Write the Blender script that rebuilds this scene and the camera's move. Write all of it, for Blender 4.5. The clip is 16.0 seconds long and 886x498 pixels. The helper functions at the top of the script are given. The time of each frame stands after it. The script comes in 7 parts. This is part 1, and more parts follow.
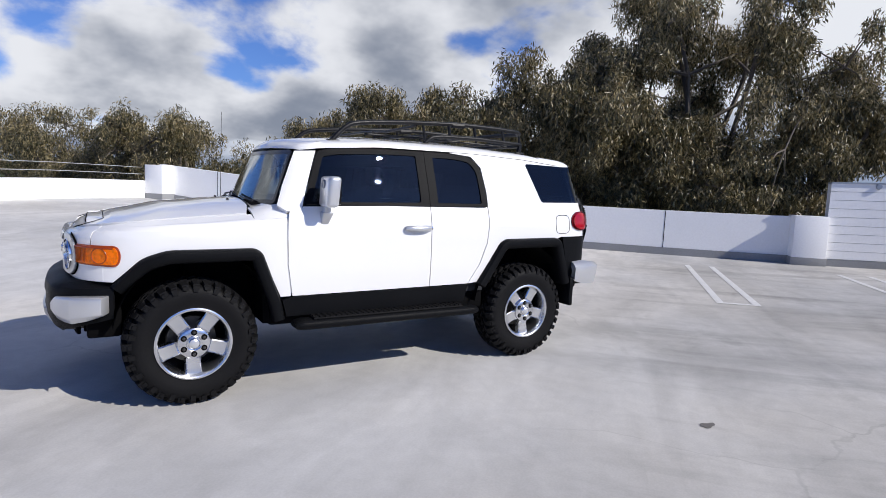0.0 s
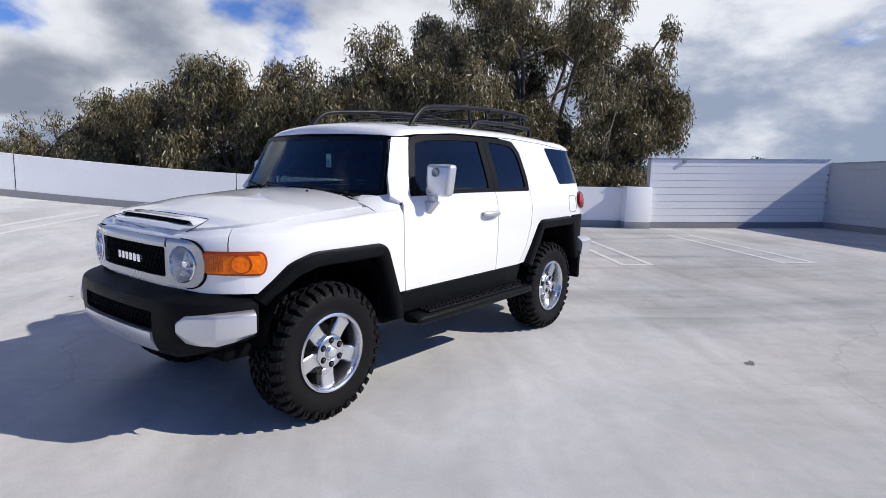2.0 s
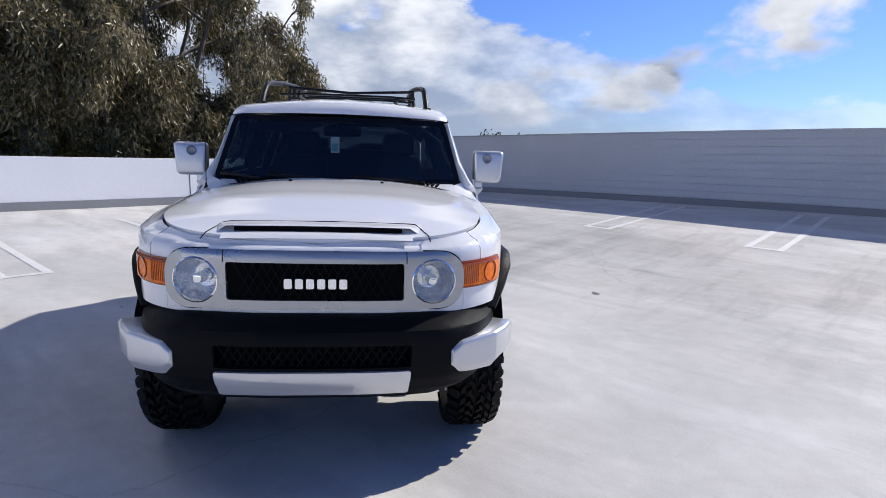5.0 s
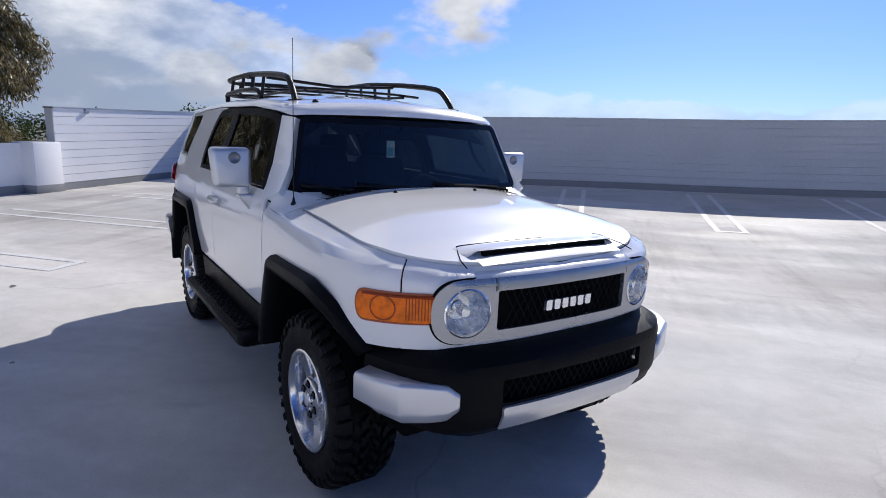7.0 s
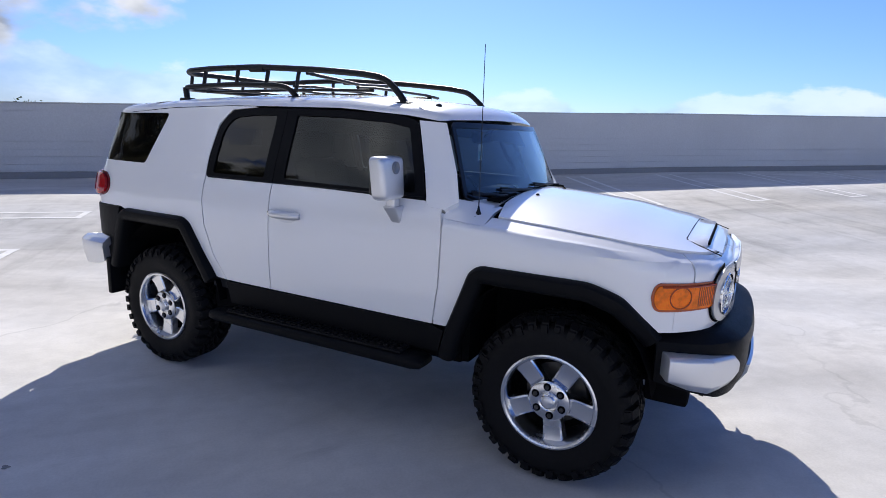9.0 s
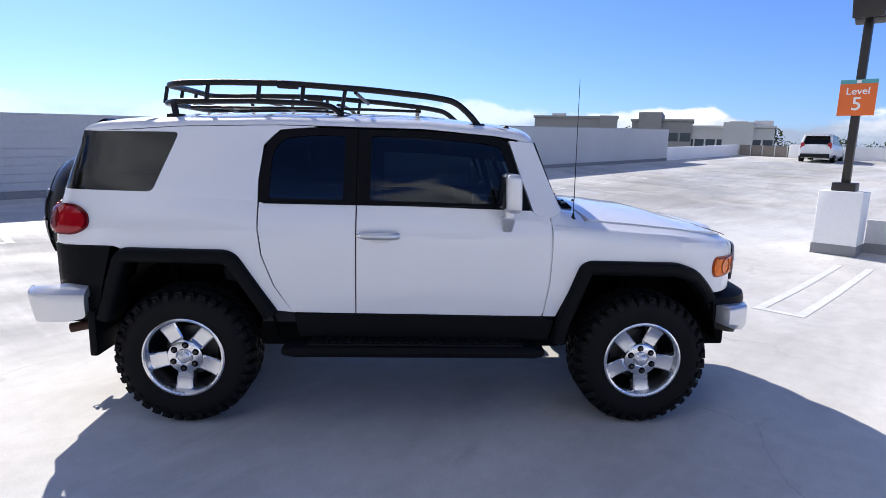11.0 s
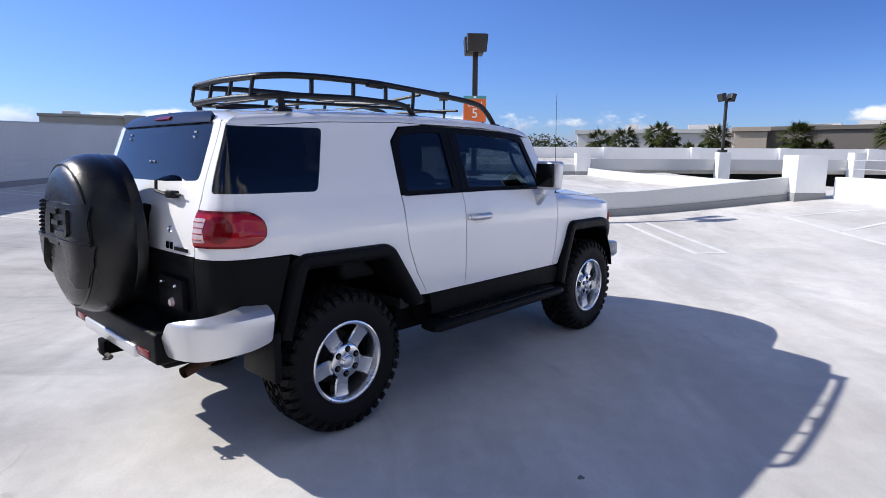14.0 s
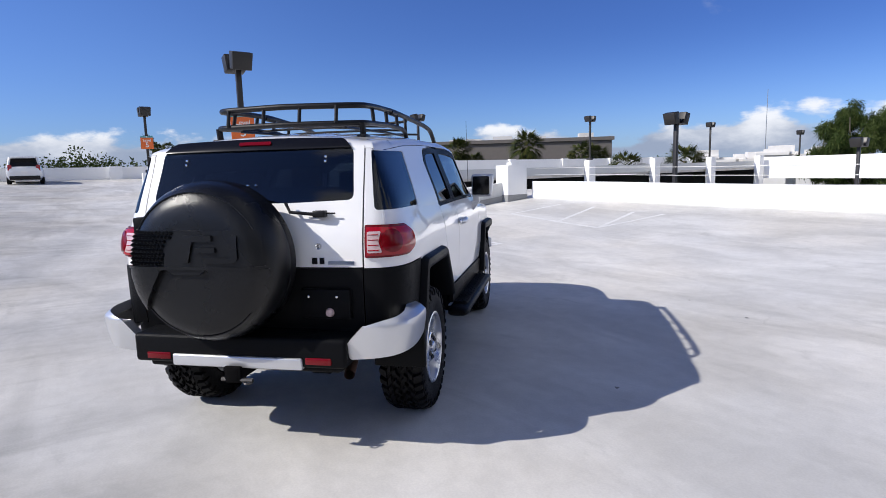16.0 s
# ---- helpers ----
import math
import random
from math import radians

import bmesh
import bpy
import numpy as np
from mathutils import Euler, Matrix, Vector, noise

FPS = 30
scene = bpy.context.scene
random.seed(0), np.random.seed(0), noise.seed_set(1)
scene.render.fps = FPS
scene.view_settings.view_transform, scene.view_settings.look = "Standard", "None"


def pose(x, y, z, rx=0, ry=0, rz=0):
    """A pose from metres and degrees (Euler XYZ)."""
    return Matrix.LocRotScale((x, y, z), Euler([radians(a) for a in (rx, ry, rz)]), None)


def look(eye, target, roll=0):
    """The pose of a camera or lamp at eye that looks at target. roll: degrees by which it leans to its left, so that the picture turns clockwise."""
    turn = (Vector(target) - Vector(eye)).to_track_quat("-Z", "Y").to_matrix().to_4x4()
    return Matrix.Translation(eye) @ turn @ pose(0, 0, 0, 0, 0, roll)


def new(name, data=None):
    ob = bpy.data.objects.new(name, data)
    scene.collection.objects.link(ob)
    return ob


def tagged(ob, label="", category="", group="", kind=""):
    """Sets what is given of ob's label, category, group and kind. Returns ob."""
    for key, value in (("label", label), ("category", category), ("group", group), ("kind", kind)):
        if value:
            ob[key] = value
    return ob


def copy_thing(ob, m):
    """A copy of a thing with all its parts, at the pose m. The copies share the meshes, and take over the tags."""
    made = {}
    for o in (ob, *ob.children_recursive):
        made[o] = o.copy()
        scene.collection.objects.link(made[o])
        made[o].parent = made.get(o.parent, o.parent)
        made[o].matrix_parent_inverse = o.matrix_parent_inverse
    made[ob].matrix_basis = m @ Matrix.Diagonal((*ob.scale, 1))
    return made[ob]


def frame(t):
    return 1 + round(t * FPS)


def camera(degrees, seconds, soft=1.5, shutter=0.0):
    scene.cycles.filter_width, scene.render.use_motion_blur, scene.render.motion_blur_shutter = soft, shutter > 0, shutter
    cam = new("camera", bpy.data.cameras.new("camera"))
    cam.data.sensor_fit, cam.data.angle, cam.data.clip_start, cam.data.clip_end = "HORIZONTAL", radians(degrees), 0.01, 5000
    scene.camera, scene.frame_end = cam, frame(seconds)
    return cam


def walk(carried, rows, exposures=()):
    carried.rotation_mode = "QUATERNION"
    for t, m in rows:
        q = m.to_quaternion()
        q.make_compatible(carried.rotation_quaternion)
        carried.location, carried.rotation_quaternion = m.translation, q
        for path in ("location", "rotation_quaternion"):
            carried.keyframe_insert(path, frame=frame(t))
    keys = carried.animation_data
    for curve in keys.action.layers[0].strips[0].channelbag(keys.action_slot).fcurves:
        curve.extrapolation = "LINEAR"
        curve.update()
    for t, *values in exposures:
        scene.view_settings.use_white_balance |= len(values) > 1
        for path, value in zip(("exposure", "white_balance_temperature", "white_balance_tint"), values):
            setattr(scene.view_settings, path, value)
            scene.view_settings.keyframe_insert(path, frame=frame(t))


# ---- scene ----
cam = camera(74.9, 16.0, soft=0.85)
PATH = [
    (0, (1.862, 4.746, 1.493), (0.836, 3.044, 1.264), 2.4),
    (0.5, (2.307, 4.507, 1.48), (1.154, 2.892, 1.236), 2.0),
    (1, (2.76, 4.157, 1.486), (1.47, 2.651, 1.22), 1.8),
    (1.5, (3.192, 3.853, 1.505), (1.769, 2.476, 1.226), 1.5),
    (2, (3.517, 3.338, 1.487), (1.951, 2.126, 1.205), 1.5),
    (2.5, (3.851, 2.874, 1.472), (2.16, 1.844, 1.192), 1.4),
    (3, (4.075, 2.367, 1.457), (2.265, 1.563, 1.178), 1.4),
    (3.5, (4.281, 1.88, 1.492), (2.382, 1.326, 1.205), 1.6),
    (4, (4.425, 1.336, 1.503), (2.466, 1.055, 1.212), 1.8),
    (4.2, (4.453, 1.13, 1.503), (2.487, 0.944, 1.199), 1.8),
    (6.3, (4.12, -1.095, 1.595), (2.325, -0.298, 1.217), 1.9),
    (6.5, (4.029, -1.287, 1.604), (2.272, -0.411, 1.224), 1.9),
    (7, (3.698, -1.744, 1.618), (2.072, -0.647, 1.225), 2.3),
    (7.5, (3.35, -2.251, 1.644), (1.899, -0.937, 1.236), 2.8),
    (8, (2.933, -2.661, 1.619), (1.654, -1.18, 1.207), 2.5),
    (8.5, (2.459, -3.012, 1.653), (1.375, -1.386, 1.226), 2.3),
    (9, (2.032, -3.339, 1.632), (1.138, -1.595, 1.231), 2.1),
    (9.2, (1.834, -3.365, 1.633), (1.005, -1.593, 1.216), 2.1),
    (11.3, (-0.346, -4.171, 1.637), (-0.092, -2.216, 1.305), 0.9),
    (11.5, (-0.549, -4.179, 1.591), (-0.208, -2.234, 1.275), 0.5),
    (12, (-1.141, -4.119, 1.594), (-0.579, -2.226, 1.276), 0.6),
    (12.5, (-1.716, -4.076, 1.583), (-0.938, -2.261, 1.263), 0.6),
    (13, (-2.249, -3.857, 1.559), (-1.255, -2.153, 1.231), 0.6),
    (13.5, (-2.769, -3.648, 1.539), (-1.54, -2.104, 1.216), 0.4),
    (14, (-3.251, -3.342, 1.538), (-1.8, -2.003, 1.22), 0.3),
    (14.5, (-3.732, -3.008, 1.547), (-2.095, -1.9, 1.245), -0.5),
    (15, (-4.175, -2.617, 1.554), (-2.392, -1.758, 1.262), -1.0),
    (15.5, (-4.506, -2.147, 1.545), (-2.627, -1.523, 1.26), -1.3),
    (16, (-4.95, -1.698, 1.569), (-3.011, -1.296, 1.292), -1.6),
]
walk(cam, [(t, look(eye, target, roll)) for t, eye, target, roll in PATH], [(0, -0.26), (2.5, -0.12), (4, 0.05), (7, -0.12), (9, 0.16), (12, 0.31), (14, 0.16), (16, -0.08)])

# ---- world, sun ----
SUN_DIR = Vector((-0.70, 1.17, 1.0)).normalized()
sun = new("sun", bpy.data.lights.new("sun", "SUN"))
sun.data.energy, sun.data.angle, sun.data.color = 5.0, radians(0.53), (1.0, 0.95, 0.885)
sun.matrix_world = look(SUN_DIR * 60, (0, 0, 0))


def link(nt, a, b):
    nt.links.new(a, b)


def node(nt, kind, **values):
    n = nt.nodes.new(kind)
    if "operation" in values:
        n.operation = values.pop("operation")
    if "blend_type" in values:
        n.blend_type = values.pop("blend_type")
    for key, value in values.items():
        n.inputs[key].default_value = value
    return n


def make_world():
    world = bpy.data.worlds.new("sky")
    scene.world = world
    world.use_nodes = True
    nt = world.node_tree
    nt.nodes.clear()
    out = node(nt, "ShaderNodeOutputWorld")
    back = node(nt, "ShaderNodeBackground", Strength=0.102)
    sky = node(nt, "ShaderNodeTexSky")
    sky.sky_type, sky.sun_disc = "NISHITA", False
    sky.sun_elevation, sky.sun_rotation = radians(37.6), math.atan2(SUN_DIR.x, SUN_DIR.y)
    sky.air_density, sky.dust_density, sky.ozone_density = 1.0, 0.35, 2.5
    co = node(nt, "ShaderNodeTexCoord")
    sep = node(nt, "ShaderNodeSeparateXYZ")
    link(nt, co.outputs["Generated"], sep.inputs[0])

    def m(op, a, b=None, c=None, clamp=False):
        n = node(nt, "ShaderNodeMath", operation=op)
        n.use_clamp = clamp
        for k, v in enumerate((a, b, c)):
            if v is None:
                continue
            if isinstance(v, (int, float)):
                n.inputs[k].default_value = v
            else:
                link(nt, v, n.inputs[k])
        return n.outputs[0]

    def rng(v, a, b, c=0.0, d=1.0):
        n = node(nt, "ShaderNodeMapRange")
        n.interpolation_type = "SMOOTHSTEP"
        link(nt, v, n.inputs[0])
        for k, w in enumerate((a, b, c, d)):
            n.inputs[k + 1].default_value = w
        return n.outputs[0]

    x, y, z = sep.outputs
    # a cloud layer seen from below: directions laid onto a flat sheet
    lift = m("ADD", m("MAXIMUM", z, 0.0), 0.5)
    flat = node(nt, "ShaderNodeCombineXYZ")
    link(nt, m("DIVIDE", x, lift), flat.inputs[0])
    link(nt, m("DIVIDE", y, lift), flat.inputs[1])
    puff = node(nt, "ShaderNodeTexNoise", Scale=2.1, Detail=9.0, Roughness=0.5, Distortion=0.1)
    link(nt, flat.outputs[0], puff.inputs["Vector"])
    shade = node(nt, "ShaderNodeTexNoise", Scale=2.6, Detail=5.0, Roughness=0.5)
    link(nt, flat.outputs[0], shade.inputs["Vector"])
    # the weather thins out towards the sun's side
    west = m("ADD", m("MULTIPLY", x, -0.62), m("MULTIPLY", y, -0.78))
    cover = m("MULTIPLY", west, 0.23)
    dens = m("ADD", puff.outputs[0], cover)
    mask = rng(dens, 0.595, 0.675)
    mask = m("MULTIPLY", mask, rng(z, 0.0, 0.05))
    # a low bank of cumulus along the skyline
    ring = node(nt, "ShaderNodeCombineXYZ")
    link(nt, x, ring.inputs[0])
    link(nt, y, ring.inputs[1])
    link(nt, m("MULTIPLY", z, 2.2), ring.inputs[2])
    heap = node(nt, "ShaderNodeTexNoise", Scale=5.0, Detail=9.0, Roughness=0.55)
    link(nt, ring.outputs[0], heap.inputs["Vector"])
    # it towers towards the east end of the deck and lies low elsewhere
    east = m("ADD", m("MULTIPLY", x, -0.985), m("MULTIPLY", y, -0.174))
    steep = rng(east, 0.50, 0.97, 6.0, 1.35)
    rise = m("MULTIPLY", z, steep)
    low = m("SUBTRACT", heap.outputs[0], rise)
    bank = m("MULTIPLY", m("MULTIPLY", rng(low, 0.12, 0.20), rng(z, -0.01, 0.02)), rng(m("ADD", m("MULTIPLY", x, -0.515), m("MULTIPLY", y, 0.857)), 0.50, 0.95, 1.0, 0.35))
    soft = rng(m("ADD", shade.outputs[0], m("MULTIPLY", dens, -0.35)), 0.08, 0.38)
    cloud = node(nt, "ShaderNodeMixRGB", Color1=(2.8, 3.2, 4.1, 1), Color2=(9.4, 9.6, 10.2, 1))
    link(nt, soft, cloud.inputs[0])
    bcol = node(nt, "ShaderNodeMixRGB", Color1=(3.4, 4.1, 5.6, 1), Color2=(9.4, 9.7, 10.4, 1))
    link(nt, rng(m("ADD", heap.outputs[0], m("MULTIPLY", rise, 0.6)), 0.52, 0.82), bcol.inputs[0])
    haze = node(nt, "ShaderNodeMixRGB", blend_type="MULTIPLY", Fac=1.0, Color2=(0.56, 0.775, 1.36, 1))
    link(nt, sky.outputs[0], haze.inputs[1])
    deep = node(nt, "ShaderNodeMixRGB", blend_type="MULTIPLY", Color2=(0.46, 0.48, 0.54, 1))
    link(nt, rng(z, 0.42, 0.9), deep.inputs[0])
    link(nt, haze.outputs[0], deep.inputs[1])
    # clear sky is darkest at right angles to the sun
    square = node(nt, "ShaderNodeMixRGB", blend_type="MULTIPLY", Color2=(0.62, 0.68, 0.78, 1))
    link(nt, m("MULTIPLY", rng(m("ADD", m("MULTIPLY", x, 0.90), m("MULTIPLY", y, -0.43)), 0.35, 1.0), rng(z, 0.03, 0.22)), square.inputs[0])
    link(nt, deep.outputs[0], square.inputs[1])
    mix1 = node(nt, "ShaderNodeMixRGB")
    link(nt, mask, mix1.inputs[0])
    link(nt, square.outputs[0], mix1.inputs[1])
    link(nt, cloud.outputs[0], mix1.inputs[2])
    mix2 = node(nt, "ShaderNodeMixRGB")
    link(nt, bank, mix2.inputs[0])
    link(nt, mix1.outputs[0], mix2.inputs[1])
    link(nt, bcol.outputs[0], mix2.inputs[2])
    link(nt, mix2.outputs[0], back.inputs[0])
    link(nt, back.outputs[0], out.inputs[0])


make_world()


# ---- materials ----
def material(name, base, rough=0.5, metal=0.0, coat=0.0, spread=0.06, grain=40.0, stain=2.0, bump=0.0, bump_scale=200.0, rough_var=0.08, spec=0.5):
    """A surface whose colour and gloss wander at two scales, with a fine relief."""
    mat = bpy.data.materials.new(name)
    mat.use_nodes = True
    nt = mat.node_tree
    bsdf = nt.nodes["Principled BSDF"]
    co = node(nt, "ShaderNodeTexCoord")
    a = node(nt, "ShaderNodeTexNoise", Scale=grain, Detail=4.0)
    b = node(nt, "ShaderNodeTexNoise", Scale=stain, Detail=5.0)
    for n in (a, b):
        link(nt, co.outputs["Object"], n.inputs["Vector"])
    mean = node(nt, "ShaderNodeMath", operation="ADD")
    link(nt, a.outputs[0], mean.inputs[0])
    link(nt, b.outputs[0], mean.inputs[1])
    ramp = node(nt, "ShaderNodeMapRange")
    link(nt, mean.outputs[0], ramp.inputs[0])
    for k, v in zip((1, 2, 3, 4), (0.6, 1.4, 1 - spread, 1 + spread)):
        ramp.inputs[k].default_value = v
    mul = node(nt, "ShaderNodeMixRGB", blend_type="MULTIPLY", Fac=1.0, Color1=(*base, 1))
    link(nt, ramp.outputs[0], mul.inputs[2])
    link(nt, mul.outputs[0], bsdf.inputs["Base Color"])
    r = node(nt, "ShaderNodeMapRange")
    link(nt, b.outputs[0], r.inputs[0])
    for k, v in zip((1, 2, 3, 4), (0.3, 0.7, max(0.02, rough - rough_var), min(1, rough + rough_var))):
        r.inputs[k].default_value = v
    link(nt, r.outputs[0], bsdf.inputs["Roughness"])
    bsdf.inputs["Metallic"].default_value = metal
    bsdf.inputs["Specular IOR Level"].default_value = spec
    bsdf.inputs["Coat Weight"].default_value = coat
    bsdf.inputs["Coat Roughness"].default_value = 0.03
    if bump:
        c = node(nt, "ShaderNodeTexNoise", Scale=bump_scale, Detail=3.0)
        link(nt, co.outputs["Object"], c.inputs["Vector"])
        bm = node(nt, "ShaderNodeBump", Strength=bump, Distance=0.004)
        link(nt, c.outputs[0], bm.inputs["Height"])
        link(nt, bm.outputs[0], bsdf.inputs["Normal"])
    return mat


def glass(name, tint, rough=0.0):
    """Tinted pane: light passes straight through, the surface mirrors by Fresnel."""
    mat = bpy.data.materials.new(name)
    mat.use_nodes = True
    nt = mat.node_tree
    nt.nodes.clear()
    out = node(nt, "ShaderNodeOutputMaterial")
    see = node(nt, "ShaderNodeBsdfTransparent", Color=(*tint, 1))
    gloss = node(nt, "ShaderNodeBsdfGlossy", Roughness=rough, Color=(1, 1, 1, 1))
    edge = node(nt, "ShaderNodeLayerWeight", Blend=0.5)
    power = node(nt, "ShaderNodeMath", operation="POWER")
    link(nt, edge.outputs["Facing"], power.inputs[0])
    power.inputs[1].default_value = 5.0
    fres = node(nt, "ShaderNodeMath", operation="MULTIPLY_ADD")
    link(nt, power.outputs[0], fres.inputs[0])
    fres.inputs[1].default_value, fres.inputs[2].default_value = 0.92, 0.045
    mix = node(nt, "ShaderNodeMixShader")
    link(nt, fres.outputs[0], mix.inputs[0])
    link(nt, see.outputs[0], mix.inputs[1])
    link(nt, gloss.outputs[0], mix.inputs[2])
    link(nt, mix.outputs[0], out.inputs[0])
    return mat


PAINT = material("white_paint", (0.85, 0.85, 0.845), 0.32, coat=1.0, spread=0.012, grain=300, stain=1.5, rough_var=0.04)
BLACK = material("black_textured_plastic", (0.006, 0.0064, 0.0075), 0.42, spec=0.07, spread=0.18, grain=400, bump=0.25, bump_scale=900)
COVER = material("black_moulded_cover", (0.007, 0.0074, 0.0085), 0.27, spec=0.36, spread=0.18, grain=300, bump=0.15, bump_scale=900)
GLOSSBLACK = material("gloss_black_trim", (0.006, 0.006, 0.007), 0.16, spec=0.3, spread=0.1, rough_var=0.04)
RUBBER = material("tyre_rubber", (0.0065, 0.0065, 0.0072), 0.60, spec=0.14, spread=0.3, grain=60, stain=8, bump=0.3, bump_scale=350)
ALLOY = material("machined_alloy", (0.72, 0.73, 0.75), 0.24, metal=1.0, spread=0.05, grain=120, rough_var=0.08)
SILVER = material("silver_paint", (0.66, 0.67, 0.69), 0.34, metal=0.6, coat=0.6, spread=0.03, grain=500)
FRAME_SILVER = material("grille_silver_paint", (0.37, 0.385, 0.41), 0.28, metal=0.75, coat=0.6, spread=0.03, grain=500)
CHROME = material("chrome", (0.82, 0.83, 0.85), 0.08, metal=1.0, spread=0.02, rough_var=0.04)
RACK = material("black_powder_coat", (0.008, 0.008, 0.009), 0.38, spec=0.25, spread=0.15, bump=0.2, bump_scale=900)
UNDER = material("underbody_black", (0.004, 0.004, 0.0045), 0.9, spec=0.06, spread=0.4, grain=30)
STEEL = material("worn_steel", (0.10, 0.095, 0.09), 0.5, metal=0.7, spread=0.3, grain=60)
RUST = material("rusty_exhaust_steel", (0.06, 0.028, 0.017), 0.7, metal=0.3, spread=0.4, grain=60)
CABIN = material("dark_grey_upholstery", (0.016, 0.017, 0.019), 0.8, spread=0.2, grain=250)
TRIM_GREY = material("grey_cabin_plastic", (0.055, 0.058, 0.062), 0.6, spread=0.12)
AMBER = material("amber_lens", (0.95, 0.185, 0.001), 0.14, spec=0.3, spread=0.4, grain=45, stain=14, bump=0.5, bump_scale=90)
AMBER_DARK = material("amber_lens_frame", (0.34, 0.05, 0.004), 0.2, coat=0.3)
RED = material("red_lens", (0.36, 0.004, 0.012), 0.07, spec=0.45, coat=0.2, spread=0.15, grain=90, stain=14)
RED_DEEP = material("deep_red_lens", (0.15, 0.002, 0.006), 0.10, spec=0.35, coat=0.1, spread=0.15, grain=90)
CLEAR_LENS = material("clear_ribbed_lens", (0.60, 0.44, 0.44), 0.18, coat=1.0, spread=0.2, grain=60, stain=20)
REFLECTOR = material("lamp_reflector", (0.80, 0.80, 0.80), 0.22, metal=0.75, spread=0.4, grain=30, stain=12, bump=0.8, bump_scale=45)
BADGE = material("silver_badge", (0.85, 0.86, 0.88), 0.22, metal=0.8, spread=0.03)
GLASS_FRONT = glass("windscreen_glass", (0.72, 0.79, 0.80))
GLASS_SIDE = glass("tinted_side_glass", (0.36, 0.41, 0.44))
GLASS_DARK = glass("privacy_glass", (0.19, 0.21, 0.24))
GLASS_LAMP = glass("lamp_cover_glass", (0.93, 0.95, 0.96))


# ---- mesh helpers ----
def finish(bm, name, mat, parent=None, label="", smooth=True, angle=35):
    mesh = bpy.data.meshes.new(name)
    bm.normal_update()
    if smooth:
        lim = radians(angle)
        for f in bm.faces:
            f.smooth = True
        for e in bm.edges:
            e.smooth = len(e.link_faces) == 2 and e.calc_face_angle(0) < lim
    bm.to_mesh(mesh)
    bm.free()
    mesh.materials.append(mat)
    ob = new(name, mesh)
    if parent:
        ob.parent = parent
    if label:
        tagged(ob, label)
    return ob


def part(name, bm, mat, parent, label="", smooth=True, angle=35):
    return finish(bm, name, mat, parent, label, smooth, angle)


def box_bm(x0, x1, y0, y1, z0, z1, bevel=0.0, seg=2):
    bm = bmesh.new()
    bmesh.ops.create_cube(bm, size=1)
    bmesh.ops.scale(bm, vec=(x1 - x0, y1 - y0, z1 - z0), verts=bm.verts)
    bmesh.ops.translate(bm, vec=((x0 + x1) / 2, (y0 + y1) / 2, (z0 + z1) / 2), verts=bm.verts)
    if bevel:
        bmesh.ops.bevel(bm, geom=bm.edges[:], offset=bevel, segments=seg, affect="EDGES", profile=0.5)
    return bm


def join_bm(*bms):
    """One bmesh out of several."""
    out = bmesh.new()
    for b in bms:
        mesh = bpy.data.meshes.new("tmp")
        b.to_mesh(mesh)
        b.free()
        out.from_mesh(mesh)
        bpy.data.meshes.remove(mesh)
    return out


def tube_bm(points, radius, n=10, closed=False, caps=True, flat=1.0):
    """A pipe along points. flat squeezes it across its height."""
    bm = bmesh.new()
    pts = [Vector(p) for p in points]
    rings = []
    side = None
    for i, p in enumerate(pts):
        if closed:
            d = (pts[(i + 1) % len(pts)] - pts[i - 1]).normalized()
        else:
            d = (pts[min(i + 1, len(pts) - 1)] - pts[max(i - 1, 0)]).normalized()
        up = Vector((0, 0, 1)) if abs(d.z) < 0.95 else Vector((1, 0, 0))
        if side is None:
            side = d.cross(up).normalized()
        else:
            side = (side - d * side.dot(d)).normalized()
        nrm = side.cross(d)
        r = radius(i / (len(pts) - 1)) if callable(radius) else radius
        rings.append([bm.verts.new(p + side * r * math.cos(a) + nrm * r * flat * math.sin(a)) for a in (2 * math.pi * k / n for k in range(n))])
    total = len(rings)
    for i in range(total if closed else total - 1):
        a, b = rings[i], rings[(i + 1) % total]
        for k in range(n):
            bm.faces.new((a[k], a[(k + 1) % n], b[(k + 1) % n], b[k]))
    if caps and not closed:
        bm.faces.new(rings[0])
        bm.faces.new(rings[-1])
    bmesh.ops.recalc_face_normals(bm, faces=bm.faces)
    return bm


def bend(points, r, n=5):
    """A polyline with its inner corners rounded to radius r."""
    pts = [Vector(p) for p in points]
    out = [pts[0]]
    for a, b, c in zip(pts, pts[1:], pts[2:]):
        u, v = (a - b), (c - b)
        k = min(r, u.length * 0.45, v.length * 0.45)
        p, q = b + u.normalized() * k, b + v.normalized() * k
        for i in range(n + 1):
            t = i / n
            out.append(p * (1 - t) ** 2 + b * 2 * t * (1 - t) + q * t * t)
    out.append(pts[-1])
    return out


def round_poly(pts, r, n=4):
    """A closed 2D outline with rounded corners; r may be one radius or one per corner."""
    out = []
    k = len(pts)
    rs = r if isinstance(r, (list, tuple)) else [r] * k
    for i in range(k):
        a, b, c = (Vector((*pts[(i + j) % k], 0)) for j in (-1, 0, 1))
        u, v = a - b, c - b
        d = min(rs[i], u.length * 0.48, v.length * 0.48)
        if d < 1e-4:
            out.append((b.x, b.y))
            continue
        p, q = b + u.normalized() * d, b + v.normalized() * d
        for j in range(n + 1):
            t = j / n
            w = p * (1 - t) ** 2 + b * 2 * t * (1 - t) + q * t * t
            out.append((w.x, w.y))
    return out


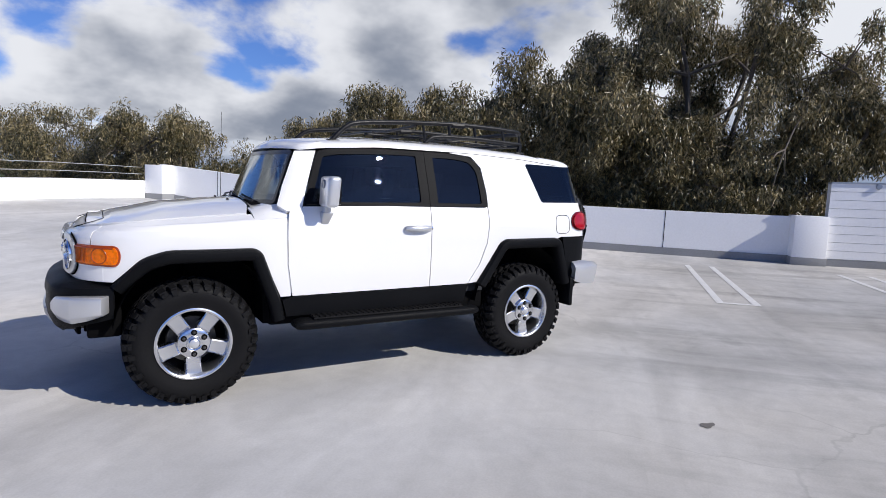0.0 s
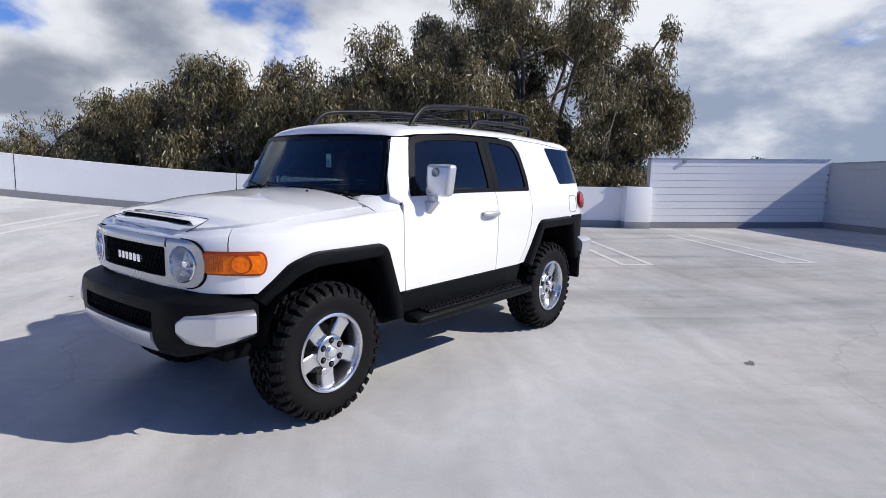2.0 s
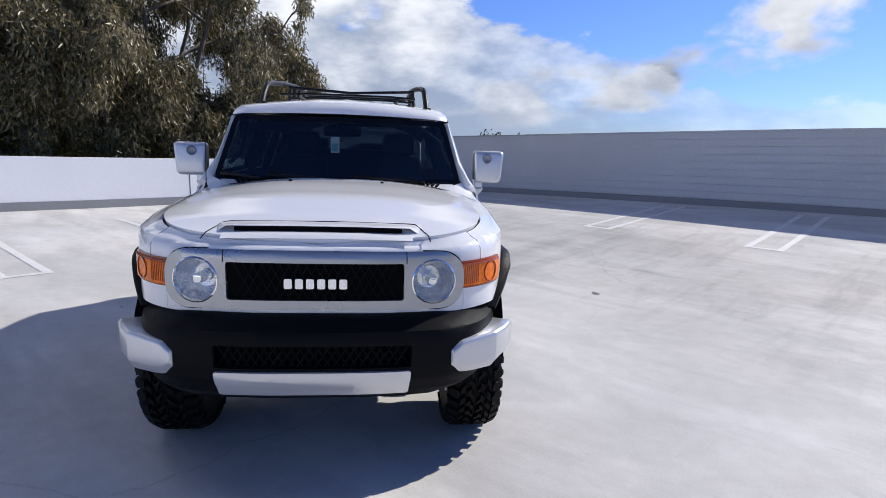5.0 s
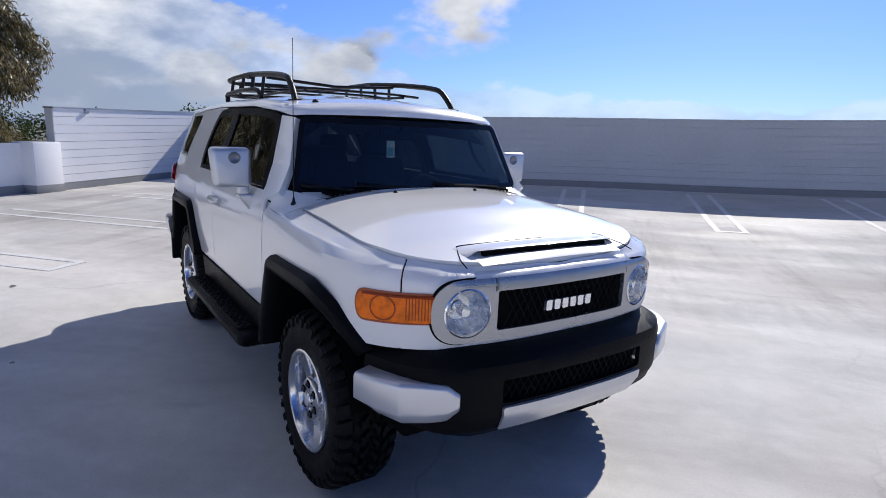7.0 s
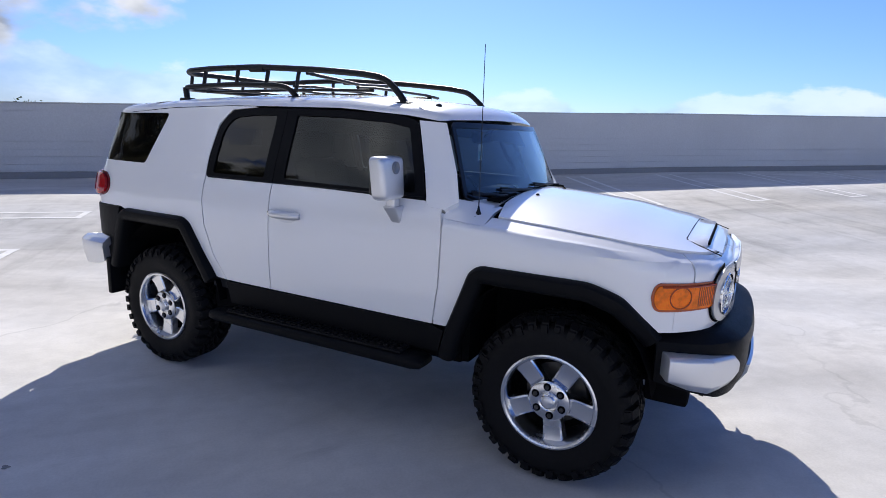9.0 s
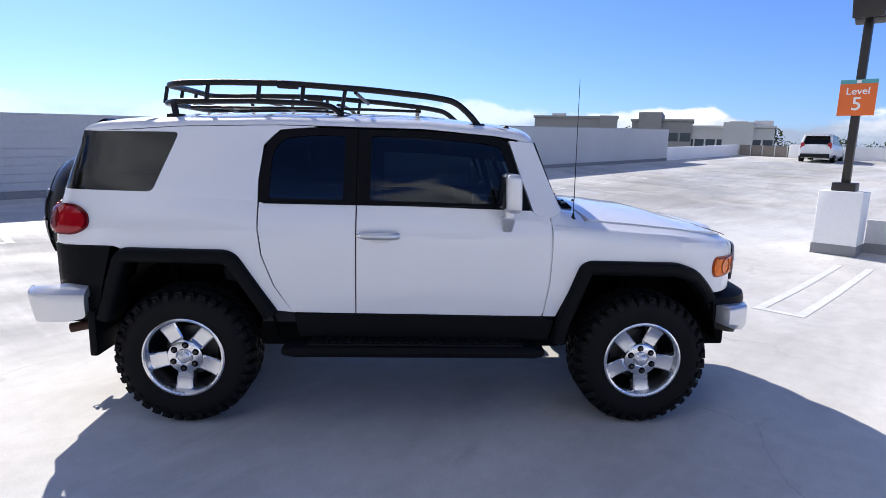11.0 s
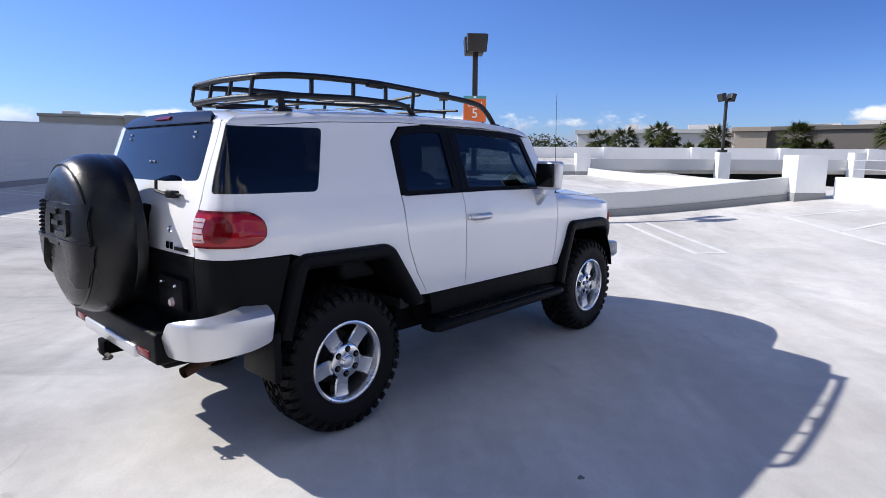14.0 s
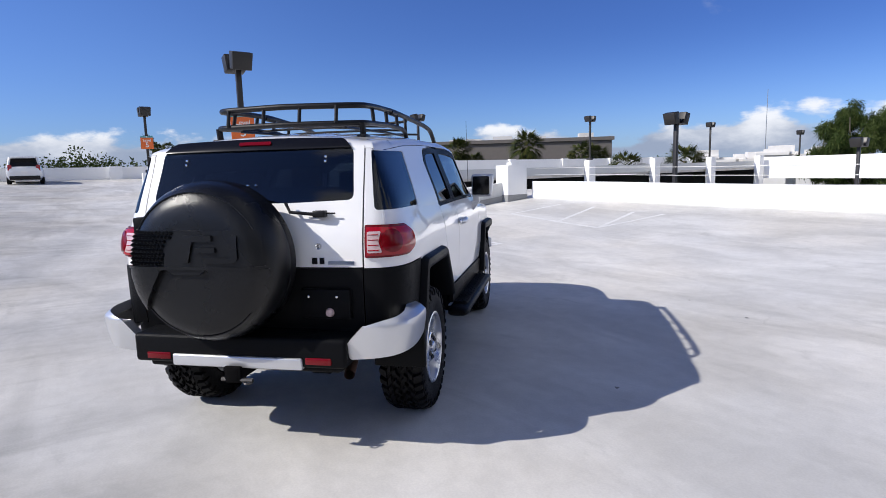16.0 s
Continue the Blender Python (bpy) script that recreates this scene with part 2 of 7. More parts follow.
def inset_poly(pts, d):
    """A closed 2D outline moved inwards by d (outwards when negative)."""
    k = len(pts)
    area = sum(pts[i][0] * pts[(i + 1) % k][1] - pts[(i + 1) % k][0] * pts[i][1] for i in range(k))
    s = 1 if area > 0 else -1
    out = []
    for i in range(k):
        a, b, c = (Vector(pts[(i + j) % k]) for j in (-1, 0, 1))
        u, v = (b - a), (c - b)
        if u.length < 1e-6 or v.length < 1e-6:
            u = v = c - a
        u, v = u.normalized(), v.normalized()
        nu, nv = Vector((-u.y, u.x)) * s, Vector((-v.y, v.x)) * s
        w = nu + nv
        w = w / max(0.35, w.dot(nu)) if w.length > 1e-6 else nu
        out.append((b.x + w.x * d, b.y + w.y * d))
    return out


from mathutils.geometry import tessellate_polygon


def patch(outer, holes, fn, depth=0.012, step=0.06, back=True):
    """A panel: a 2D outline with holes, cut into small faces, laid onto the surface fn(u, v) and given a thickness."""
    loops = [[Vector((*p, 0)) for p in loop] for loop in [outer, *holes]]
    flat = [p for loop in loops for p in loop]
    bm = bmesh.new()
    vs = [bm.verts.new(p) for p in flat]
    for t in tessellate_polygon(loops):
        try:
            bm.faces.new([vs[i] for i in t])
        except ValueError:
            pass
    us, ws = [p.x for p in flat], [p.y for p in flat]
    for lo, hi, axis in ((min(us), max(us), 0), (min(ws), max(ws), 1)):
        count = int((hi - lo) / step)
        for i in range(1, count + 1):
            c = lo + (hi - lo) * i / (count + 1)
            no = (1, 0, 0) if axis == 0 else (0, 1, 0)
            bmesh.ops.bisect_plane(bm, geom=bm.verts[:] + bm.edges[:] + bm.faces[:], dist=1e-5, plane_co=(c, 0, 0) if axis == 0 else (0, c, 0), plane_no=no)
    bmesh.ops.remove_doubles(bm, verts=bm.verts, dist=2e-4)
    bm.normal_update()
    for f in bm.faces:
        if f.normal.z < 0:
            f.normal_flip()
    bm.verts.ensure_lookup_table()
    e = 0.004
    place, into = [], []
    for v in bm.verts:
        u, w = v.co.x, v.co.y
        p = fn(u, w)
        n = (fn(u + e, w) - fn(u - e, w)).cross(fn(u, w + e) - fn(u, w - e))
        place.append(p)
        into.append(n.normalized() if n.length > 1e-12 else Vector((0, 0, 1)))
    rim = [(a.verts[0].index, a.verts[1].index) for a in bm.edges if len(a.link_faces) == 1]
    faces = [[v.index for v in f.verts] for f in bm.faces]
    bm.free()
    out = bmesh.new()
    top = [out.verts.new(p) for p in place]
    for f in faces:
        try:
            out.faces.new([top[i] for i in f])
        except ValueError:
            pass
    # outward side: away from the car's middle line
    mid = sum((p for p in place), Vector()) / len(place)
    sgn = 1 if sum(n.dot(p - Vector((p.x * 0.82, 0, 0.9))) for n, p in zip(into, place)) >= 0 else -1
    if sgn < 0:
        for f in out.faces:
            f.normal_flip()
    edge = {}
    low = {}
    for a, b in rim:
        for i in (a, b):
            if i not in edge:
                edge[i] = out.verts.new(place[i])
                low[i] = out.verts.new(place[i] - into[i] * sgn * depth)
        try:
            out.faces.new((edge[a], edge[b], low[b], low[a]))
        except ValueError:
            pass
    if back:
        under = [low.get(i) or out.verts.new(place[i] - into[i] * sgn * depth) for i in range(len(place))]
        for f in faces:
            try:
                g = out.faces.new([under[i] for i in reversed(f)])
                if sgn < 0:
                    g.normal_flip()
            except ValueError:
                pass
    return out


def lerp_table(table, x):
    if x <= table[0][0]:
        return table[0][1]
    for (a, va), (b, vb) in zip(table, table[1:]):
        if x <= b:
            t = (x - a) / (b - a)
            t = t * t * (3 - 2 * t) * 0.35 + t * 0.65
            return va + (vb - va) * t
    return table[-1][1]


def lathe_bm(profile, n=48, axis="y", caps=False):
    """Turns (radius, along) pairs about an axis."""
    bm = bmesh.new()
    rings = []
    for r, h in profile:
        ring = []
        for k in range(n):
            a = 2 * math.pi * k / n
            c, s = r * math.cos(a), r * math.sin(a)
            ring.append(bm.verts.new((c, h, s) if axis == "y" else ((h, c, s) if axis == "x" else (c, s, h))))
        rings.append(ring)
    for a, b in zip(rings, rings[1:]):
        for k in range(n):
            bm.faces.new((a[k], a[(k + 1) % n], b[(k + 1) % n], b[k]))
    for ring, (r, h) in ((rings[0], profile[0]), (rings[-1], profile[-1])):
        if caps and r > 1e-4:
            bm.faces.new(ring)
    bmesh.ops.remove_doubles(bm, verts=bm.verts, dist=1e-6)
    bmesh.ops.recalc_face_normals(bm, faces=bm.faces)
    return bm


# ---- the off-road vehicle: forward is +x, its left side +y, wheels on z = 0 ----
OUTLINE = [(-2.09, 0), (-2.088, 0.45), (-2.078, 0.66), (-2.052, 0.765), (-1.995, 0.835), (-1.90, 0.870), (-1.74, 0.884), (-1.45, 0.888), (-1.2, 0.888), (-0.6, 0.888), (0, 0.888),
           (0.6, 0.888), (1.2, 0.885), (1.5, 0.872), (1.65, 0.852), (1.76, 0.812), (1.85, 0.755), (1.93, 0.67), (1.985, 0.57), (2.015, 0.45), (2.04, 0.25), (2.045, 0)]


class Plan:
    """Half of a plan outline, run through smoothly; u is the length along it, 0 at x = 0."""

    def __init__(self, pts, dense=12):
        p = [Vector(q) for q in pts]
        ext = [Vector((p[0].x, -p[1].y)), *p, Vector((p[-1].x, -p[-2].y))]
        line = []
        for a, b, c, d in zip(ext, ext[1:], ext[2:], ext[3:]):
            for k in range(dense):
                t = k / dense
                line.append(0.5 * ((2 * b) + (c - a) * t + (2 * a - 5 * b + 4 * c - d) * t * t + (3 * b - a - 3 * c + d) * t ** 3))
        line.append(p[-1])
        run = [0.0]
        for a, b in zip(line, line[1:]):
            run.append(run[-1] + (b - a).length)
        zero = min(range(len(line)), key=lambda i: abs(line[i].x))
        self.us = np.array(run) - run[zero]
        self.xs, self.ys = np.array([q.x for q in line]), np.array([q.y for q in line])
        self.lo, self.hi = float(self.us[0]), float(self.us[-1])

    def at(self, u):
        e = 0.012
        u = min(max(u, self.lo), self.hi)
        x, y = float(np.interp(u, self.us, self.xs)), float(np.interp(u, self.us, self.ys))
        a, b = max(u - e, self.lo), min(u + e, self.hi)
        dx, dy = float(np.interp(b, self.us, self.xs) - np.interp(a, self.us, self.xs)), float(np.interp(b, self.us, self.ys) - np.interp(a, self.us, self.ys))
        k = math.hypot(dx, dy)
        return x, y, -dy / k, dx / k


BODY = Plan(OUTLINE)
LEAN = [(0.45, 0.035), (0.62, 0.014), (0.80, 0.002), (1.0, 0.0), (1.12, 0.006), (1.20, 0.020), (1.25, 0.036), (1.29, 0.052), (1.72, 0.196), (1.85, 0.24)]
EDGE = [(0.7, 1.19), (0.95, 1.172), (1.4, 1.14), (1.7, 1.115), (1.95, 1.09), (2.2, 1.07), (2.9, 1.065)]
SEAM = [(0.9, 0.135), (1.3, 0.13), (1.7, 0.11), (2.0, 0.085), (2.3, 0.062), (2.9, 0.05)]
HOOD_MID = [(0.88, 1.285), (1.1, 1.272), (1.44, 1.24), (1.75, 1.172), (1.9, 1.122), (2.02, 1.082)]
HOOD_RIM = [(0.88, 1.205), (1.2, 1.182), (1.5, 1.158), (1.7, 1.136), (1.85, 1.112), (2.02, 1.075)]
ROOF_RIM = [(-1.95, 1.63), (-1.75, 1.655), (-1.3, 1.69), (-0.8, 1.708), (0.0, 1.705), (0.4, 1.678), (0.7, 1.64)]


def shell(u, z, side=1, off=0.0):
    """The body's side and tail, at height z."""
    x, y, nx, ny = BODY.at(u)
    d = lerp_table(LEAN, z)
    if z > 1.2 and u > 0.15:
        d += 0.045 * ((u - 0.15) / 0.5) ** 2 * min(1, (z - 1.2) / 0.2)
    d -= off
    return Vector((x - nx * d, side * (y - ny * d), z))


def front(u, s, side=1, off=0.0):
    """The front wings and nose: upright, then over the shoulder to the bonnet's seam."""
    x, y, nx, ny = BODY.at(u)
    zt, r, far = lerp_table(EDGE, u), 0.05, lerp_table(SEAM, u)
    s0 = zt - r
    if s <= s0:
        d, z = lerp_table(LEAN, min(s, 1.0)) + 0.010 * max(0, (s - 0.95) / 0.2) ** 2, s
        n = Vector((nx, ny, 0))
    else:
        f = (s - s0) / r
        base = 0.010 * max(0, (s0 - 0.95) / 0.2) ** 2
        if f <= math.pi / 2:
            d, z = base + r * (1 - math.cos(f)), s0 + r * math.sin(f)
            n = Vector((nx * math.cos(f), ny * math.cos(f), math.sin(f)))
        else:
            d = base + r + (f - math.pi / 2) * r
            rim = lerp_table(HOOD_RIM, x - nx * far)
            t = (d - base - r) / max(0.005, far - base - r)
            z = zt + (rim - zt) * t
            n = Vector((0, 0, 1))
    return Vector((x - nx * d, side * (y - ny * d), z)) + Vector((n.x, side * n.y, n.z)) * off


def front_top(u):
    zt, r, far = lerp_table(EDGE, u), 0.05, lerp_table(SEAM, u)
    base = 0.010 * max(0, (zt - r - 0.95) / 0.2) ** 2
    return zt - r + r * math.pi / 2 + far - base - r - 0.004


def bonnet(x, y, off=0.0):
    mid, rim = lerp_table(HOOD_MID, x), lerp_table(HOOD_RIM, x)
    t = 1 - min(1, abs(y) / 0.78) ** 2.6
    return Vector((x, y, rim + (mid - rim) * t + off))


def nose(v, z, off=0.0):
    """The face of the nose: v runs across it from the middle."""
    return front(BODY.hi - abs(v), z, 1 if v >= 0 else -1, off)


def tail(v, z, off=0.0):
    return shell(BODY.lo + abs(v), z, 1 if v >= 0 else -1, off)


FRONT_ARCH = [(0.775, 0.50), (0.80, 0.62), (0.925, 0.955), (0.975, 0.985), (1.50, 0.98), (1.63, 0.935), (1.735, 0.835), (1.80, 0.755)]
REAR_ARCH = [(-1.80, 0.62), (-1.685, 0.985), (-1.63, 1.02), (-1.07, 1.015), (-1.015, 0.985), (-0.80, 0.66)]
DOOR_FRONT = [(0.750, 1.192), (0.755, 1.15), (0.758, 1.05), (0.752, 0.85), (0.722, 0.645)]
DOOR_REAR = [(-0.905, 1.28), (-0.905, 1.13), (-0.885, 0.98), (-0.82, 0.81), (-0.72, 0.655)]
GAP = 0.0035
RIDE = 0.03


def both(make):
    """The two sides of a car's part in turn."""
    for side in (1, -1):
        make(side)


def build_vehicle():
    car = tagged(new("off_road_vehicle"), "white boxy off-road vehicle with black trim, parked on the deck", "car")
    hood = [BODY.at(u) for u in np.linspace(1.0, BODY.hi, 34)]
    far = [lerp_table(SEAM, u) for u in np.linspace(1.0, BODY.hi, 34)]
    rim = [(x - nx * d - 0.004 * nx, y - ny * d - 0.004 * ny) for (x, y, nx, ny), d in zip(hood, far)]
    rear = [(0.955, 0.55), (0.945, 0.3), (0.94, 0.0), (0.945, -0.3), (0.955, -0.55)]
    outline = rim + [(x, -y) for x, y in reversed(rim[:-1])] + rear[::-1]
    part("hood", patch(outline, [], bonnet, 0.02, 0.05), PAINT, car)

    # scoop: a flat-topped rise near the bonnet's nose with a slot facing forward
    bm = bmesh.new()
    rows = []
    for x, half, lift in ((1.832, 0.405, 0.001), (1.855, 0.402, 0.007), (1.888, 0.397, 0.017), (1.908, 0.392, 0.022), (1.918, 0.388, 0.021)):
        ys = [-half - 0.035, -half, -half * 0.5, 0, half * 0.5, half, half + 0.035]
        rows.append([bm.verts.new(bonnet(x, y, 0.001 if k in (0, 6) else lift)) for k, y in enumerate(ys)])
    for a, b in zip(rows, rows[1:]):
        for k in range(6):
            bm.faces.new((a[k], b[k], b[k + 1], a[k + 1]))
    part("hood_scoop", bm, PAINT, car, "white raised bonnet scoop", angle=50)
    bm = bmesh.new()
    ys = [-0.355, -0.18, 0, 0.18, 0.355]
    a = [bm.verts.new(bonnet(1.921, y, 0.019)) for y in ys]
    b = [bm.verts.new(bonnet(1.927, y, 0.003)) for y in ys]
    for k in range(4):
        bm.faces.new((a[k], b[k], b[k + 1], a[k + 1]))
    slot = bmesh.ops.extrude_face_region(bm, geom=bm.faces[:])
    bmesh.ops.translate(bm, vec=(-0.012, 0, 0), verts=[g for g in slot["geom"] if isinstance(g, bmesh.types.BMVert)])
    bmesh.ops.recalc_face_normals(bm, faces=bm.faces)
    part("scoop_slot", bm, UNDER, car, "black air slot")
    seam = [(1.985, -0.475), (1.93, -0.468), (1.87, -0.440), (1.828, -0.418), (1.824, -0.39), (1.824, 0.0), (1.824, 0.39), (1.828, 0.418), (1.87, 0.440), (1.93, 0.468), (1.985, 0.475)]
    part("scoop_seam", tube_bm([bonnet(x, y, 0.0005) for x, y in seam], 0.0025, 5), UNDER, car, "dark shut line round the scoop")
    # lip in front of the slot
    bm = bmesh.new()
    rows = []
    for x, lift in ((1.932, 0.002), (1.945, 0.007), (1.97, 0.006), (1.985, 0.002)):
        rows.append([bm.verts.new(bonnet(x, y, lift if abs(y) < 0.36 else 0.001)) for y in (-0.40, -0.36, -0.18, 0, 0.18, 0.36, 0.40)])
    for a, b in zip(rows, rows[1:]):
        for k in range(6):
            bm.faces.new((a[k], b[k], b[k + 1], a[k + 1]))
    part("scoop_lip", bm, PAINT, car, angle=50)

    # nose above the bumper, open behind the headlights
    V0 = 0.49
    us = np.linspace(1.945, BODY.hi, 26)
    halves = []
    for side in (1, -1):
        top = [(u, front_top(u) + 0.003) for u in us]
        lamp_hole = [(BODY.hi - V0 - 0.089 * math.cos(a), 0.925 + 0.089 * math.sin(a)) for a in np.linspace(0, 2 * math.pi, 29)[:-1]]
        halves.append(patch([(1.945, 0.782), (BODY.hi, 0.782)] + top[::-1], [lamp_hole], lambda u, s, k=side: front(u, s, k), 0.012, 0.03))
    part("nose_panel", join_bm(*halves), PAINT, car)

    def wing(side):
        us = np.linspace(0.972, 1.938, 22)
        top = [(u, lerp_table(EDGE, u) - 0.05 + 0.05 * 1.10) for u in np.linspace(0.758, 0.966, 6)] + [(u, front_top(u)) for u in us]
        arch = [(1.938, 0.782), (1.80, 0.782), (1.745, 0.83), (1.64, 0.92), (1.50, 0.965), (0.985, 0.97), (0.935, 0.95), (0.80, 0.645), (0.7275, 0.645)]
        back = [(u + 0.006, s) for u, s in DOOR_FRONT[::-1]] 
        part("fender", patch(top[::-1][::-1] + arch + back, [], lambda u, s: front(u, s, side), 0.014, 0.045), PAINT, car)

    both(wing)

    def nose_corner(side):
        strip = round_poly([(1.86, 0.785), (2.04, 0.785), (2.04, 0.880), (1.86, 0.880)], 0.004, 2)
        part("nose_corner", patch(strip, [], lambda u, s: front(u, s, side, 0.0015), 0.004, 0.03), PAINT, car)

    both(nose_corner)

    def cowl_corner(side):
        def fn(a, b):
            u = 0.752 + 0.215 * a
            zt = lerp_table(EDGE, u)
            p = front(u, zt - 0.05 + 0.05 * 1.15, side)
            q = Vector((0.772, side * 0.772, 1.275)).lerp(Vector((0.962, side * 0.60, 1.232)), a)
            return p.lerp(q, b) + Vector((0, 0, 0.012 * math.sin(b * math.pi)))

        part("cowl_corner", patch([(0, 0), (1, 0), (1, 1), (0, 1)], [], fn, 0.02, 0.12), PAINT, car)

    both(cowl_corner)

    def jamb(side):
        strip = [(0.69, 0.66), (0.69, 1.225), (0.80, 1.185), (0.80, 1.0), (0.775, 0.66)]
        part("door_jamb", patch(strip, [], lambda u, z: shell(u, z, side, -0.014 - 0.03 * max(0, (z - 1.12) / 0.1) * (u > 0.74)), 0.004, 0.05), PAINT, car)

    both(jamb)

    def doors(side):
        s = lambda u, z: shell(u, z, side)
        front_door = [(-0.36 + GAP, 1.272), (0.0, 1.270), (0.64, 1.258), (0.66, 1.238), (0.738, 1.228), (0.746, 1.19)] + [(u - GAP, z) for u, z in DOOR_FRONT[1:]] + [(-0.36 + GAP, 0.652)]
        d = part("front_door", patch(front_door, [], s, 0.012, 0.07), PAINT, car)
        rear_door = [(-0.36 - GAP, 1.272)] + [(-0.36 - GAP, 0.652)] + [(u + GAP, z) for u, z in DOOR_REAR[::-1]]
        rear_door[-1] = (-0.90, 1.276)
        part("rear_door", patch(rear_door, [], s, 0.012, 0.07), PAINT, car)
        # black lower edge of the doors
        trim = [(-0.71, 0.648), (-0.68, 0.515), (0.76, 0.505), (0.79, 0.62), (0.722, 0.640)]
        part("rocker_trim", patch(trim, [], lambda u, z: shell(u, z, side, 0.012 + 0.006 * max(0, (0.62 - z) / 0.07)), 0.03, 0.08), BLACK, car, "black sill cladding")
        # handle: lock boss, grip and shallow cup, its shade put into a darker patch
        hx, hz = (-0.235, 1.108) if side > 0 else (-0.225, 1.108)
        cup = [(hx + 0.075 * math.cos(a), hz - 0.012 + 0.034 * math.sin(a)) for a in np.linspace(0, 2 * math.pi, 20)[:-1]]
        part("handle_cup", patch(cup, [], lambda u, z: shell(u, z, side, 0.0015), 0.002, 0.03), cup_shade, d)
        grip = []
        for k in range(9):
            t = k / 8
            grip.append(shell(hx - 0.105 + 0.21 * t, hz, side, 0.012 + 0.022 * math.sin(math.pi * t) ** 0.5))
        part("handle", tube_bm(grip, lambda t: 0.021 if 0.04 < t < 0.96 else 0.017, 10, flat=1.1), SILVER, d, "silver grab handle")
        boss = lathe_bm([(0.0, 0.004), (0.010, 0.004), (0.016, 0.0), (0.016, -0.01)], 14)
        at = shell(hx - 0.112, hz, side, 0.018)
        bmesh.ops.transform(boss, matrix=Matrix.Translation(at) @ Matrix.Diagonal((1, side, 1, 1)), verts=boss.verts)
        part("handle_lock", boss, CHROME, d)
        # window surround and panes
        dlo_f = [(-0.36, 1.276), (0.635, 1.262), (0.505, 1.648), (0.40, 1.672), (0.0, 1.692), (-0.36, 1.694)]
        dlo_r = [(-0.364, 1.276), (-0.364, 1.694), (-0.60, 1.694), (-0.80, 1.676), (-0.885, 1.59), (-0.905, 1.40), (-0.903, 1.28)]
        pane_f = round_poly([(-0.285, 1.300), (0.575, 1.290), (0.465, 1.612), (0.35, 1.635), (0.0, 1.655), (-0.285, 1.658)], 0.02)
        pane_r = round_poly([(-0.435, 1.300), (-0.435, 1.655), (-0.61, 1.655), (-0.78, 1.635), (-0.840, 1.56), (-0.850, 1.300)], [0.015, 0.015, 0.05, 0.06, 0.06, 0.02])
        for name, ring, pane, mat in (("front_window", dlo_f, pane_f, GLASS_SIDE), ("rear_window", dlo_r, pane_r, GLASS_DARK)):
            rad = [0.005, 0.02, 0.03, 0.05, 0.05, 0.004] if name == "front_window" else [0.004, 0.004, 0.06, 0.08, 0.06, 0.05, 0.01]
            fr = part(name, patch(round_poly(ring, rad), [pane], lambda u, z: shell(u, z, side, 0.001), 0.016, 0.07), BLACK, car, "satin black window surround")
            part("pane", patch(inset_poly(pane, -0.004), [], lambda u, z: shell(u, z, side, -0.007), 0.004, 0.12), mat, fr, "dark tinted glass")
        # bright strip under the glass
        part("belt_strip", tube_bm([shell(u, 1.2745, side, 0.004) for u in np.linspace(-0.88, 0.62, 16)], 0.004, 6), GLOSSBLACK, car)
        # quarter panel with its window
        qwin = round_poly([(-1.365, 1.652), (-1.485, 1.322), (BODY.lo + 0.742, 1.328), (BODY.lo + 0.735, 1.652)], [0.03, 0.03, 0.03, 0.03])
        tail_u = BODY.lo + 0.674
        outer = [(-0.72, 0.655)] + [(u - 0.004, z) for u, z in DOOR_REAR[::-1][1:]] + [(-0.91, 1.40), (-0.892, 1.595), (-0.805, 1.682)]
        outer += [(-0.60, 1.70)] + [(u, lerp_table(ROOF_RIM, u) - 0.004) for u in np.linspace(-0.62, -1.80, 12)] + [(-1.95, 1.648), (tail_u, 1.66), (tail_u, 1.025)]
        outer += [(-1.69, 1.025), (-1.63, 1.005), (-1.07, 1.0), (-1.03, 0.975), (-0.82, 0.665)]
        part("quarter_panel", patch(outer, [qwin], s, 0.012, 0.06), PAINT, car)
        part("quarter_glass", patch(inset_poly(qwin, -0.004), [], lambda u, z: shell(u, z, side, -0.003), 0.004, 0.06), GLASS_DARK, car, "dark privacy glass")
        # pillar beside the windscreen
        pil = [(0.512, 1.650), (0.650, 1.248), (0.672, 1.232), (0.755, 1.225), (0.815, 1.262), (0.66, 1.640)]
        part("windscreen_pillar", patch(pil, [], lambda u, z: shell(u, z, side, 0.002 - 0.05 * max(0, (u - 0.66 - (1.64 - z) * 0.35) / 0.1)), 0.05, 0.03), PAINT, car)
        # mirror
        mir = part("mirror", mirror_bm(side), SILVER, car, "square silver door mirror")
        part("mirror_arm", mirror_arm_bm(side), SILVER, mir)
        part("mirror_glass", mirror_glass_bm(side), GLOSSBLACK, mir, "black mirror rear with glass")
        part("mirror_lamp", mirror_lamp_bm(side), GALVGREY, mir, "round lamp recess")

    both(doors)
    # fuel door outline on the left quarter
    fuel = round_poly([(-1.63, 1.215), (-1.79, 1.215), (-1.79, 1.055), (-1.63, 1.055)], 0.05, 6)
    part("fuel_door", join_bm(tube_bm([shell(u, z, 1, 0.0008) for u, z in fuel], 0.0022, 5, closed=True)), UNDER, car)

    build_roof(car)
    build_glass(car)
    build_front(car)
    build_rear(car)
    build_arches(car)
    build_rack(car)
    build_cabin(car)
    build_under(car)
    build_wheels(car)
    car.location.z = RIDE
    return car


# body white darkened in colour to draw the shade inside the handle cups
cup_shade = material("white_paint_cup_shade", (0.74, 0.75, 0.76), 0.35, coat=1.0, spread=0.012, grain=300)


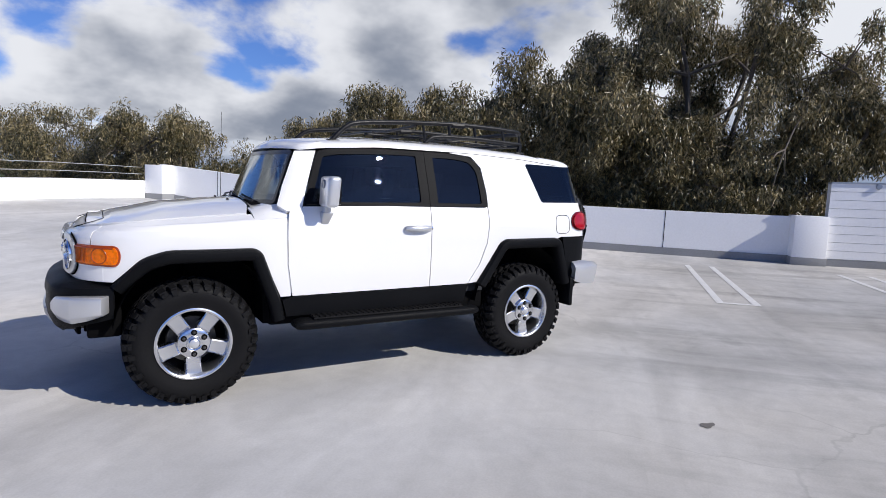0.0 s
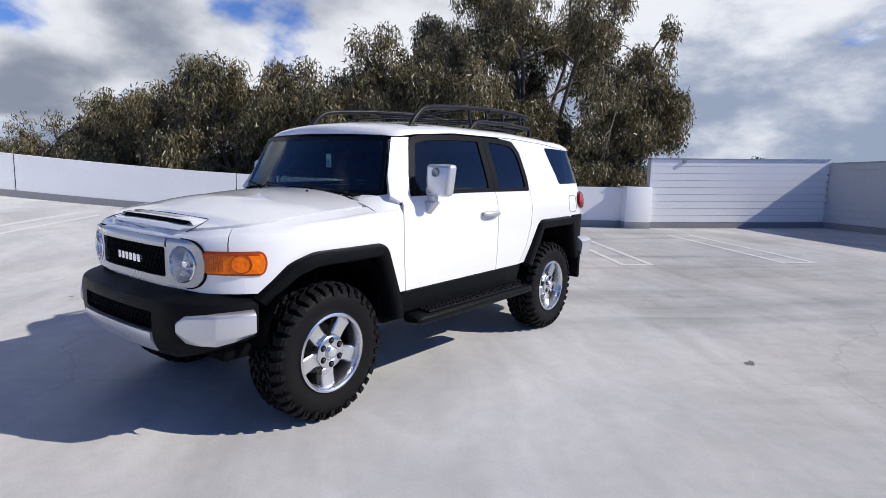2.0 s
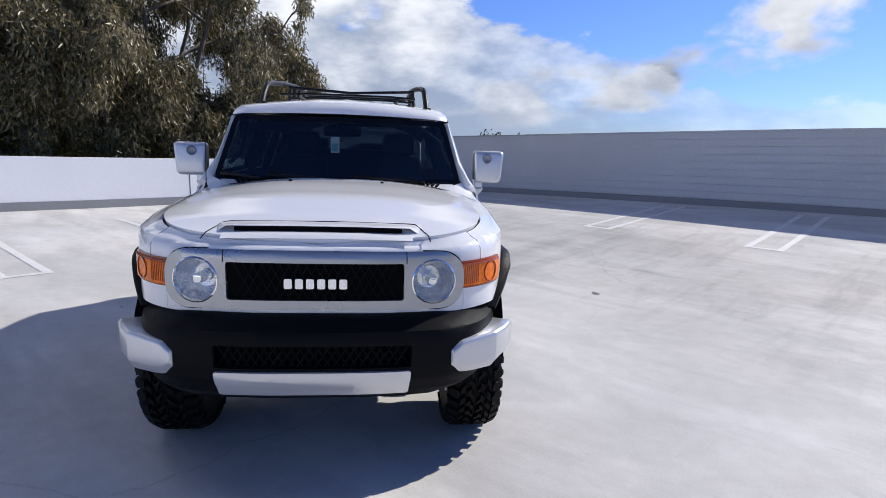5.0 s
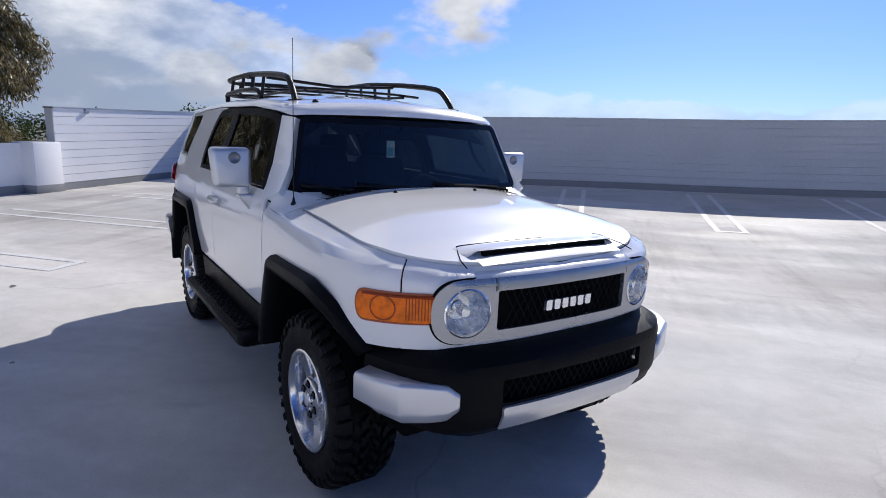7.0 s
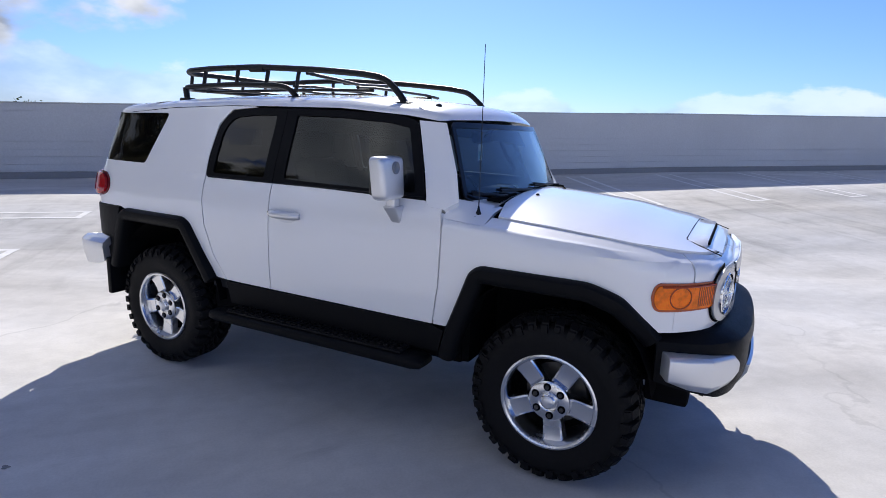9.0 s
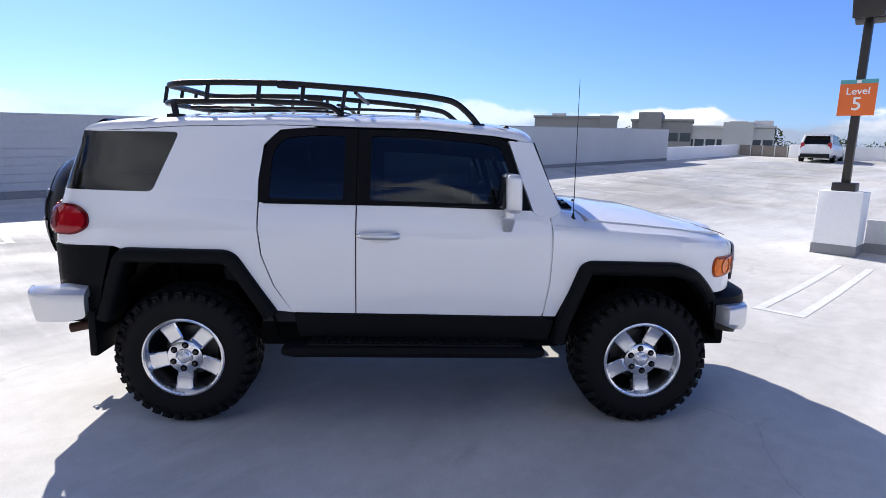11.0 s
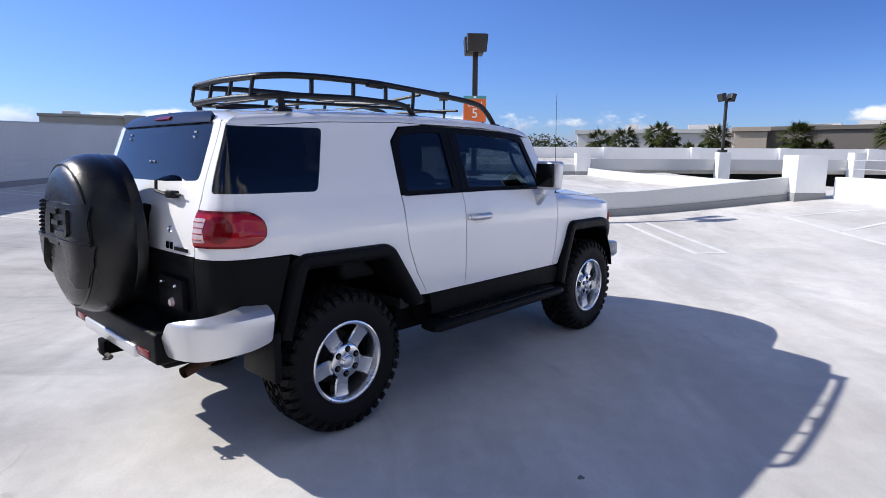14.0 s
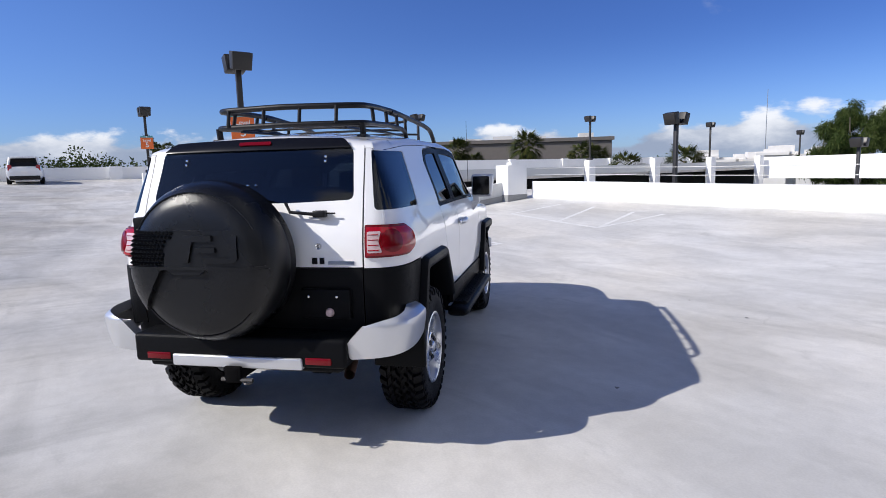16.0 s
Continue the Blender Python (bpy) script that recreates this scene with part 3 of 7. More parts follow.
def mirror_bm(side):
    bm = box_bm(0.447, 0.535, 0.865, 1.075, 1.262, 1.472, 0.028, 4)
    for v in bm.verts:
        k = (v.co.z - 1.262) / 0.21
        v.co.x += 0.012 * (1 - k)
        v.co.y -= 0.02 * (1 - k) * (v.co.y > 0.96)
        v.co.y *= side
    if side < 0:
        bmesh.ops.reverse_faces(bm, faces=bm.faces)
    return bm


def mirror_arm_bm(side):
    """A short neck on a wedge-shaped bracket that tapers down the door."""
    wedge = box_bm(0.452, 0.532, 0.80, 0.945, 1.112, 1.226, 0.012, 3)
    for v in wedge.verts:
        k = (1.226 - v.co.z) / 0.114
        v.co.y -= 0.085 * k * (v.co.y > 0.86)
        v.co.x += (0.022 if v.co.x < 0.49 else -0.010) * k
    neck = box_bm(0.470, 0.520, 0.875, 0.935, 1.215, 1.285, 0.012, 3)
    bm = join_bm(wedge, neck)
    for v in bm.verts:
        v.co.y *= side
    if side < 0:
        bmesh.ops.reverse_faces(bm, faces=bm.faces)
    return bm


def mirror_glass_bm(side):
    bm = box_bm(0.436, 0.460, 0.88, 1.035, 1.282, 1.455, 0.012, 2)
    for v in bm.verts:
        v.co.y *= side
    if side < 0:
        bmesh.ops.reverse_faces(bm, faces=bm.faces)
    return bm


def mirror_lamp_bm(side):
    bm = lathe_bm([(0.0, 0.002), (0.020, 0.002), (0.026, 0.006), (0.031, 0.004), (0.032, -0.012)], 24, "x")
    bmesh.ops.translate(bm, vec=(0.539, side * 0.955, 1.418), verts=bm.verts)
    return bm


def build_roof(car):
    border = []
    for y in np.linspace(0, 0.6, 7):
        border.append(Vector((0.735 - 0.075 * (y / 0.6) ** 2, y, 1.668 - 0.012 * (y / 0.6) ** 2)))
    for u in np.linspace(0.62, -1.80, 40):
        p = shell(u, lerp_table(ROOF_RIM, u))
        border.append(p)
    for u in np.linspace(-1.88, BODY.lo, 16):
        border.append(shell(u, 1.652 + 0.028 * min(1, (u + 1.88) / (BODY.lo + 1.88))))
    full = border + [Vector((p.x, -p.y, p.z)) for p in reversed(border[1:-1])]
    bm = bmesh.new()
    cx = -0.55

    def top(x, y):
        z = lerp_table(ROOF_RIM, x) + 0.052 + 0.045 * (1 - min(1, abs(y) / 0.62) ** 2)
        # two shallow lengthwise ribs
        for c in (0.22, 0.0, -0.22):
            z += 0.006 * math.exp(-((y - c) / 0.035) ** 2) * min(1, max(0, (0.35 - x) / 0.2)) * min(1, max(0, (x + 1.6) / 0.2))
        return z

    rings = [[bm.verts.new(p) for p in full]]
    for k, f in enumerate((0.12, 0.32, 0.55, 0.78, 1.0)):
        ring = []
        for p in full:
            out = Vector((p.x - cx, p.y, 0)).normalized()
            side = Vector((0, math.copysign(1, p.y), 0)) if abs(p.y) > 0.55 and -1.6 < p.x < 0.55 else out
            d = 0.085 * (1 - math.cos(f * math.pi / 2))
            h = math.sin(f * math.pi / 2)
            q = p - side * (d + 0.02 * f)
            z1 = top(q.x, q.y)
            ring.append(bm.verts.new((q.x, q.y, p.z + (z1 - p.z) * h)))
        rings.append(ring)
    last = [v.co.copy() for v in rings[-1]]
    for f in (0.93, 0.86, 0.78, 0.7, 0.62, 0.54, 0.46, 0.38, 0.3, 0.22, 0.14, 0.07):
        ring = []
        for p in last:
            x, y = cx + (p.x - cx) * (0.25 + 0.75 * f), p.y * f
            ring.append(bm.verts.new((x, y, top(x, y))))
        rings.append(ring)
    n = len(full)
    for a, b in zip(rings, rings[1:]):
        for k in range(n):
            bm.faces.new((a[k], a[(k + 1) % n], b[(k + 1) % n], b[k]))
    half = n // 2
    r = rings[-1]
    for k in range(half):
        i, j = k, (n - k) % n
        i2, j2 = k + 1, (n - k - 1) % n
        ids = [r[i], r[i2], r[j2], r[j]]
        ids = [v for m, v in enumerate(ids) if v not in ids[:m]]
        if len(ids) >= 3:
            bm.faces.new(ids)
    bmesh.ops.recalc_face_normals(bm, faces=bm.faces)
    part("roof", bm, PAINT, car, angle=60)
    # headliner
    bm = bmesh.new()
    rows = [[bm.verts.new((x, y, top(x, y) - 0.06 - 0.10 * (abs(y) / 0.6) ** 4)) for y in np.linspace(-0.64, 0.64, 9)] for x in np.linspace(-1.72, 0.62, 12)]
    for a, b in zip(rows, rows[1:]):
        for k in range(8):
            bm.faces.new((a[k], a[k + 1], b[k + 1], b[k]))
    part("headliner", bm, TRIM_GREY, car, "grey cloth headliner")


def screen(y, z, off=0.0):
    """The windscreen's surface."""
    x = 0.655 + (1.645 - z) * 0.435 + 0.075 * (1 - min(1.2, (y / 0.74) ** 2))
    return Vector((x + off, y, z))


def build_glass(car):
    edge = round_poly([(0.745, 1.268), (0.645, 1.648), (-0.645, 1.648), (-0.745, 1.268), (-0.4, 1.255), (0.4, 1.255)], [0.04, 0.04, 0.04, 0.04, 0, 0])
    inner = inset_poly(edge, 0.028)
    fr = part("windscreen", patch(edge, [inner], lambda y, z: screen(y, z), 0.012, 0.08), GLOSSBLACK, car, "black-banded windscreen")
    part("pane", patch(inset_poly(edge, 0.024), [], lambda y, z: screen(y, z, -0.002), 0.004, 0.08), GLASS_FRONT, fr, "clear windscreen glass")
    # cowl under the windscreen with vent slots
    bm = bmesh.new()
    rows = []
    for t in (0.0, 0.35, 0.7, 1.0):
        row = []
        for y in np.linspace(-0.70, 0.70, 17):
            a = screen(y, 1.262, 0.004)
            b = bonnet(0.948, y * 0.95, 0.004)
            row.append(bm.verts.new(a.lerp(b, t) + Vector((0, 0, -0.012 * math.sin(t * math.pi)))))
        rows.append(row)
    for a, b in zip(rows, rows[1:]):
        for k in range(16):
            bm.faces.new((a[k], b[k], b[k + 1], a[k + 1]))
    bmesh.ops.recalc_face_normals(bm, faces=bm.faces)
    cowl = part("cowl", bm, PAINT, car, "white scuttle below the windscreen")
    for y0, y1 in ((0.36, 0.62), (-0.10, 0.20), (-0.62, -0.36)):
        slits = []
        for i in range(9):
            y = y0 + (y1 - y0) * (i + 0.5) / 9
            a, b = screen(y, 1.262, 0.02), bonnet(0.94, y * 0.95, 0.006)
            slits.append(tube_bm([a.lerp(b, t) + Vector((0, 0.008 * t, 0.003)) for t in (0.1, 0.5, 0.95)], 0.008, 6))
        part("cowl_vent", join_bm(*slits), UNDER, cowl, "black vent slots")
    # three wipers
    for y0, y1 in ((0.50, 0.06), (0.02, -0.42), (-0.46, 0.0 - 0.70)):
        foot = screen(y0, 1.262, 0.05)
        tip = screen(y1, 1.295, 0.018)
        knee = foot.lerp(tip, 0.5) + Vector((0.02, 0, 0.012))
        arm = tube_bm([foot + Vector((0, 0, -0.012)), foot + Vector((0, 0, 0.012)), knee, tip], 0.008, 8, flat=0.7)
        pivot = lathe_bm([(0.0, 0.022), (0.014, 0.02), (0.017, 0.0), (0.017, -0.02)], 12, "z")
        bmesh.ops.translate(pivot, vec=foot, verts=pivot.verts)
        w = part("wiper", join_bm(arm, pivot), RACK, car, "black wiper arm")
        span = (y1 - y0)
        blade = [screen(knee.y + span * (t - 0.45) * 0.85, 1.272 + 0.035 * t, 0.012) for t in np.linspace(0, 1.0, 8)]
        part("blade", tube_bm(blade, 0.007, 6), RUBBER, w)
    # washer jets
    for y in (0.26, -0.26):
        j = lathe_bm([(0.0, 0.012), (0.008, 0.009), (0.012, 0.0)], 10, "z")
        bmesh.ops.translate(j, vec=bonnet(1.03, y, 0.0), verts=j.verts)
        part("washer_jet", j, BLACK, car)
    # aerial on the right wing
    foot = Vector((0.90, -0.765, 1.196))
    base = lathe_bm([(0.022, 0.0), (0.017, 0.012), (0.008, 0.03), (0.004, 0.05)], 12, "z")
    bmesh.ops.translate(base, vec=foot, verts=base.verts)
    aer = part("aerial", base, RACK, car, "thin black whip aerial")
    part("mast", tube_bm([foot + Vector((-0.0005 * k, 0.0004 * k, 0.05 + 0.042 * k)) for k in range(19)], lambda t: 0.0028 - 0.0013 * t, 6), RACK, aer)
    # small dome aerial on the roof's right front
    d = lathe_bm([(0.0, 0.018), (0.010, 0.016), (0.018, 0.008), (0.02, -0.01)], 14, "z")
    bmesh.ops.translate(d, vec=(0.52, -0.50, 1.728), verts=d.verts)
    part("roof_stud", d, RACK, car, "small black roof stud")


def build_front(car):
    V = 0.49
    frame_out = round_poly([(0.628, 0.806), (0.628, 1.046), (-0.628, 1.046), (-0.628, 0.806)], 0.118, 8)
    grille = round_poly([(0.362, 0.846), (0.362, 1.004), (-0.362, 1.004), (-0.362, 0.846)], 0.012, 3)
    lamps = [[(c + 0.091 * math.cos(a), 0.925 + 0.091 * math.sin(a)) for a in np.linspace(0, 2 * math.pi, 33)[:-1]] for c in (V, -V)]
    fr = part("grille_frame", patch(frame_out, [grille, *lamps], lambda v, z: nose(v, z, 0.020), 0.045, 0.05), FRAME_SILVER, car, "silver stadium-shaped grille frame")
    # added plate under the nose, there to close a bright leak in the floor shadow
    part("skid_plate", box_bm(1.50, 1.92, -0.42, 0.42, 0.42, 0.46, 0.01), UNDER, car, "added black plate that widens the shadow under the nose")
    part("frame_seal", tube_bm([nose(v, z, 0.004) for v, z in inset_poly(frame_out, -0.004)], 0.005, 6, closed=True), UNDER, fr, "dark gap round the frame")
    for c in (0.372, -0.372):
        part("frame_seam", tube_bm([nose(c, z, 0.0205) for z in (1.004, 1.02, 1.044)], 0.0022, 5), UNDER, fr)
    part("grille_header", patch(round_poly([(0.365, 1.006), (0.365, 1.043), (-0.365, 1.043), (-0.365, 1.006)], 0.008), [], lambda v, z: nose(v, z, 0.026), 0.012, 0.06), FRAME_SILVER, fr)
    part("grille_back", patch(inset_poly(grille, -0.01), [], lambda v, z: nose(v, z, 0.002), 0.01, 0.06), UNDER, fr, "black grille backing")
    # honeycomb of slanting bars
    bars = []
    for k in range(-26, 27):
        for sl in (1, -1):
            a, b = (k * 0.036 - sl * 0.079 * 0.55, 0.848), (k * 0.036 + sl * 0.079 * 0.55, 1.002)
            if max(abs(a[0]), abs(b[0])) < 0.362:
                bars.append(tube_bm([nose(a[0] + (b[0] - a[0]) * t, a[1] + (b[1] - a[1]) * t, 0.010) for t in (0, 0.5, 1)], 0.0035, 4))
    part("grille_mesh", join_bm(*bars), BLACK, fr, "black diamond mesh")
    # maker's mark as six plain blocks
    for k in range(6):
        v = -0.112 + 0.0448 * k
        blk = round_poly([(v - 0.016, 0.898), (v + 0.016, 0.898), (v + 0.016, 0.940), (v - 0.016, 0.940)], 0.006, 2)
        part("badge_block", patch(blk, [], lambda a, z: nose(a, z, 0.026), 0.014, 0.05), BADGE, fr, "plain silver badge block")
    for side in (1, -1):
        c = nose(side * V, 0.925, -0.016)
        aim = (nose(side * (V + 0.01), 0.925) - nose(side * (V - 0.01), 0.925)).normalized()
        out = Vector((aim.y, -aim.x, 0)) * (-1 if Vector((aim.y, -aim.x, 0)).x < 0 else 1)
        turn = Matrix.Translation(c) @ Matrix((out, Vector((-out.y, out.x, 0)), Vector((0, 0, 1)))).transposed().to_4x4()
        bowl = lathe_bm([(0.091, 0.026), (0.086, 0.006), (0.072, -0.035), (0.05, -0.06), (0.0, -0.068)], 18, "x")
        bmesh.ops.transform(bowl, matrix=turn, verts=bowl.verts)
        lamp = part("headlight", bowl, REFLECTOR, car, "round clear headlight", smooth=False)
        cover = lathe_bm([(0.090, 0.012), (0.087, 0.028), (0.072, 0.041), (0.05, 0.052), (0.0, 0.056)], 40, "x")
        bmesh.ops.transform(cover, matrix=turn, verts=cover.verts)
        part("cover", cover, GLASS_LAMP, lamp, "clear domed glass")
        rim = lathe_bm([(0.097, 0.018), (0.097, 0.036), (0.092, 0.039), (0.088, 0.030), (0.088, 0.01)], 40, "x")
        bmesh.ops.transform(rim, matrix=turn, verts=rim.verts)
        part("bezel", rim, CHROME, lamp)
        bulb = lathe_bm([(0.0, 0.022), (0.018, 0.018), (0.024, 0.0), (0.024, -0.06)], 20, "x")
        bmesh.ops.transform(bulb, matrix=turn @ Matrix.Translation((0, 0, 0.0)), verts=bulb.verts)
        part("bulb_shield", bulb, CHROME, lamp)
        # amber side lamp wrapping the corner
        u1 = BODY.hi - 0.596
        sig = round_poly([(1.745, 0.942), (1.765, 1.004), (u1, 1.002), (u1, 0.882), (1.765, 0.876)], [0.035, 0.04, 0.008, 0.008, 0.04], 6)
        s = part("turn_signal", patch(sig, [], lambda u, z: front(u, z, side, 0.006), 0.02, 0.03), AMBER_DARK, car, "amber wrap-around turn signal")
        lens = inset_poly(sig, 0.011)
        part("lens", patch(lens, [], lambda u, z: front(u, z, side, 0.012), 0.01, 0.03), AMBER, s, "bright amber lens")
        for k in range(9):
            u = 1.965 + (u1 - 0.03 - 1.965) * k / 8
            part("lens_rib", tube_bm([front(u, z, side, 0.0125) for z in (0.900, 0.942, 0.984)], 0.0022, 5), AMBER_DARK, s)
        part("lens_brow", tube_bm([front(u, 0.9885, side, 0.012) for u in np.linspace(1.79, u1 - 0.015, 12)], 0.005, 6), AMBER_DARK, s)
        ring = [(1.875 + 0.049 * math.cos(a), 0.940 + 0.047 * math.sin(a)) for a in np.linspace(0, 2 * math.pi, 25)[:-1]]
        part("lens_ring", tube_bm([front(u, z, side, 0.014) for u, z in ring], 0.003, 6, closed=True), AMBER_DARK, s)

    # bumper: black skin on its own outline
    B = Plan([(-2.0, 0), (-2.0, 0.5), (-1.2, 0.78), (0, 0.79), (1.2, 0.79), (1.70, 0.815), (1.80, 0.798), (1.90, 0.764), (2.0, 0.708), (2.07, 0.63), (2.12, 0.535), (2.15, 0.38), (2.165, 0.2), (2.168, 0)])
    prof = [(0.40, 0.12), (0.44, 0.07), (0.48, 0.03), (0.54, 0.006), (0.60, 0.0), (0.70, 0.0), (0.735, 0.006), (0.752, 0.020), (0.76, 0.035)]

    def skin(u, s, side, off=0.0):
        x, y, nx, ny = B.at(u)
        if s > 0.755:
            k = (s - 0.755) / 0.10
            d, z = 0.026 + 0.17 * k, 0.757 + 0.036 * math.sin(min(1, k * 1.2) * math.pi / 2)
        else:
            d, z = lerp_table(prof, s), s
        return Vector((x - nx * (d - off), side * (y - ny * (d - off)), z))

    def face(v, s, off=0.0):
        return skin(B.hi - abs(v), s, 1 if v >= 0 else -1, off)

    end = B.hi - 1.79
    low = lambda v: 0.435 + 0.09 * max(0, (abs(v) - 0.50) / 0.35)
    bottom = [(v, low(v)) for v in np.linspace(-end, end, 33)]
    skin_out = bottom + [(end, 0.855), (-end, 0.855)]
    hole = round_poly([(0.398, 0.590), (0.398, 0.684), (-0.398, 0.684), (-0.398, 0.590)], 0.01, 2)
    bump = part("front_bumper", patch(skin_out, [hole], face, 0.02, 0.04), BLACK, car, "textured black front bumper")
    part("intake_back", patch(inset_poly(hole, -0.02), [], lambda v, z: face(v, z, -0.05), 0.01, 0.08), UNDER, bump)
    bars = []
    for k in range(-24, 25):
        for sl in (1, -1):
            a, b = k * 0.036 - sl * 0.03, k * 0.036 + sl * 0.03
            if max(abs(a), abs(b)) < 0.396:
                bars.append(tube_bm([face(a, 0.592, -0.02), face((a + b) / 2, 0.637, -0.02), face(b, 0.682, -0.02)], 0.004, 4))
    part("intake_mesh", join_bm(*bars), BLACK, bump, "black diamond intake mesh")
    strip = round_poly([(0.396, 0.576), (-0.396, 0.576), (-0.388, 0.462), (0.388, 0.462)], 0.012, 3)
    part("skid_strip", patch(strip, [], lambda v, z: face(v, max(z, 0.50), 0.014) + Vector((-0.03 * max(0, (0.51 - z) / 0.05), 0, min(0, z - 0.50))), 0.03, 0.04), SILVER, bump, "silver lower bumper strip")
    # boxy end caps, folded at the corner
    CAP = ((2.118, 0.575, 0.650, 0.602, 0.568), (2.098, 0.618, 0.684, 0.578, 0.535), (2.062, 0.690, 0.692, 0.570, 0.530), (2.016, 0.778, 0.700, 0.574, 0.534), (1.94, 0.836, 0.704, 0.588, 0.556), (1.852, 0.880, 0.706, 0.604, 0.592))
    for side in (1, -1):
        bm = bmesh.new()
        rows = []
        for x, y, zt, zm, zb in CAP:
            n = Vector((0.80, 0.60)) if y < 0.76 else Vector((0.45, 0.89))
            rows.append([bm.verts.new((x - n.x * d, side * (y - n.y * d), z)) for d, z in ((0.13, zt - 0.004), (0.012, zt), (0.0, zt - 0.012), (0.0, zm), (0.028, zb), (0.13, zb + 0.006))])
        for a, b in zip(rows, rows[1:]):
            for k in range(6):
                bm.faces.new((a[k], b[k], b[(k + 1) % 6], a[(k + 1) % 6]))
        bm.faces.new(rows[0])
        bm.faces.new(rows[-1])
        bmesh.ops.recalc_face_normals(bm, faces=bm.faces)
        sharp = [e for e in bm.edges if len(e.link_faces) == 2 and e.calc_face_angle(0) > 0.3]
        bmesh.ops.bevel(bm, geom=sharp, offset=0.006, segments=2, affect="EDGES", profile=0.5)
        part("bumper_cap", bm, SILVER, bump, "silver bumper end cap", angle=25)
    # added fillers: they stop sun leaking between bumper and tyre into the car's shadow
    for side in (1, -1):
        part("light_block", box_bm(1.74, 1.93, min(side * 0.42, side * 0.70), max(side * 0.42, side * 0.70), 0.42, 0.60, 0.02), UNDER, bump, "added black filler that blocks sunlight behind the bumper")
    part("bumper_valance", patch([(0.5, 0.40), (0.5, 0.45), (-0.5, 0.45), (-0.5, 0.40)], [], lambda v, z: face(v, 0.46, -0.10) + Vector((0, 0, z - 0.46)), 0.02, 0.08), UNDER, bump)


def build_rear(car):
    # rear door panel
    half = 0.665
    win = round_poly([(half - 0.052, 1.385), (half - 0.072, 1.665), (-half + 0.072, 1.665), (-half + 0.052, 1.385), (-0.25, 1.372), (0.25, 1.372)], [0.04, 0.03, 0.03, 0.04, 0, 0])
    gate = [(half, 1.03), (half, 1.675), (-half, 1.675), (-half, 1.03)]
    g = part("rear_door_panel", patch(gate, [win], tail, 0.03, 0.06), PAINT, car, "white side-hinged rear door")
    part("rear_window", patch(inset_poly(win, -0.004), [], lambda y, z: tail(y, z, -0.002), 0.004, 0.06), GLASS_DARK, g, "dark rear window")
    spo = round_poly([(half - 0.075, 1.668), (half - 0.115, 1.738), (-half + 0.115, 1.738), (-half + 0.075, 1.668)], [0.01, 0.03, 0.03, 0.01])

    def brow(y, z):
        p = tail(y, 1.66, 0.0)
        k = (z - 1.66) / 0.085
        return Vector((p.x - 0.014 + 0.055 * k ** 1.5, p.y * (1 - 0.04 * k), 1.66 + (0.064 + 0.014 * (1 - (y / 0.6) ** 2)) * k))

    sp = part("rear_spoiler", patch(spo, [], brow, 0.025, 0.05), GLOSSBLACK, car, "gloss black band above rear window")
    stop = round_poly([(0.10, 1.700), (0.10, 1.719), (-0.10, 1.719), (-0.10, 1.700)], 0.006, 2)
    part("stop_lamp", patch(stop, [], lambda y, z: brow(y, z) + Vector((-0.010, 0, 0)), 0.012, 0.04), RED_DEEP, sp, "red high stop lamp")
    # bolts on the glass
    for y, z in ((0.43, 1.62), (0.43, 1.595), (-0.43, 1.62), (-0.43, 1.595), (0.02, 1.47), (-0.03, 1.47)):
        b = lathe_bm([(0.0, 0.007), (0.007, 0.005), (0.009, 0.0)], 10, "x")
        for v in b.verts:
            v.co.x = -v.co.x
        bmesh.ops.translate(b, vec=tail(y, z, 0.002), verts=b.verts)
        part("glass_bolt", b, CHROME, g)
    # wiper with its pivot and bracket
    piv = tail(-0.43, 1.315, 0.03)
    arm = join_bm(tube_bm([piv, piv + Vector((-0.02, 0.03, 0.0)), piv + Vector((-0.015, 0.16, 0.012)), piv + Vector((0.0, 0.19, 0.06))], 0.009, 8), box_bm(piv.x - 0.025, piv.x + 0.02, piv.y - 0.04, piv.y + 0.03, piv.z - 0.018, piv.z + 0.018, 0.006), tube_bm([piv + Vector((0, -0.09, 0.002)), piv + Vector((0, 0.10, 0.006))], 0.005, 6))
    part("rear_wiper", arm, RACK, g, "black rear wiper and bracket")
    lock = lathe_bm([(0.0, 0.004), (0.012, 0.004), (0.016, 0.008), (0.019, 0.0)], 16, "x")
    for v in lock.verts:
        v.co.x = -v.co.x
    bmesh.ops.translate(lock, vec=tail(-0.424, 1.142, 0.0), verts=lock.verts)
    part("door_lock", lock, CHROME, g)
    # name badge as plain bars
    for y, w, h, m in ((-0.40, 0.030, 0.034, GLOSSBLACK), (-0.442, 0.026, 0.034, GLOSSBLACK)):
        part("badge_bar", patch([(y + w / 2, 1.048), (y + w / 2, 1.048 + h), (y - w / 2, 1.048 + h), (y - w / 2, 1.048)], [], lambda a, z: tail(a, z, 0.005), 0.006, 0.05), m, g, "plain dark badge bar")
    part("badge_bar", patch([(-0.478, 1.046), (-0.478, 1.064), (-0.62, 1.064), (-0.62, 1.046)], [], lambda a, z: tail(a, z, 0.005), 0.006, 0.05), CHROME, g, "plain chrome badge bar")
    # lower black part of the rear door with the plate recess
    lower = [(half, 0.62), (half, 1.024), (-half, 1.024), (-half, 0.62)]
    lo = part("rear_door_cladding", patch(lower, [], lambda y, z: tail(y, z, 0.006), 0.03, 0.08), BLACK, car, "black lower rear door")
    x0 = tail(0.4, 0.9, 0.0).x
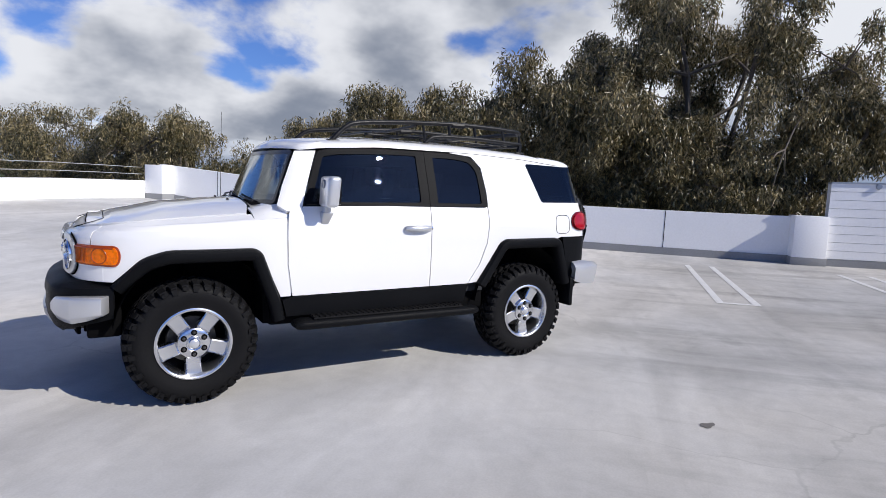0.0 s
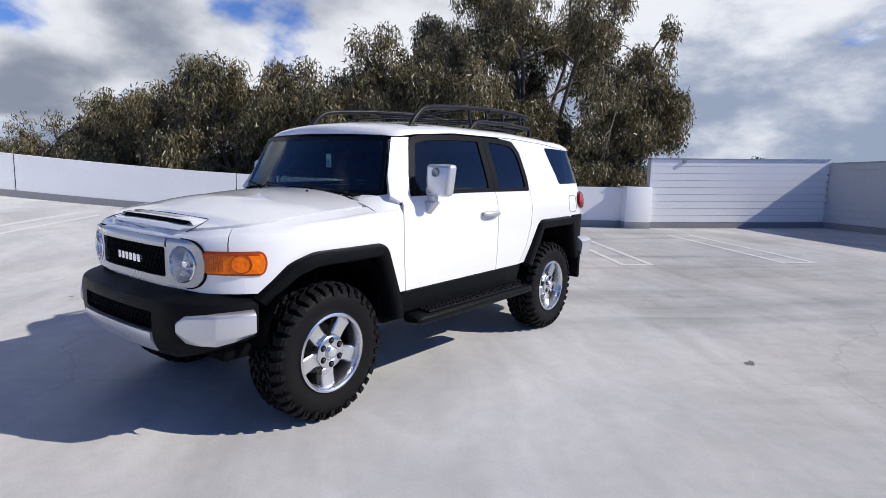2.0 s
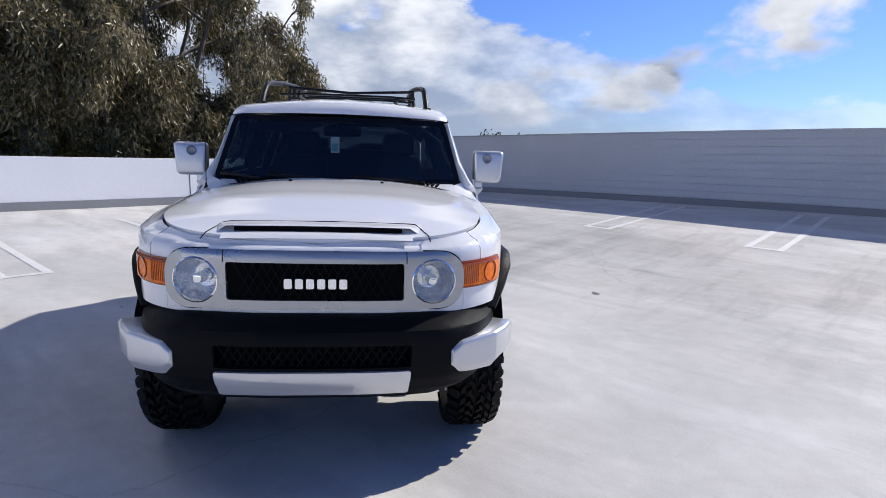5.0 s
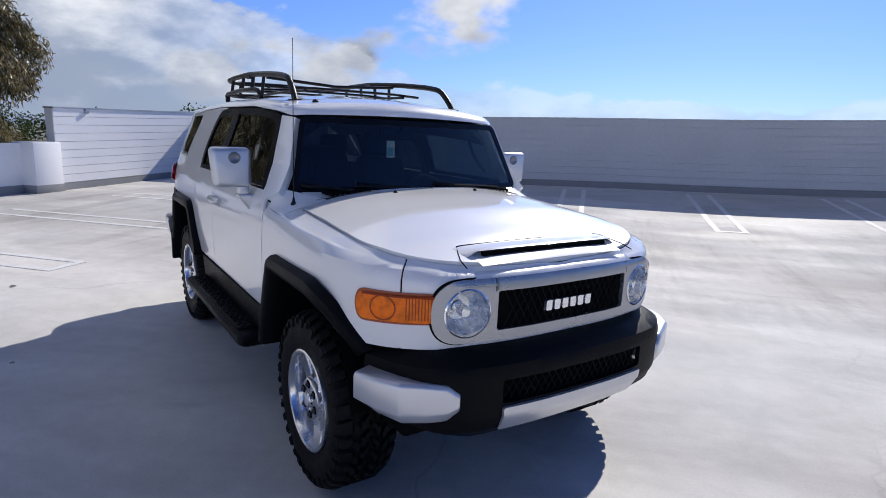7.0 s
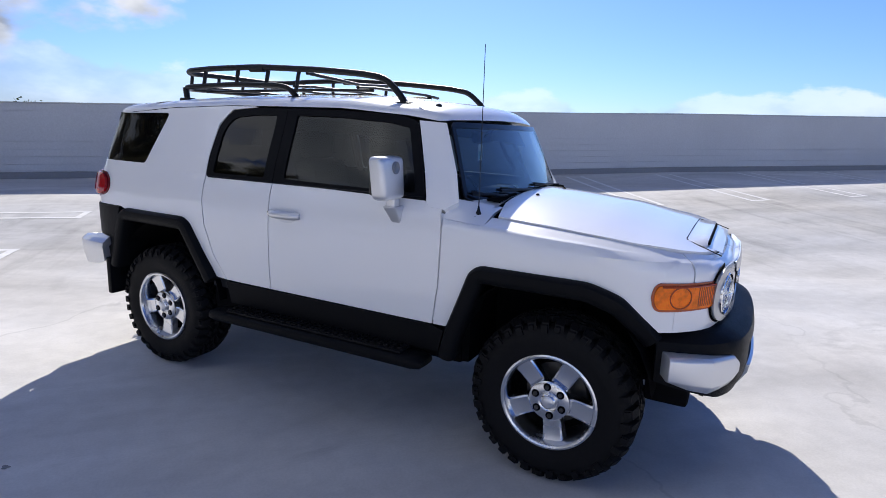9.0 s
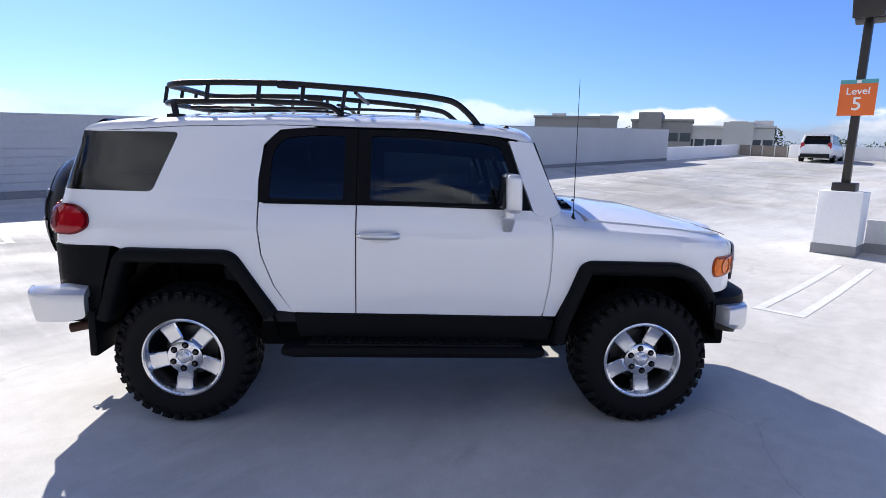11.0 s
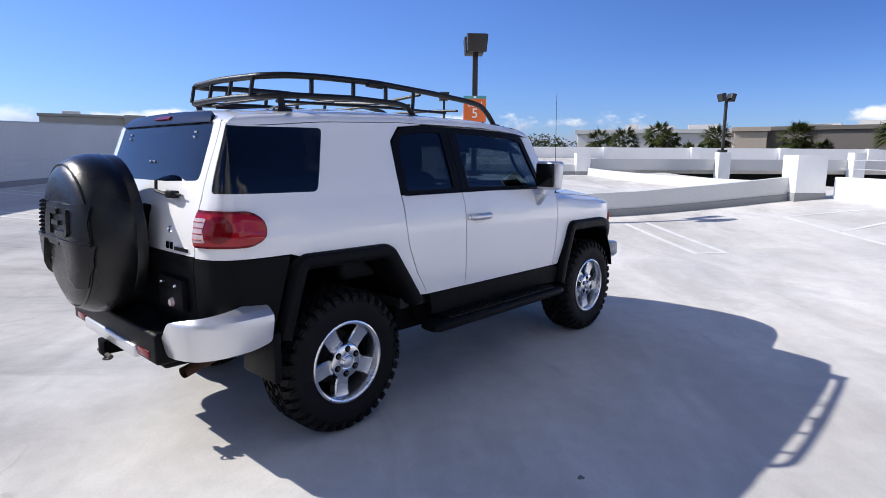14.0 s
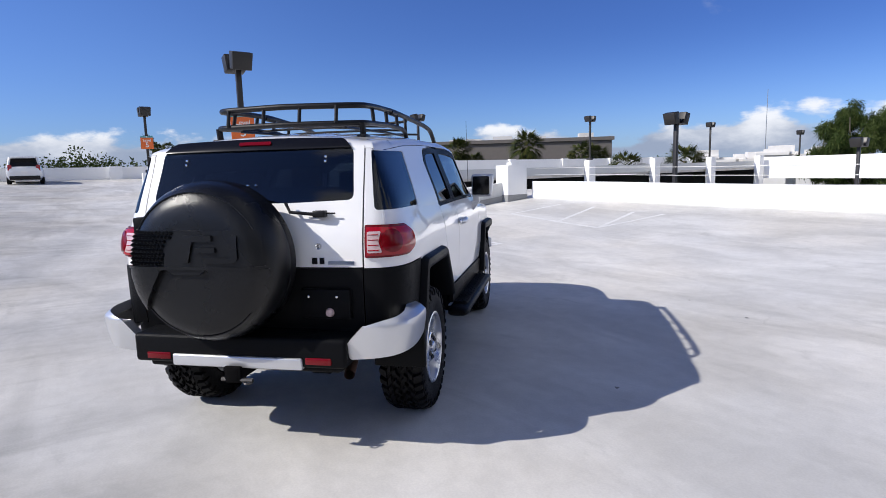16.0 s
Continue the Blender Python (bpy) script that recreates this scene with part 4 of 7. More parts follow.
    part("plate_panel", box_bm(x0 - 0.03, x0 + 0.01, -0.60, -0.32, 0.755, 0.915, 0.008), BLACK, lo, "bare black plate panel")
    for y in (-0.37, -0.53):
        b = lathe_bm([(0.0, 0.012), (0.007, 0.01), (0.009, 0.0)], 8, "x")
        for v in b.verts:
            v.co.x = -v.co.x
        bmesh.ops.translate(b, vec=(x0 - 0.03, y, 0.878), verts=b.verts)
        part("plate_bolt", b, CHROME, lo)
    b = lathe_bm([(0.0, 0.014), (0.018, 0.014), (0.024, 0.006), (0.026, -0.01)], 18, "x")
    for v in b.verts:
        v.co.x = -v.co.x
    bmesh.ops.translate(b, vec=(x0 - 0.03, -0.484, 0.790), verts=b.verts)
    part("plate_sensor", b, CLEAR_LENS, lo, "round pale sensor")

    def corner(side):
        # black lower corner and red lamp
        tu = BODY.lo + 0.671
        trim = [(-1.70, 1.02), (tu, 1.02), (tu, 0.70), (-1.80, 0.62), (-1.76, 0.80)]
        part("rear_corner_trim", patch(trim, [], lambda u, z: shell(u, z, side, 0.007), 0.03, 0.05), BLACK, car, "black rear corner cladding")
        lamp = round_poly([(tu + 0.010, 1.080), (-1.89, 1.080), (-1.815, 1.12), (-1.815, 1.20), (-1.88, 1.248), (tu + 0.010, 1.254)], [0.012, 0.05, 0.05, 0.05, 0.06, 0.012], 5)
        t = part("tail_lamp", patch(lamp, [], lambda u, z: shell(u, z, side, 0.012), 0.03, 0.03), RED_DEEP, car, "red wrap-around tail lamp")
        mid = inset_poly(lamp, 0.012)
        part("lens", patch(mid, [], lambda u, z: shell(u, z, side, 0.022 + 0.006 * math.sin(max(0, min(1, (z - 1.080) / 0.17)) * math.pi)), 0.014, 0.025), RED, t, "bright red lens")
        clear = round_poly([(tu + 0.026, 1.108), (tu + 0.098, 1.108), (tu + 0.082, 1.167), (tu + 0.098, 1.220), (tu + 0.026, 1.220)], 0.008, 2)
        part("reverse_lens", patch(clear, [], lambda u, z: shell(u, z, side, 0.031), 0.008, 0.02), CLEAR_LENS, t, "clear ribbed reversing lens")
        for k in range(4):
            z = 1.122 + 0.027 * k
            part("lens_rib", tube_bm([shell(u, z, side, 0.032) for u in np.linspace(tu + 0.03, tu + 0.083, 4)], 0.0025, 5), RED, t)
        ring = [(tu + 0.155 + 0.062 * math.cos(a), 1.168 + 0.062 * math.sin(a)) for a in np.linspace(0, 2 * math.pi, 25)[:-1]]
        part("lens_bulge", patch(ring, [], lambda u, z: shell(u, z, side, 0.030 + 0.006 * (1 - ((u - tu - 0.155) ** 2 + (z - 1.168) ** 2) / 0.0039)), 0.008, 0.02), RED_DEEP, t)

    both(corner)
    # rear bumper: dark step in the middle, silver corners
    step = box_bm(-2.262, -1.96, -0.618, 0.618, 0.526, 0.684, 0.02, 3)
    bump = part("rear_bumper", step, BLACK, car, "black rear step bumper")
    part("lower_apron", box_bm(-2.21, -1.96, -0.57, 0.57, 0.485, 0.55, 0.02, 3), BLACK, bump)
    part("silver_strip", box_bm(-2.275, -2.22, -0.378, 0.378, 0.516, 0.580, 0.010, 3), SILVER, bump, "silver lower strip")
    for y in (0.466, -0.466):
        part("reflector", box_bm(-2.268, -2.23, y - 0.072, y + 0.072, 0.546, 0.584, 0.006), RED_DEEP, bump, "red reflector")
    R = Plan([(-2.247, 0), (-2.247, 0.45), (-2.244, 0.63), (-2.228, 0.77), (-2.172, 0.878), (-2.06, 0.937), (-1.89, 0.950), (-1.6, 0.945), (0, 0.94), (1.5, 0.9), (2.0, 0.5), (2.0, 0)])

    def cap(side):
        u1 = R.lo + 0.615
        pts = round_poly([(-1.83, 0.80), (-1.84, 0.625), (-1.93, 0.60), (u1 + 0.005, 0.565), (u1, 0.655), (u1 + 0.09, 0.752), (u1 + 0.20, 0.775), (-1.95, 0.806)], [0.015, 0.02, 0.03, 0.02, 0.012, 0.03, 0.03, 0.02], 5)

        def fn(u, z):
            x, y, nx, ny = R.at(u)
            k = (z - 0.56) / 0.25
            d = 0.035 * (1 - k) ** 2 + (0.10 * ((k - 0.72) / 0.28) ** 2 if k > 0.72 else 0)
            return Vector((x - nx * d, side * (y - ny * d), z))

        part("bumper_cap", patch(pts, [], fn, 0.05, 0.025), SILVER, bump, "silver bumper corner")

    both(cap)
    # tow hitch and its ball-mount ring
    hitch = part("tow_hitch", join_bm(box_bm(-2.315, -2.0, -0.035, 0.035, 0.455, 0.525, 0.008), box_bm(-2.312, -2.285, -0.048, 0.048, 0.445, 0.535, 0.008)), UNDER, car, "black square tow hitch receiver")
    part("hitch_bar", tube_bm([(-2.30, -0.11, 0.462), (-2.30, 0.07, 0.462)], 0.012, 8), STEEL, hitch)
    loop = [(-2.30 - 0.03 * math.sin(a), -0.085 + 0.022 * math.cos(a), 0.452) for a in np.linspace(0, math.pi, 8)]
    part("chain_loop", tube_bm(loop, 0.005, 6), STEEL, hitch)
    # exhaust
    pipe = bend([(-1.45, -0.50, 0.50), (-1.85, -0.52, 0.50), (-2.13, -0.58, 0.452)], 0.1)
    part("exhaust", tube_bm(pipe, 0.029, 14, caps=False), RUST, car, "rusty exhaust tail pipe")
    # spare wheel in its hard cover
    cz, cy = 1.088, 0.094
    prof = [(0.0, 0.30), (0.20, 0.30), (0.28, 0.294), (0.325, 0.276), (0.362, 0.246), (0.386, 0.20), (0.398, 0.15), (0.400, 0.09), (0.392, 0.07), (0.396, 0.06), (0.396, 0.02), (0.35, 0.0), (0.0, 0.0)]
    bm = lathe_bm([(r * 1.055, -h) for r, h in prof], 72, "x")
    bmesh.ops.translate(bm, vec=(-2.13, cy, cz), verts=bm.verts)
    sp = part("spare_wheel_cover", bm, COVER, car, "black hard spare wheel cover", angle=28)
    
    def cover_x(y, z):
        r = math.hypot(y - cy, z - cz) / 1.055
        return -2.13 - float(np.interp(r, [0, 0.20, 0.28, 0.325, 0.362, 0.386, 0.398], [0.30, 0.30, 0.294, 0.276, 0.246, 0.20, 0.15]))

    def on_cover(off):
        return lambda y, z: Vector((cover_x(y + cy, z) - off, y + cy, z))

    def plate(name, pts, off, depth=0.012, step=0.04, label=""):
        bm = patch(pts, [], on_cover(off), depth, step)
        return part(name, bm, COVER, sp, label)

    band = cz + 0.004
    plate("raised_band", round_poly([(0.375, band), (0.365, band + 0.178), (-0.10, band + 0.178), (-0.10, band)], 0.01), 0.004)
    plate("raised_panel", round_poly([(0.145, band), (0.125, band + 0.09), (0.055, band + 0.178), (-0.355, band + 0.178), (-0.385, band)], 0.012), 0.024, 0.03, label="plain raised block on the spare cover")
    # studs on the band
    studs = []
    for i in range(16):
        for j in range(8):
            y, z = 0.368 - 0.0215 * i - 0.0107 * (j % 2), band + 0.012 + 0.022 * j
            Y, Z = y + cy, z
            if y < 0.150 - max(0, j - 4) * 0.022 or math.hypot(y, z - cz) > 0.392:
                continue
            s = bmesh.new()
            bmesh.ops.create_cone(s, cap_ends=True, segments=4, radius1=0.0125, radius2=0.004, depth=0.02)
            bmesh.ops.transform(s, matrix=Matrix.Translation((cover_x(Y, Z) - 0.012, Y, Z)) @ Matrix.Rotation(radians(-90), 4, "Y"), verts=s.verts)
            studs.append(s)
    tagged(part("stud_pattern", join_bm(*studs), COVER, sp, smooth=False), "small raised diamond studs", kind="stuff")
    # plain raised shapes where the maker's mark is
    for pts in ([(0.045, 0.02), (0.02, 0.155), (-0.135, 0.155), (-0.135, 0.125), (-0.03, 0.125), (0.0, 0.02)], [(-0.04, 0.095), (-0.04, 0.070), (-0.15, 0.070), (-0.15, 0.095)], [(-0.08, 0.045), (-0.08, 0.02), (-0.245, 0.02), (-0.265, 0.04), (-0.265, 0.155), (-0.235, 0.155), (-0.235, 0.045)]):
        plate("logo_shape", round_poly([(y, band + z) for y, z in pts], 0.004, 2), 0.036, 0.014, 0.03)
    # the lower field falls back between two raised cheeks, under a ledge with a grip
    plate("ledge", round_poly([(0.385, band - 0.016), (0.385, band), (-0.385, band), (-0.385, band - 0.016)], 0.004, 2), 0.030, 0.035)
    plate("cheek", round_poly([(0.165, band - 0.016), (0.395, band - 0.016), (0.372, band - 0.12), (0.305, band - 0.235), (0.295, band - 0.235)], 0.006, 2), 0.026, 0.03)
    plate("cheek", round_poly([(-0.115, band - 0.016), (-0.235, band - 0.235), (-0.305, band - 0.235), (-0.372, band - 0.12), (-0.395, band - 0.016)], 0.006, 2), 0.026, 0.03)
    plate("grip", round_poly([(0.13, band - 0.016), (0.10, band - 0.040), (-0.05, band - 0.040), (-0.08, band - 0.016)], 0.006), 0.020, 0.022)
    rim = [(cover_x(cy + 0.368 * math.cos(a), cz + 0.368 * math.sin(a)) - 0.002, cy + 0.368 * math.cos(a), cz + 0.368 * math.sin(a)) for a in np.linspace(0, 2 * math.pi, 61)[:-1]]
    part("cover_rim", tube_bm(rim, 0.006, 6, closed=True), COVER, sp)
    part("spare_carrier", box_bm(-2.14, -2.04, -0.15, 0.20, 1.0, 1.25, 0.02), UNDER, car, "black spare wheel carrier")
    for z in (1.22, 0.92):
        part("door_hinge", box_bm(-2.12, -2.03, 0.60, 0.67, z, z + 0.09, 0.01), BLACK, car, "black rear door hinge")


def arch_band(line, side, inner_y=0.70):
    """A proud band along an arch: outline, crown, lip and a return into the wheel house."""
    pts = bend([Vector((x, 0, z)) for x, z in line], 0.045, 4)
    mid = Vector((sum(p.x for p in pts) / len(pts), 0, 0.42))
    prof = [(0.0, 0.0), (0.004, 0.030), (0.016, 0.046), (0.046, 0.052), (0.070, 0.046), (0.082, 0.030), (0.082, -0.02)]
    bm = bmesh.new()
    rows = []
    for i, p in enumerate(pts):
        d = (pts[min(i + 1, len(pts) - 1)] - pts[max(i - 1, 0)]).normalized()
        n = Vector((d.z, 0, -d.x))
        if n.dot(mid - p) < 0:
            n = -n
        rows.append([bm.verts.new(Vector((p.x, 0, p.z)) + n * a + Vector((0, side * (0.880 + b - 1.3 * max(0, p.x - 1.5) ** 2), 0))) for a, b in prof] + [bm.verts.new(Vector((p.x, side * inner_y, p.z)) + n * 0.068)])
    for a, b in zip(rows, rows[1:]):
        for k in range(len(prof)):
            bm.faces.new((a[k], b[k], b[k + 1], a[k + 1]))
    for r in (rows[0], rows[-1]):
        bm.faces.new(r)
    bmesh.ops.recalc_face_normals(bm, faces=bm.faces)
    return bm


def build_arches(car):
    def make(side):
        part("front_flare", arch_band(FRONT_ARCH, side), BLACK, car, "black front arch flare", angle=40)
        part("rear_flare", arch_band(REAR_ARCH, side), BLACK, car, "black rear arch flare", angle=40)
        # wheel houses
        for c in (1.30, -1.30):
            bm = bmesh.new()
            rows = []
            for a in np.linspace(0.15, math.pi - 0.15, 15):
                x, z = c + 0.50 * math.cos(a), 0.42 + 0.54 * math.sin(a)
                rows.append([bm.verts.new((x, side * y, z)) for y in (0.86, 0.45)])
            for a, b in zip(rows, rows[1:]):
                bm.faces.new((a[0], b[0], b[1], a[1]))
            bm.faces.new([r[1] for r in rows])
            bmesh.ops.recalc_face_normals(bm, faces=bm.faces)
            part("wheel_house", bm, UNDER, car)
        part("mud_flap", box_bm(-1.835, -1.79, side * 0.775 - 0.155, side * 0.775 + 0.155, 0.40, 0.66, 0.012), BLACK, car, "black rubber mud flap")
        # running board: flattened tube with ribbed tread pads
        bm = bmesh.new()
        secs = []
        for x, k in ((-0.765, 0.45), (-0.75, 0.8), (-0.70, 1.0), (0.66, 1.0), (0.71, 0.8), (0.725, 0.45)):
            sec = []
            for a in np.linspace(0, 2 * math.pi, 21)[:-1]:
                c, s = math.cos(a), math.sin(a)
                sec.append(bm.verts.new((x, side * (0.925 + 0.080 * math.copysign(abs(c) ** 0.6, c) * (0.55 + 0.45 * k)), 0.456 + 0.036 * k * math.copysign(abs(s) ** 0.7, s))))
            secs.append(sec)
        for a, b in zip(secs, secs[1:]):
            for k in range(20):
                bm.faces.new((a[k], a[(k + 1) % 20], b[(k + 1) % 20], b[k]))
        bm.faces.new(secs[0])
        bm.faces.new(secs[-1])
        bmesh.ops.recalc_face_normals(bm, faces=bm.faces)
        rb = part("running_board", bm, BLACK, car, "black tubular running board")
        part("tread_pad", box_bm(-0.62, 0.60, min(side * 0.870, side * 0.980), max(side * 0.870, side * 0.980), 0.490, 0.503, 0.004), RUBBER, rb, "black ribbed step pad")
        ribs = []
        for i in range(30):
            x = -0.60 + 1.18 * i / 29
            for j in range(3):
                y = side * (0.885 + 0.036 * j)
                ribs.append(box_bm(x - 0.013, x + 0.013, y - 0.012 + 0.008 * (i % 2), y + 0.010 + 0.008 * (i % 2), 0.501, 0.511))
        part("tread_relief", join_bm(*ribs), RUBBER, rb, smooth=False)
        for x in (-0.5, 0.05, 0.5):
            part("step_bracket", tube_bm([(x, side * 0.55, 0.50), (x, side * 0.80, 0.425), (x, side * 0.92, 0.430)], 0.02, 8), UNDER, rb)

    both(make)


def build_rack(car):
    rack = tagged(new("roof_rack"), "black tubular steel roof rack")
    rack.parent = car
    Y = 0.490
    # upper hoop: from the front feet back and round the rear
    half = [(0.345, 0.552, 1.735), (0.29, 0.548, 1.80), (0.20, 0.542, 1.875), (0.05, 0.532, 1.900), (-0.30, 0.510, 1.930), (-0.80, Y, 1.956), (-1.20, Y, 1.952), (-1.44, Y, 1.940), (-1.545, Y - 0.10, 1.933), (-1.56, 0, 1.94)]
    full = half + [(x, -y, z) for x, y, z in reversed(half[:-1])]
    part("upper_rail", tube_bm(bend(full, 0.07, 5), 0.0185, 12), RACK, rack)
    half = [(-0.475, Y + 0.012, 1.775), (-0.53, Y + 0.015, 1.825), (-0.62, Y + 0.015, 1.842), (-1.00, Y + 0.015, 1.848), (-1.46, Y + 0.01, 1.832), (-1.56, Y - 0.10, 1.826), (-1.58, 0, 1.83)]
    full = half + [(x, -y, z) for x, y, z in reversed(half[:-1])]
    part("lower_rail", tube_bm(bend(full, 0.06, 5), 0.017, 12), RACK, rack)
    for side in (1, -1):
        for x in (-0.72, -0.98, -1.28):
            zt = float(np.interp(x, [-1.5, -1.2, -0.8, -0.3], [1.93, 1.945, 1.948, 1.922]))
            part("post", tube_bm([(x, side * (Y + 0.012), 1.842), (x + 0.012, side * Y, zt)], 0.013, 8), RACK, rack)
        part("post", tube_bm([(-0.48, side * (Y + 0.01), 1.80), (-0.46, side * Y, 1.932)], 0.012, 8), RACK, rack)
        # feet
        for x, z, w in ((0.345, 1.722, 0.552), (-0.475, 1.752, Y), (-1.45, 1.735, Y)):
            foot = box_bm(x - 0.06, x + 0.035, side * w - 0.03, side * w + 0.03, z, z + 0.026, 0.008)
            part("rack_foot", foot, RACK, rack)
        part("rear_leg", tube_bm([(-1.46, side * Y, 1.735), (-1.475, side * Y, 1.83)], 0.02, 8), RACK, rack)
        part("rail_sleeve", tube_bm([(-0.86, side * Y, 1.9475), (-0.74, side * Y, 1.9445)], 0.0225, 10), RACK, rack)
        part("side_bar", tube_bm([(-1.42, side * 0.36, 1.81), (-0.55, side * 0.36, 1.825), (0.0, side * 0.36, 1.822)], 0.009, 8), RACK, rack)
    for y in (0.36, 0.12, -0.12, -0.36):
        part("rear_post", tube_bm([(-1.578, y, 1.829), (-1.558, y, 1.929)], 0.012, 8), RACK, rack)
    for x, z in ((-0.02, 1.83), (-0.50, 1.838), (-0.95, 1.84), (-1.38, 1.826)):
        part("cross_bar", tube_bm([(x, -Y, z), (x, -0.3, z + 0.01), (x, 0.3, z + 0.01), (x, Y, z)], 0.015, 10, flat=0.6), RACK, rack)
    part("front_bar", tube_bm([(-0.40, Y, 1.915), (-0.36, 0, 1.885), (-0.40, -Y, 1.915)], 0.011, 8), RACK, rack)


def seat_bm(x, y, z, w=0.50):
    cushion = box_bm(x - 0.24, x + 0.27, y - w / 2, y + w / 2, z, z + 0.16, 0.05, 3)
    back = box_bm(x - 0.30, x - 0.16, y - w / 2 + 0.02, y + w / 2 - 0.02, z + 0.10, z + 0.68, 0.05, 3)
    for v in back.verts:
        v.co.x -= (v.co.z - z - 0.1) * 0.25
        k = max(0, (v.co.z - z - 0.35) / 0.33)
        v.co.y = y + (v.co.y - y) * (1 - 0.22 * k)
    return join_bm(cushion, back)


def headrest_bm(x, y, z):
    h = box_bm(x - 0.05, x + 0.05, y - 0.13, y + 0.13, z, z + 0.18, 0.045, 3)
    return join_bm(h, tube_bm([(x + 0.01, y - 0.05, z - 0.06), (x, y - 0.05, z + 0.03)], 0.007, 6), tube_bm([(x + 0.01, y + 0.05, z - 0.06), (x, y + 0.05, z + 0.03)], 0.007, 6))


def build_cabin(car):
    for y in (0.38, -0.38):
        s = part("front_seat", seat_bm(-0.02, y, 0.72), CABIN, car, "dark grey front seat")
        part("headrest", headrest_bm(-0.42, y, 1.40), CABIN, s)
    s = part("rear_bench", seat_bm(-0.95, 0, 0.76, 1.25), CABIN, car, "dark grey rear bench")
    for y in (0.40, -0.40):
        part("headrest", headrest_bm(-1.34, y, 1.36), CABIN, s)
    # dashboard
    bm = bmesh.new()
    prof = [(0.52, 0.80), (0.46, 0.95), (0.50, 1.12), (0.56, 1.19), (0.66, 1.215), (0.86, 1.21), (0.88, 0.8)]
    rows = [[bm.verts.new((x - 0.04 * (abs(y) / 0.7) ** 2, y, z)) for x, z in prof] for y in np.linspace(-0.72, 0.72, 9)]
    for a, b in zip(rows, rows[1:]):
        for k in range(len(prof) - 1):
            bm.faces.new((a[k], b[k], b[k + 1], a[k + 1]))
    bm.faces.new(rows[0])
    bm.faces.new(rows[-1])
    bmesh.ops.recalc_face_normals(bm, faces=bm.faces)
    part("dashboard", join_bm(bm, box_bm(0.44, 0.62, 0.18, 0.58, 1.15, 1.24, 0.04, 3)), CABIN, car, "black dashboard with instrument hood")
    ring = [Vector((0.0, 0.185 * math.cos(a), 0.185 * math.sin(a))) for a in np.linspace(0, 2 * math.pi, 33)[:-1]]
    turn = Matrix.Translation((0.34, 0.38, 1.12)) @ Matrix.Rotation(radians(-25), 4, "Y")
    wheel = tube_bm(ring, 0.015, 8, closed=True)
    spokes = [tube_bm([(0.02, 0, 0), (0, 0.18 * math.cos(a), 0.18 * math.sin(a))], 0.013, 6) for a in (0.1, math.pi - 0.1, -math.pi / 2)]
    hub = lathe_bm([(0.0, -0.02), (0.05, -0.015), (0.06, 0.02), (0.03, 0.08)], 16, "x")
    w = join_bm(wheel, *spokes, hub)
    bmesh.ops.transform(w, matrix=turn, verts=w.verts)
    part("steering_wheel", w, CABIN, car, "black three-spoke steering wheel")
    # inner mirror with a hanging card
    m = part("inner_mirror", join_bm(box_bm(0.545, 0.58, -0.12, 0.12, 1.535, 1.60, 0.015, 2), tube_bm([(0.58, 0, 1.57), (0.66, 0, 1.64)], 0.01, 6)), UNDER, car, "black inside mirror")
    part("hang_tag", box_bm(0.575, 0.577, -0.075, -0.020, 1.43, 1.53), TAG, m, "pale hanging card with blue print")
    part("tag_print", box_bm(0.5775, 0.5785, -0.070, -0.030, 1.44, 1.49), TAG_BLUE, m)
    # door linings, floor and grab handles close the cabin
    for side in (1, -1):
        bm = bmesh.new()
        rows = [[bm.verts.new(shell(u, z, side, -0.055)) for z in ((0.60, 0.9, 1.18, 1.265) if u > -0.85 else (1.06, 1.1, 1.18, 1.265))] for u in np.linspace(-1.9, 0.72, 14)]
        for a, b in zip(rows, rows[1:]):
            for k in range(3):
                bm.faces.new((a[k], a[k + 1], b[k + 1], b[k]))
        part("door_lining", bm, CABIN, car, "dark door lining")
        for u in (-0.36, -0.92, -1.42):
            part("pillar_lining", tube_bm([shell(u, z, side, -0.06) for z in np.linspace(1.25, 1.66, 6)], 0.03, 8), CABIN, car)
        grab = [shell(0.52 - 0.10 * t, 1.34 + 0.22 * t, side, -0.08 - 0.03 * math.sin(t * math.pi)) for t in np.linspace(0, 1, 8)]
        part("grab_handle", tube_bm(grab, 0.014, 8), CABIN, car)
    part("cabin_floor", join_bm(box_bm(-0.9, 0.80, -0.82, 0.82, 0.58, 0.64), box_bm(-1.95, -0.9, -0.44, 0.44, 0.70, 0.76)), CABIN, car)
    part("load_cover", box_bm(-1.9, -1.4, -0.43, 0.43, 0.74, 1.0, 0.03), CABIN, car)
    part("bulkhead", box_bm(0.86, 0.90, -0.80, 0.80, 0.45, 1.20), UNDER, car)


GALVGREY = material("grey_lamp_recess", (0.22, 0.23, 0.25), 0.3, metal=0.6)
TAG = material("white_card", (0.75, 0.78, 0.76), 0.6)
TAG_BLUE = material("pale_blue_print", (0.25, 0.50, 0.55), 0.6)


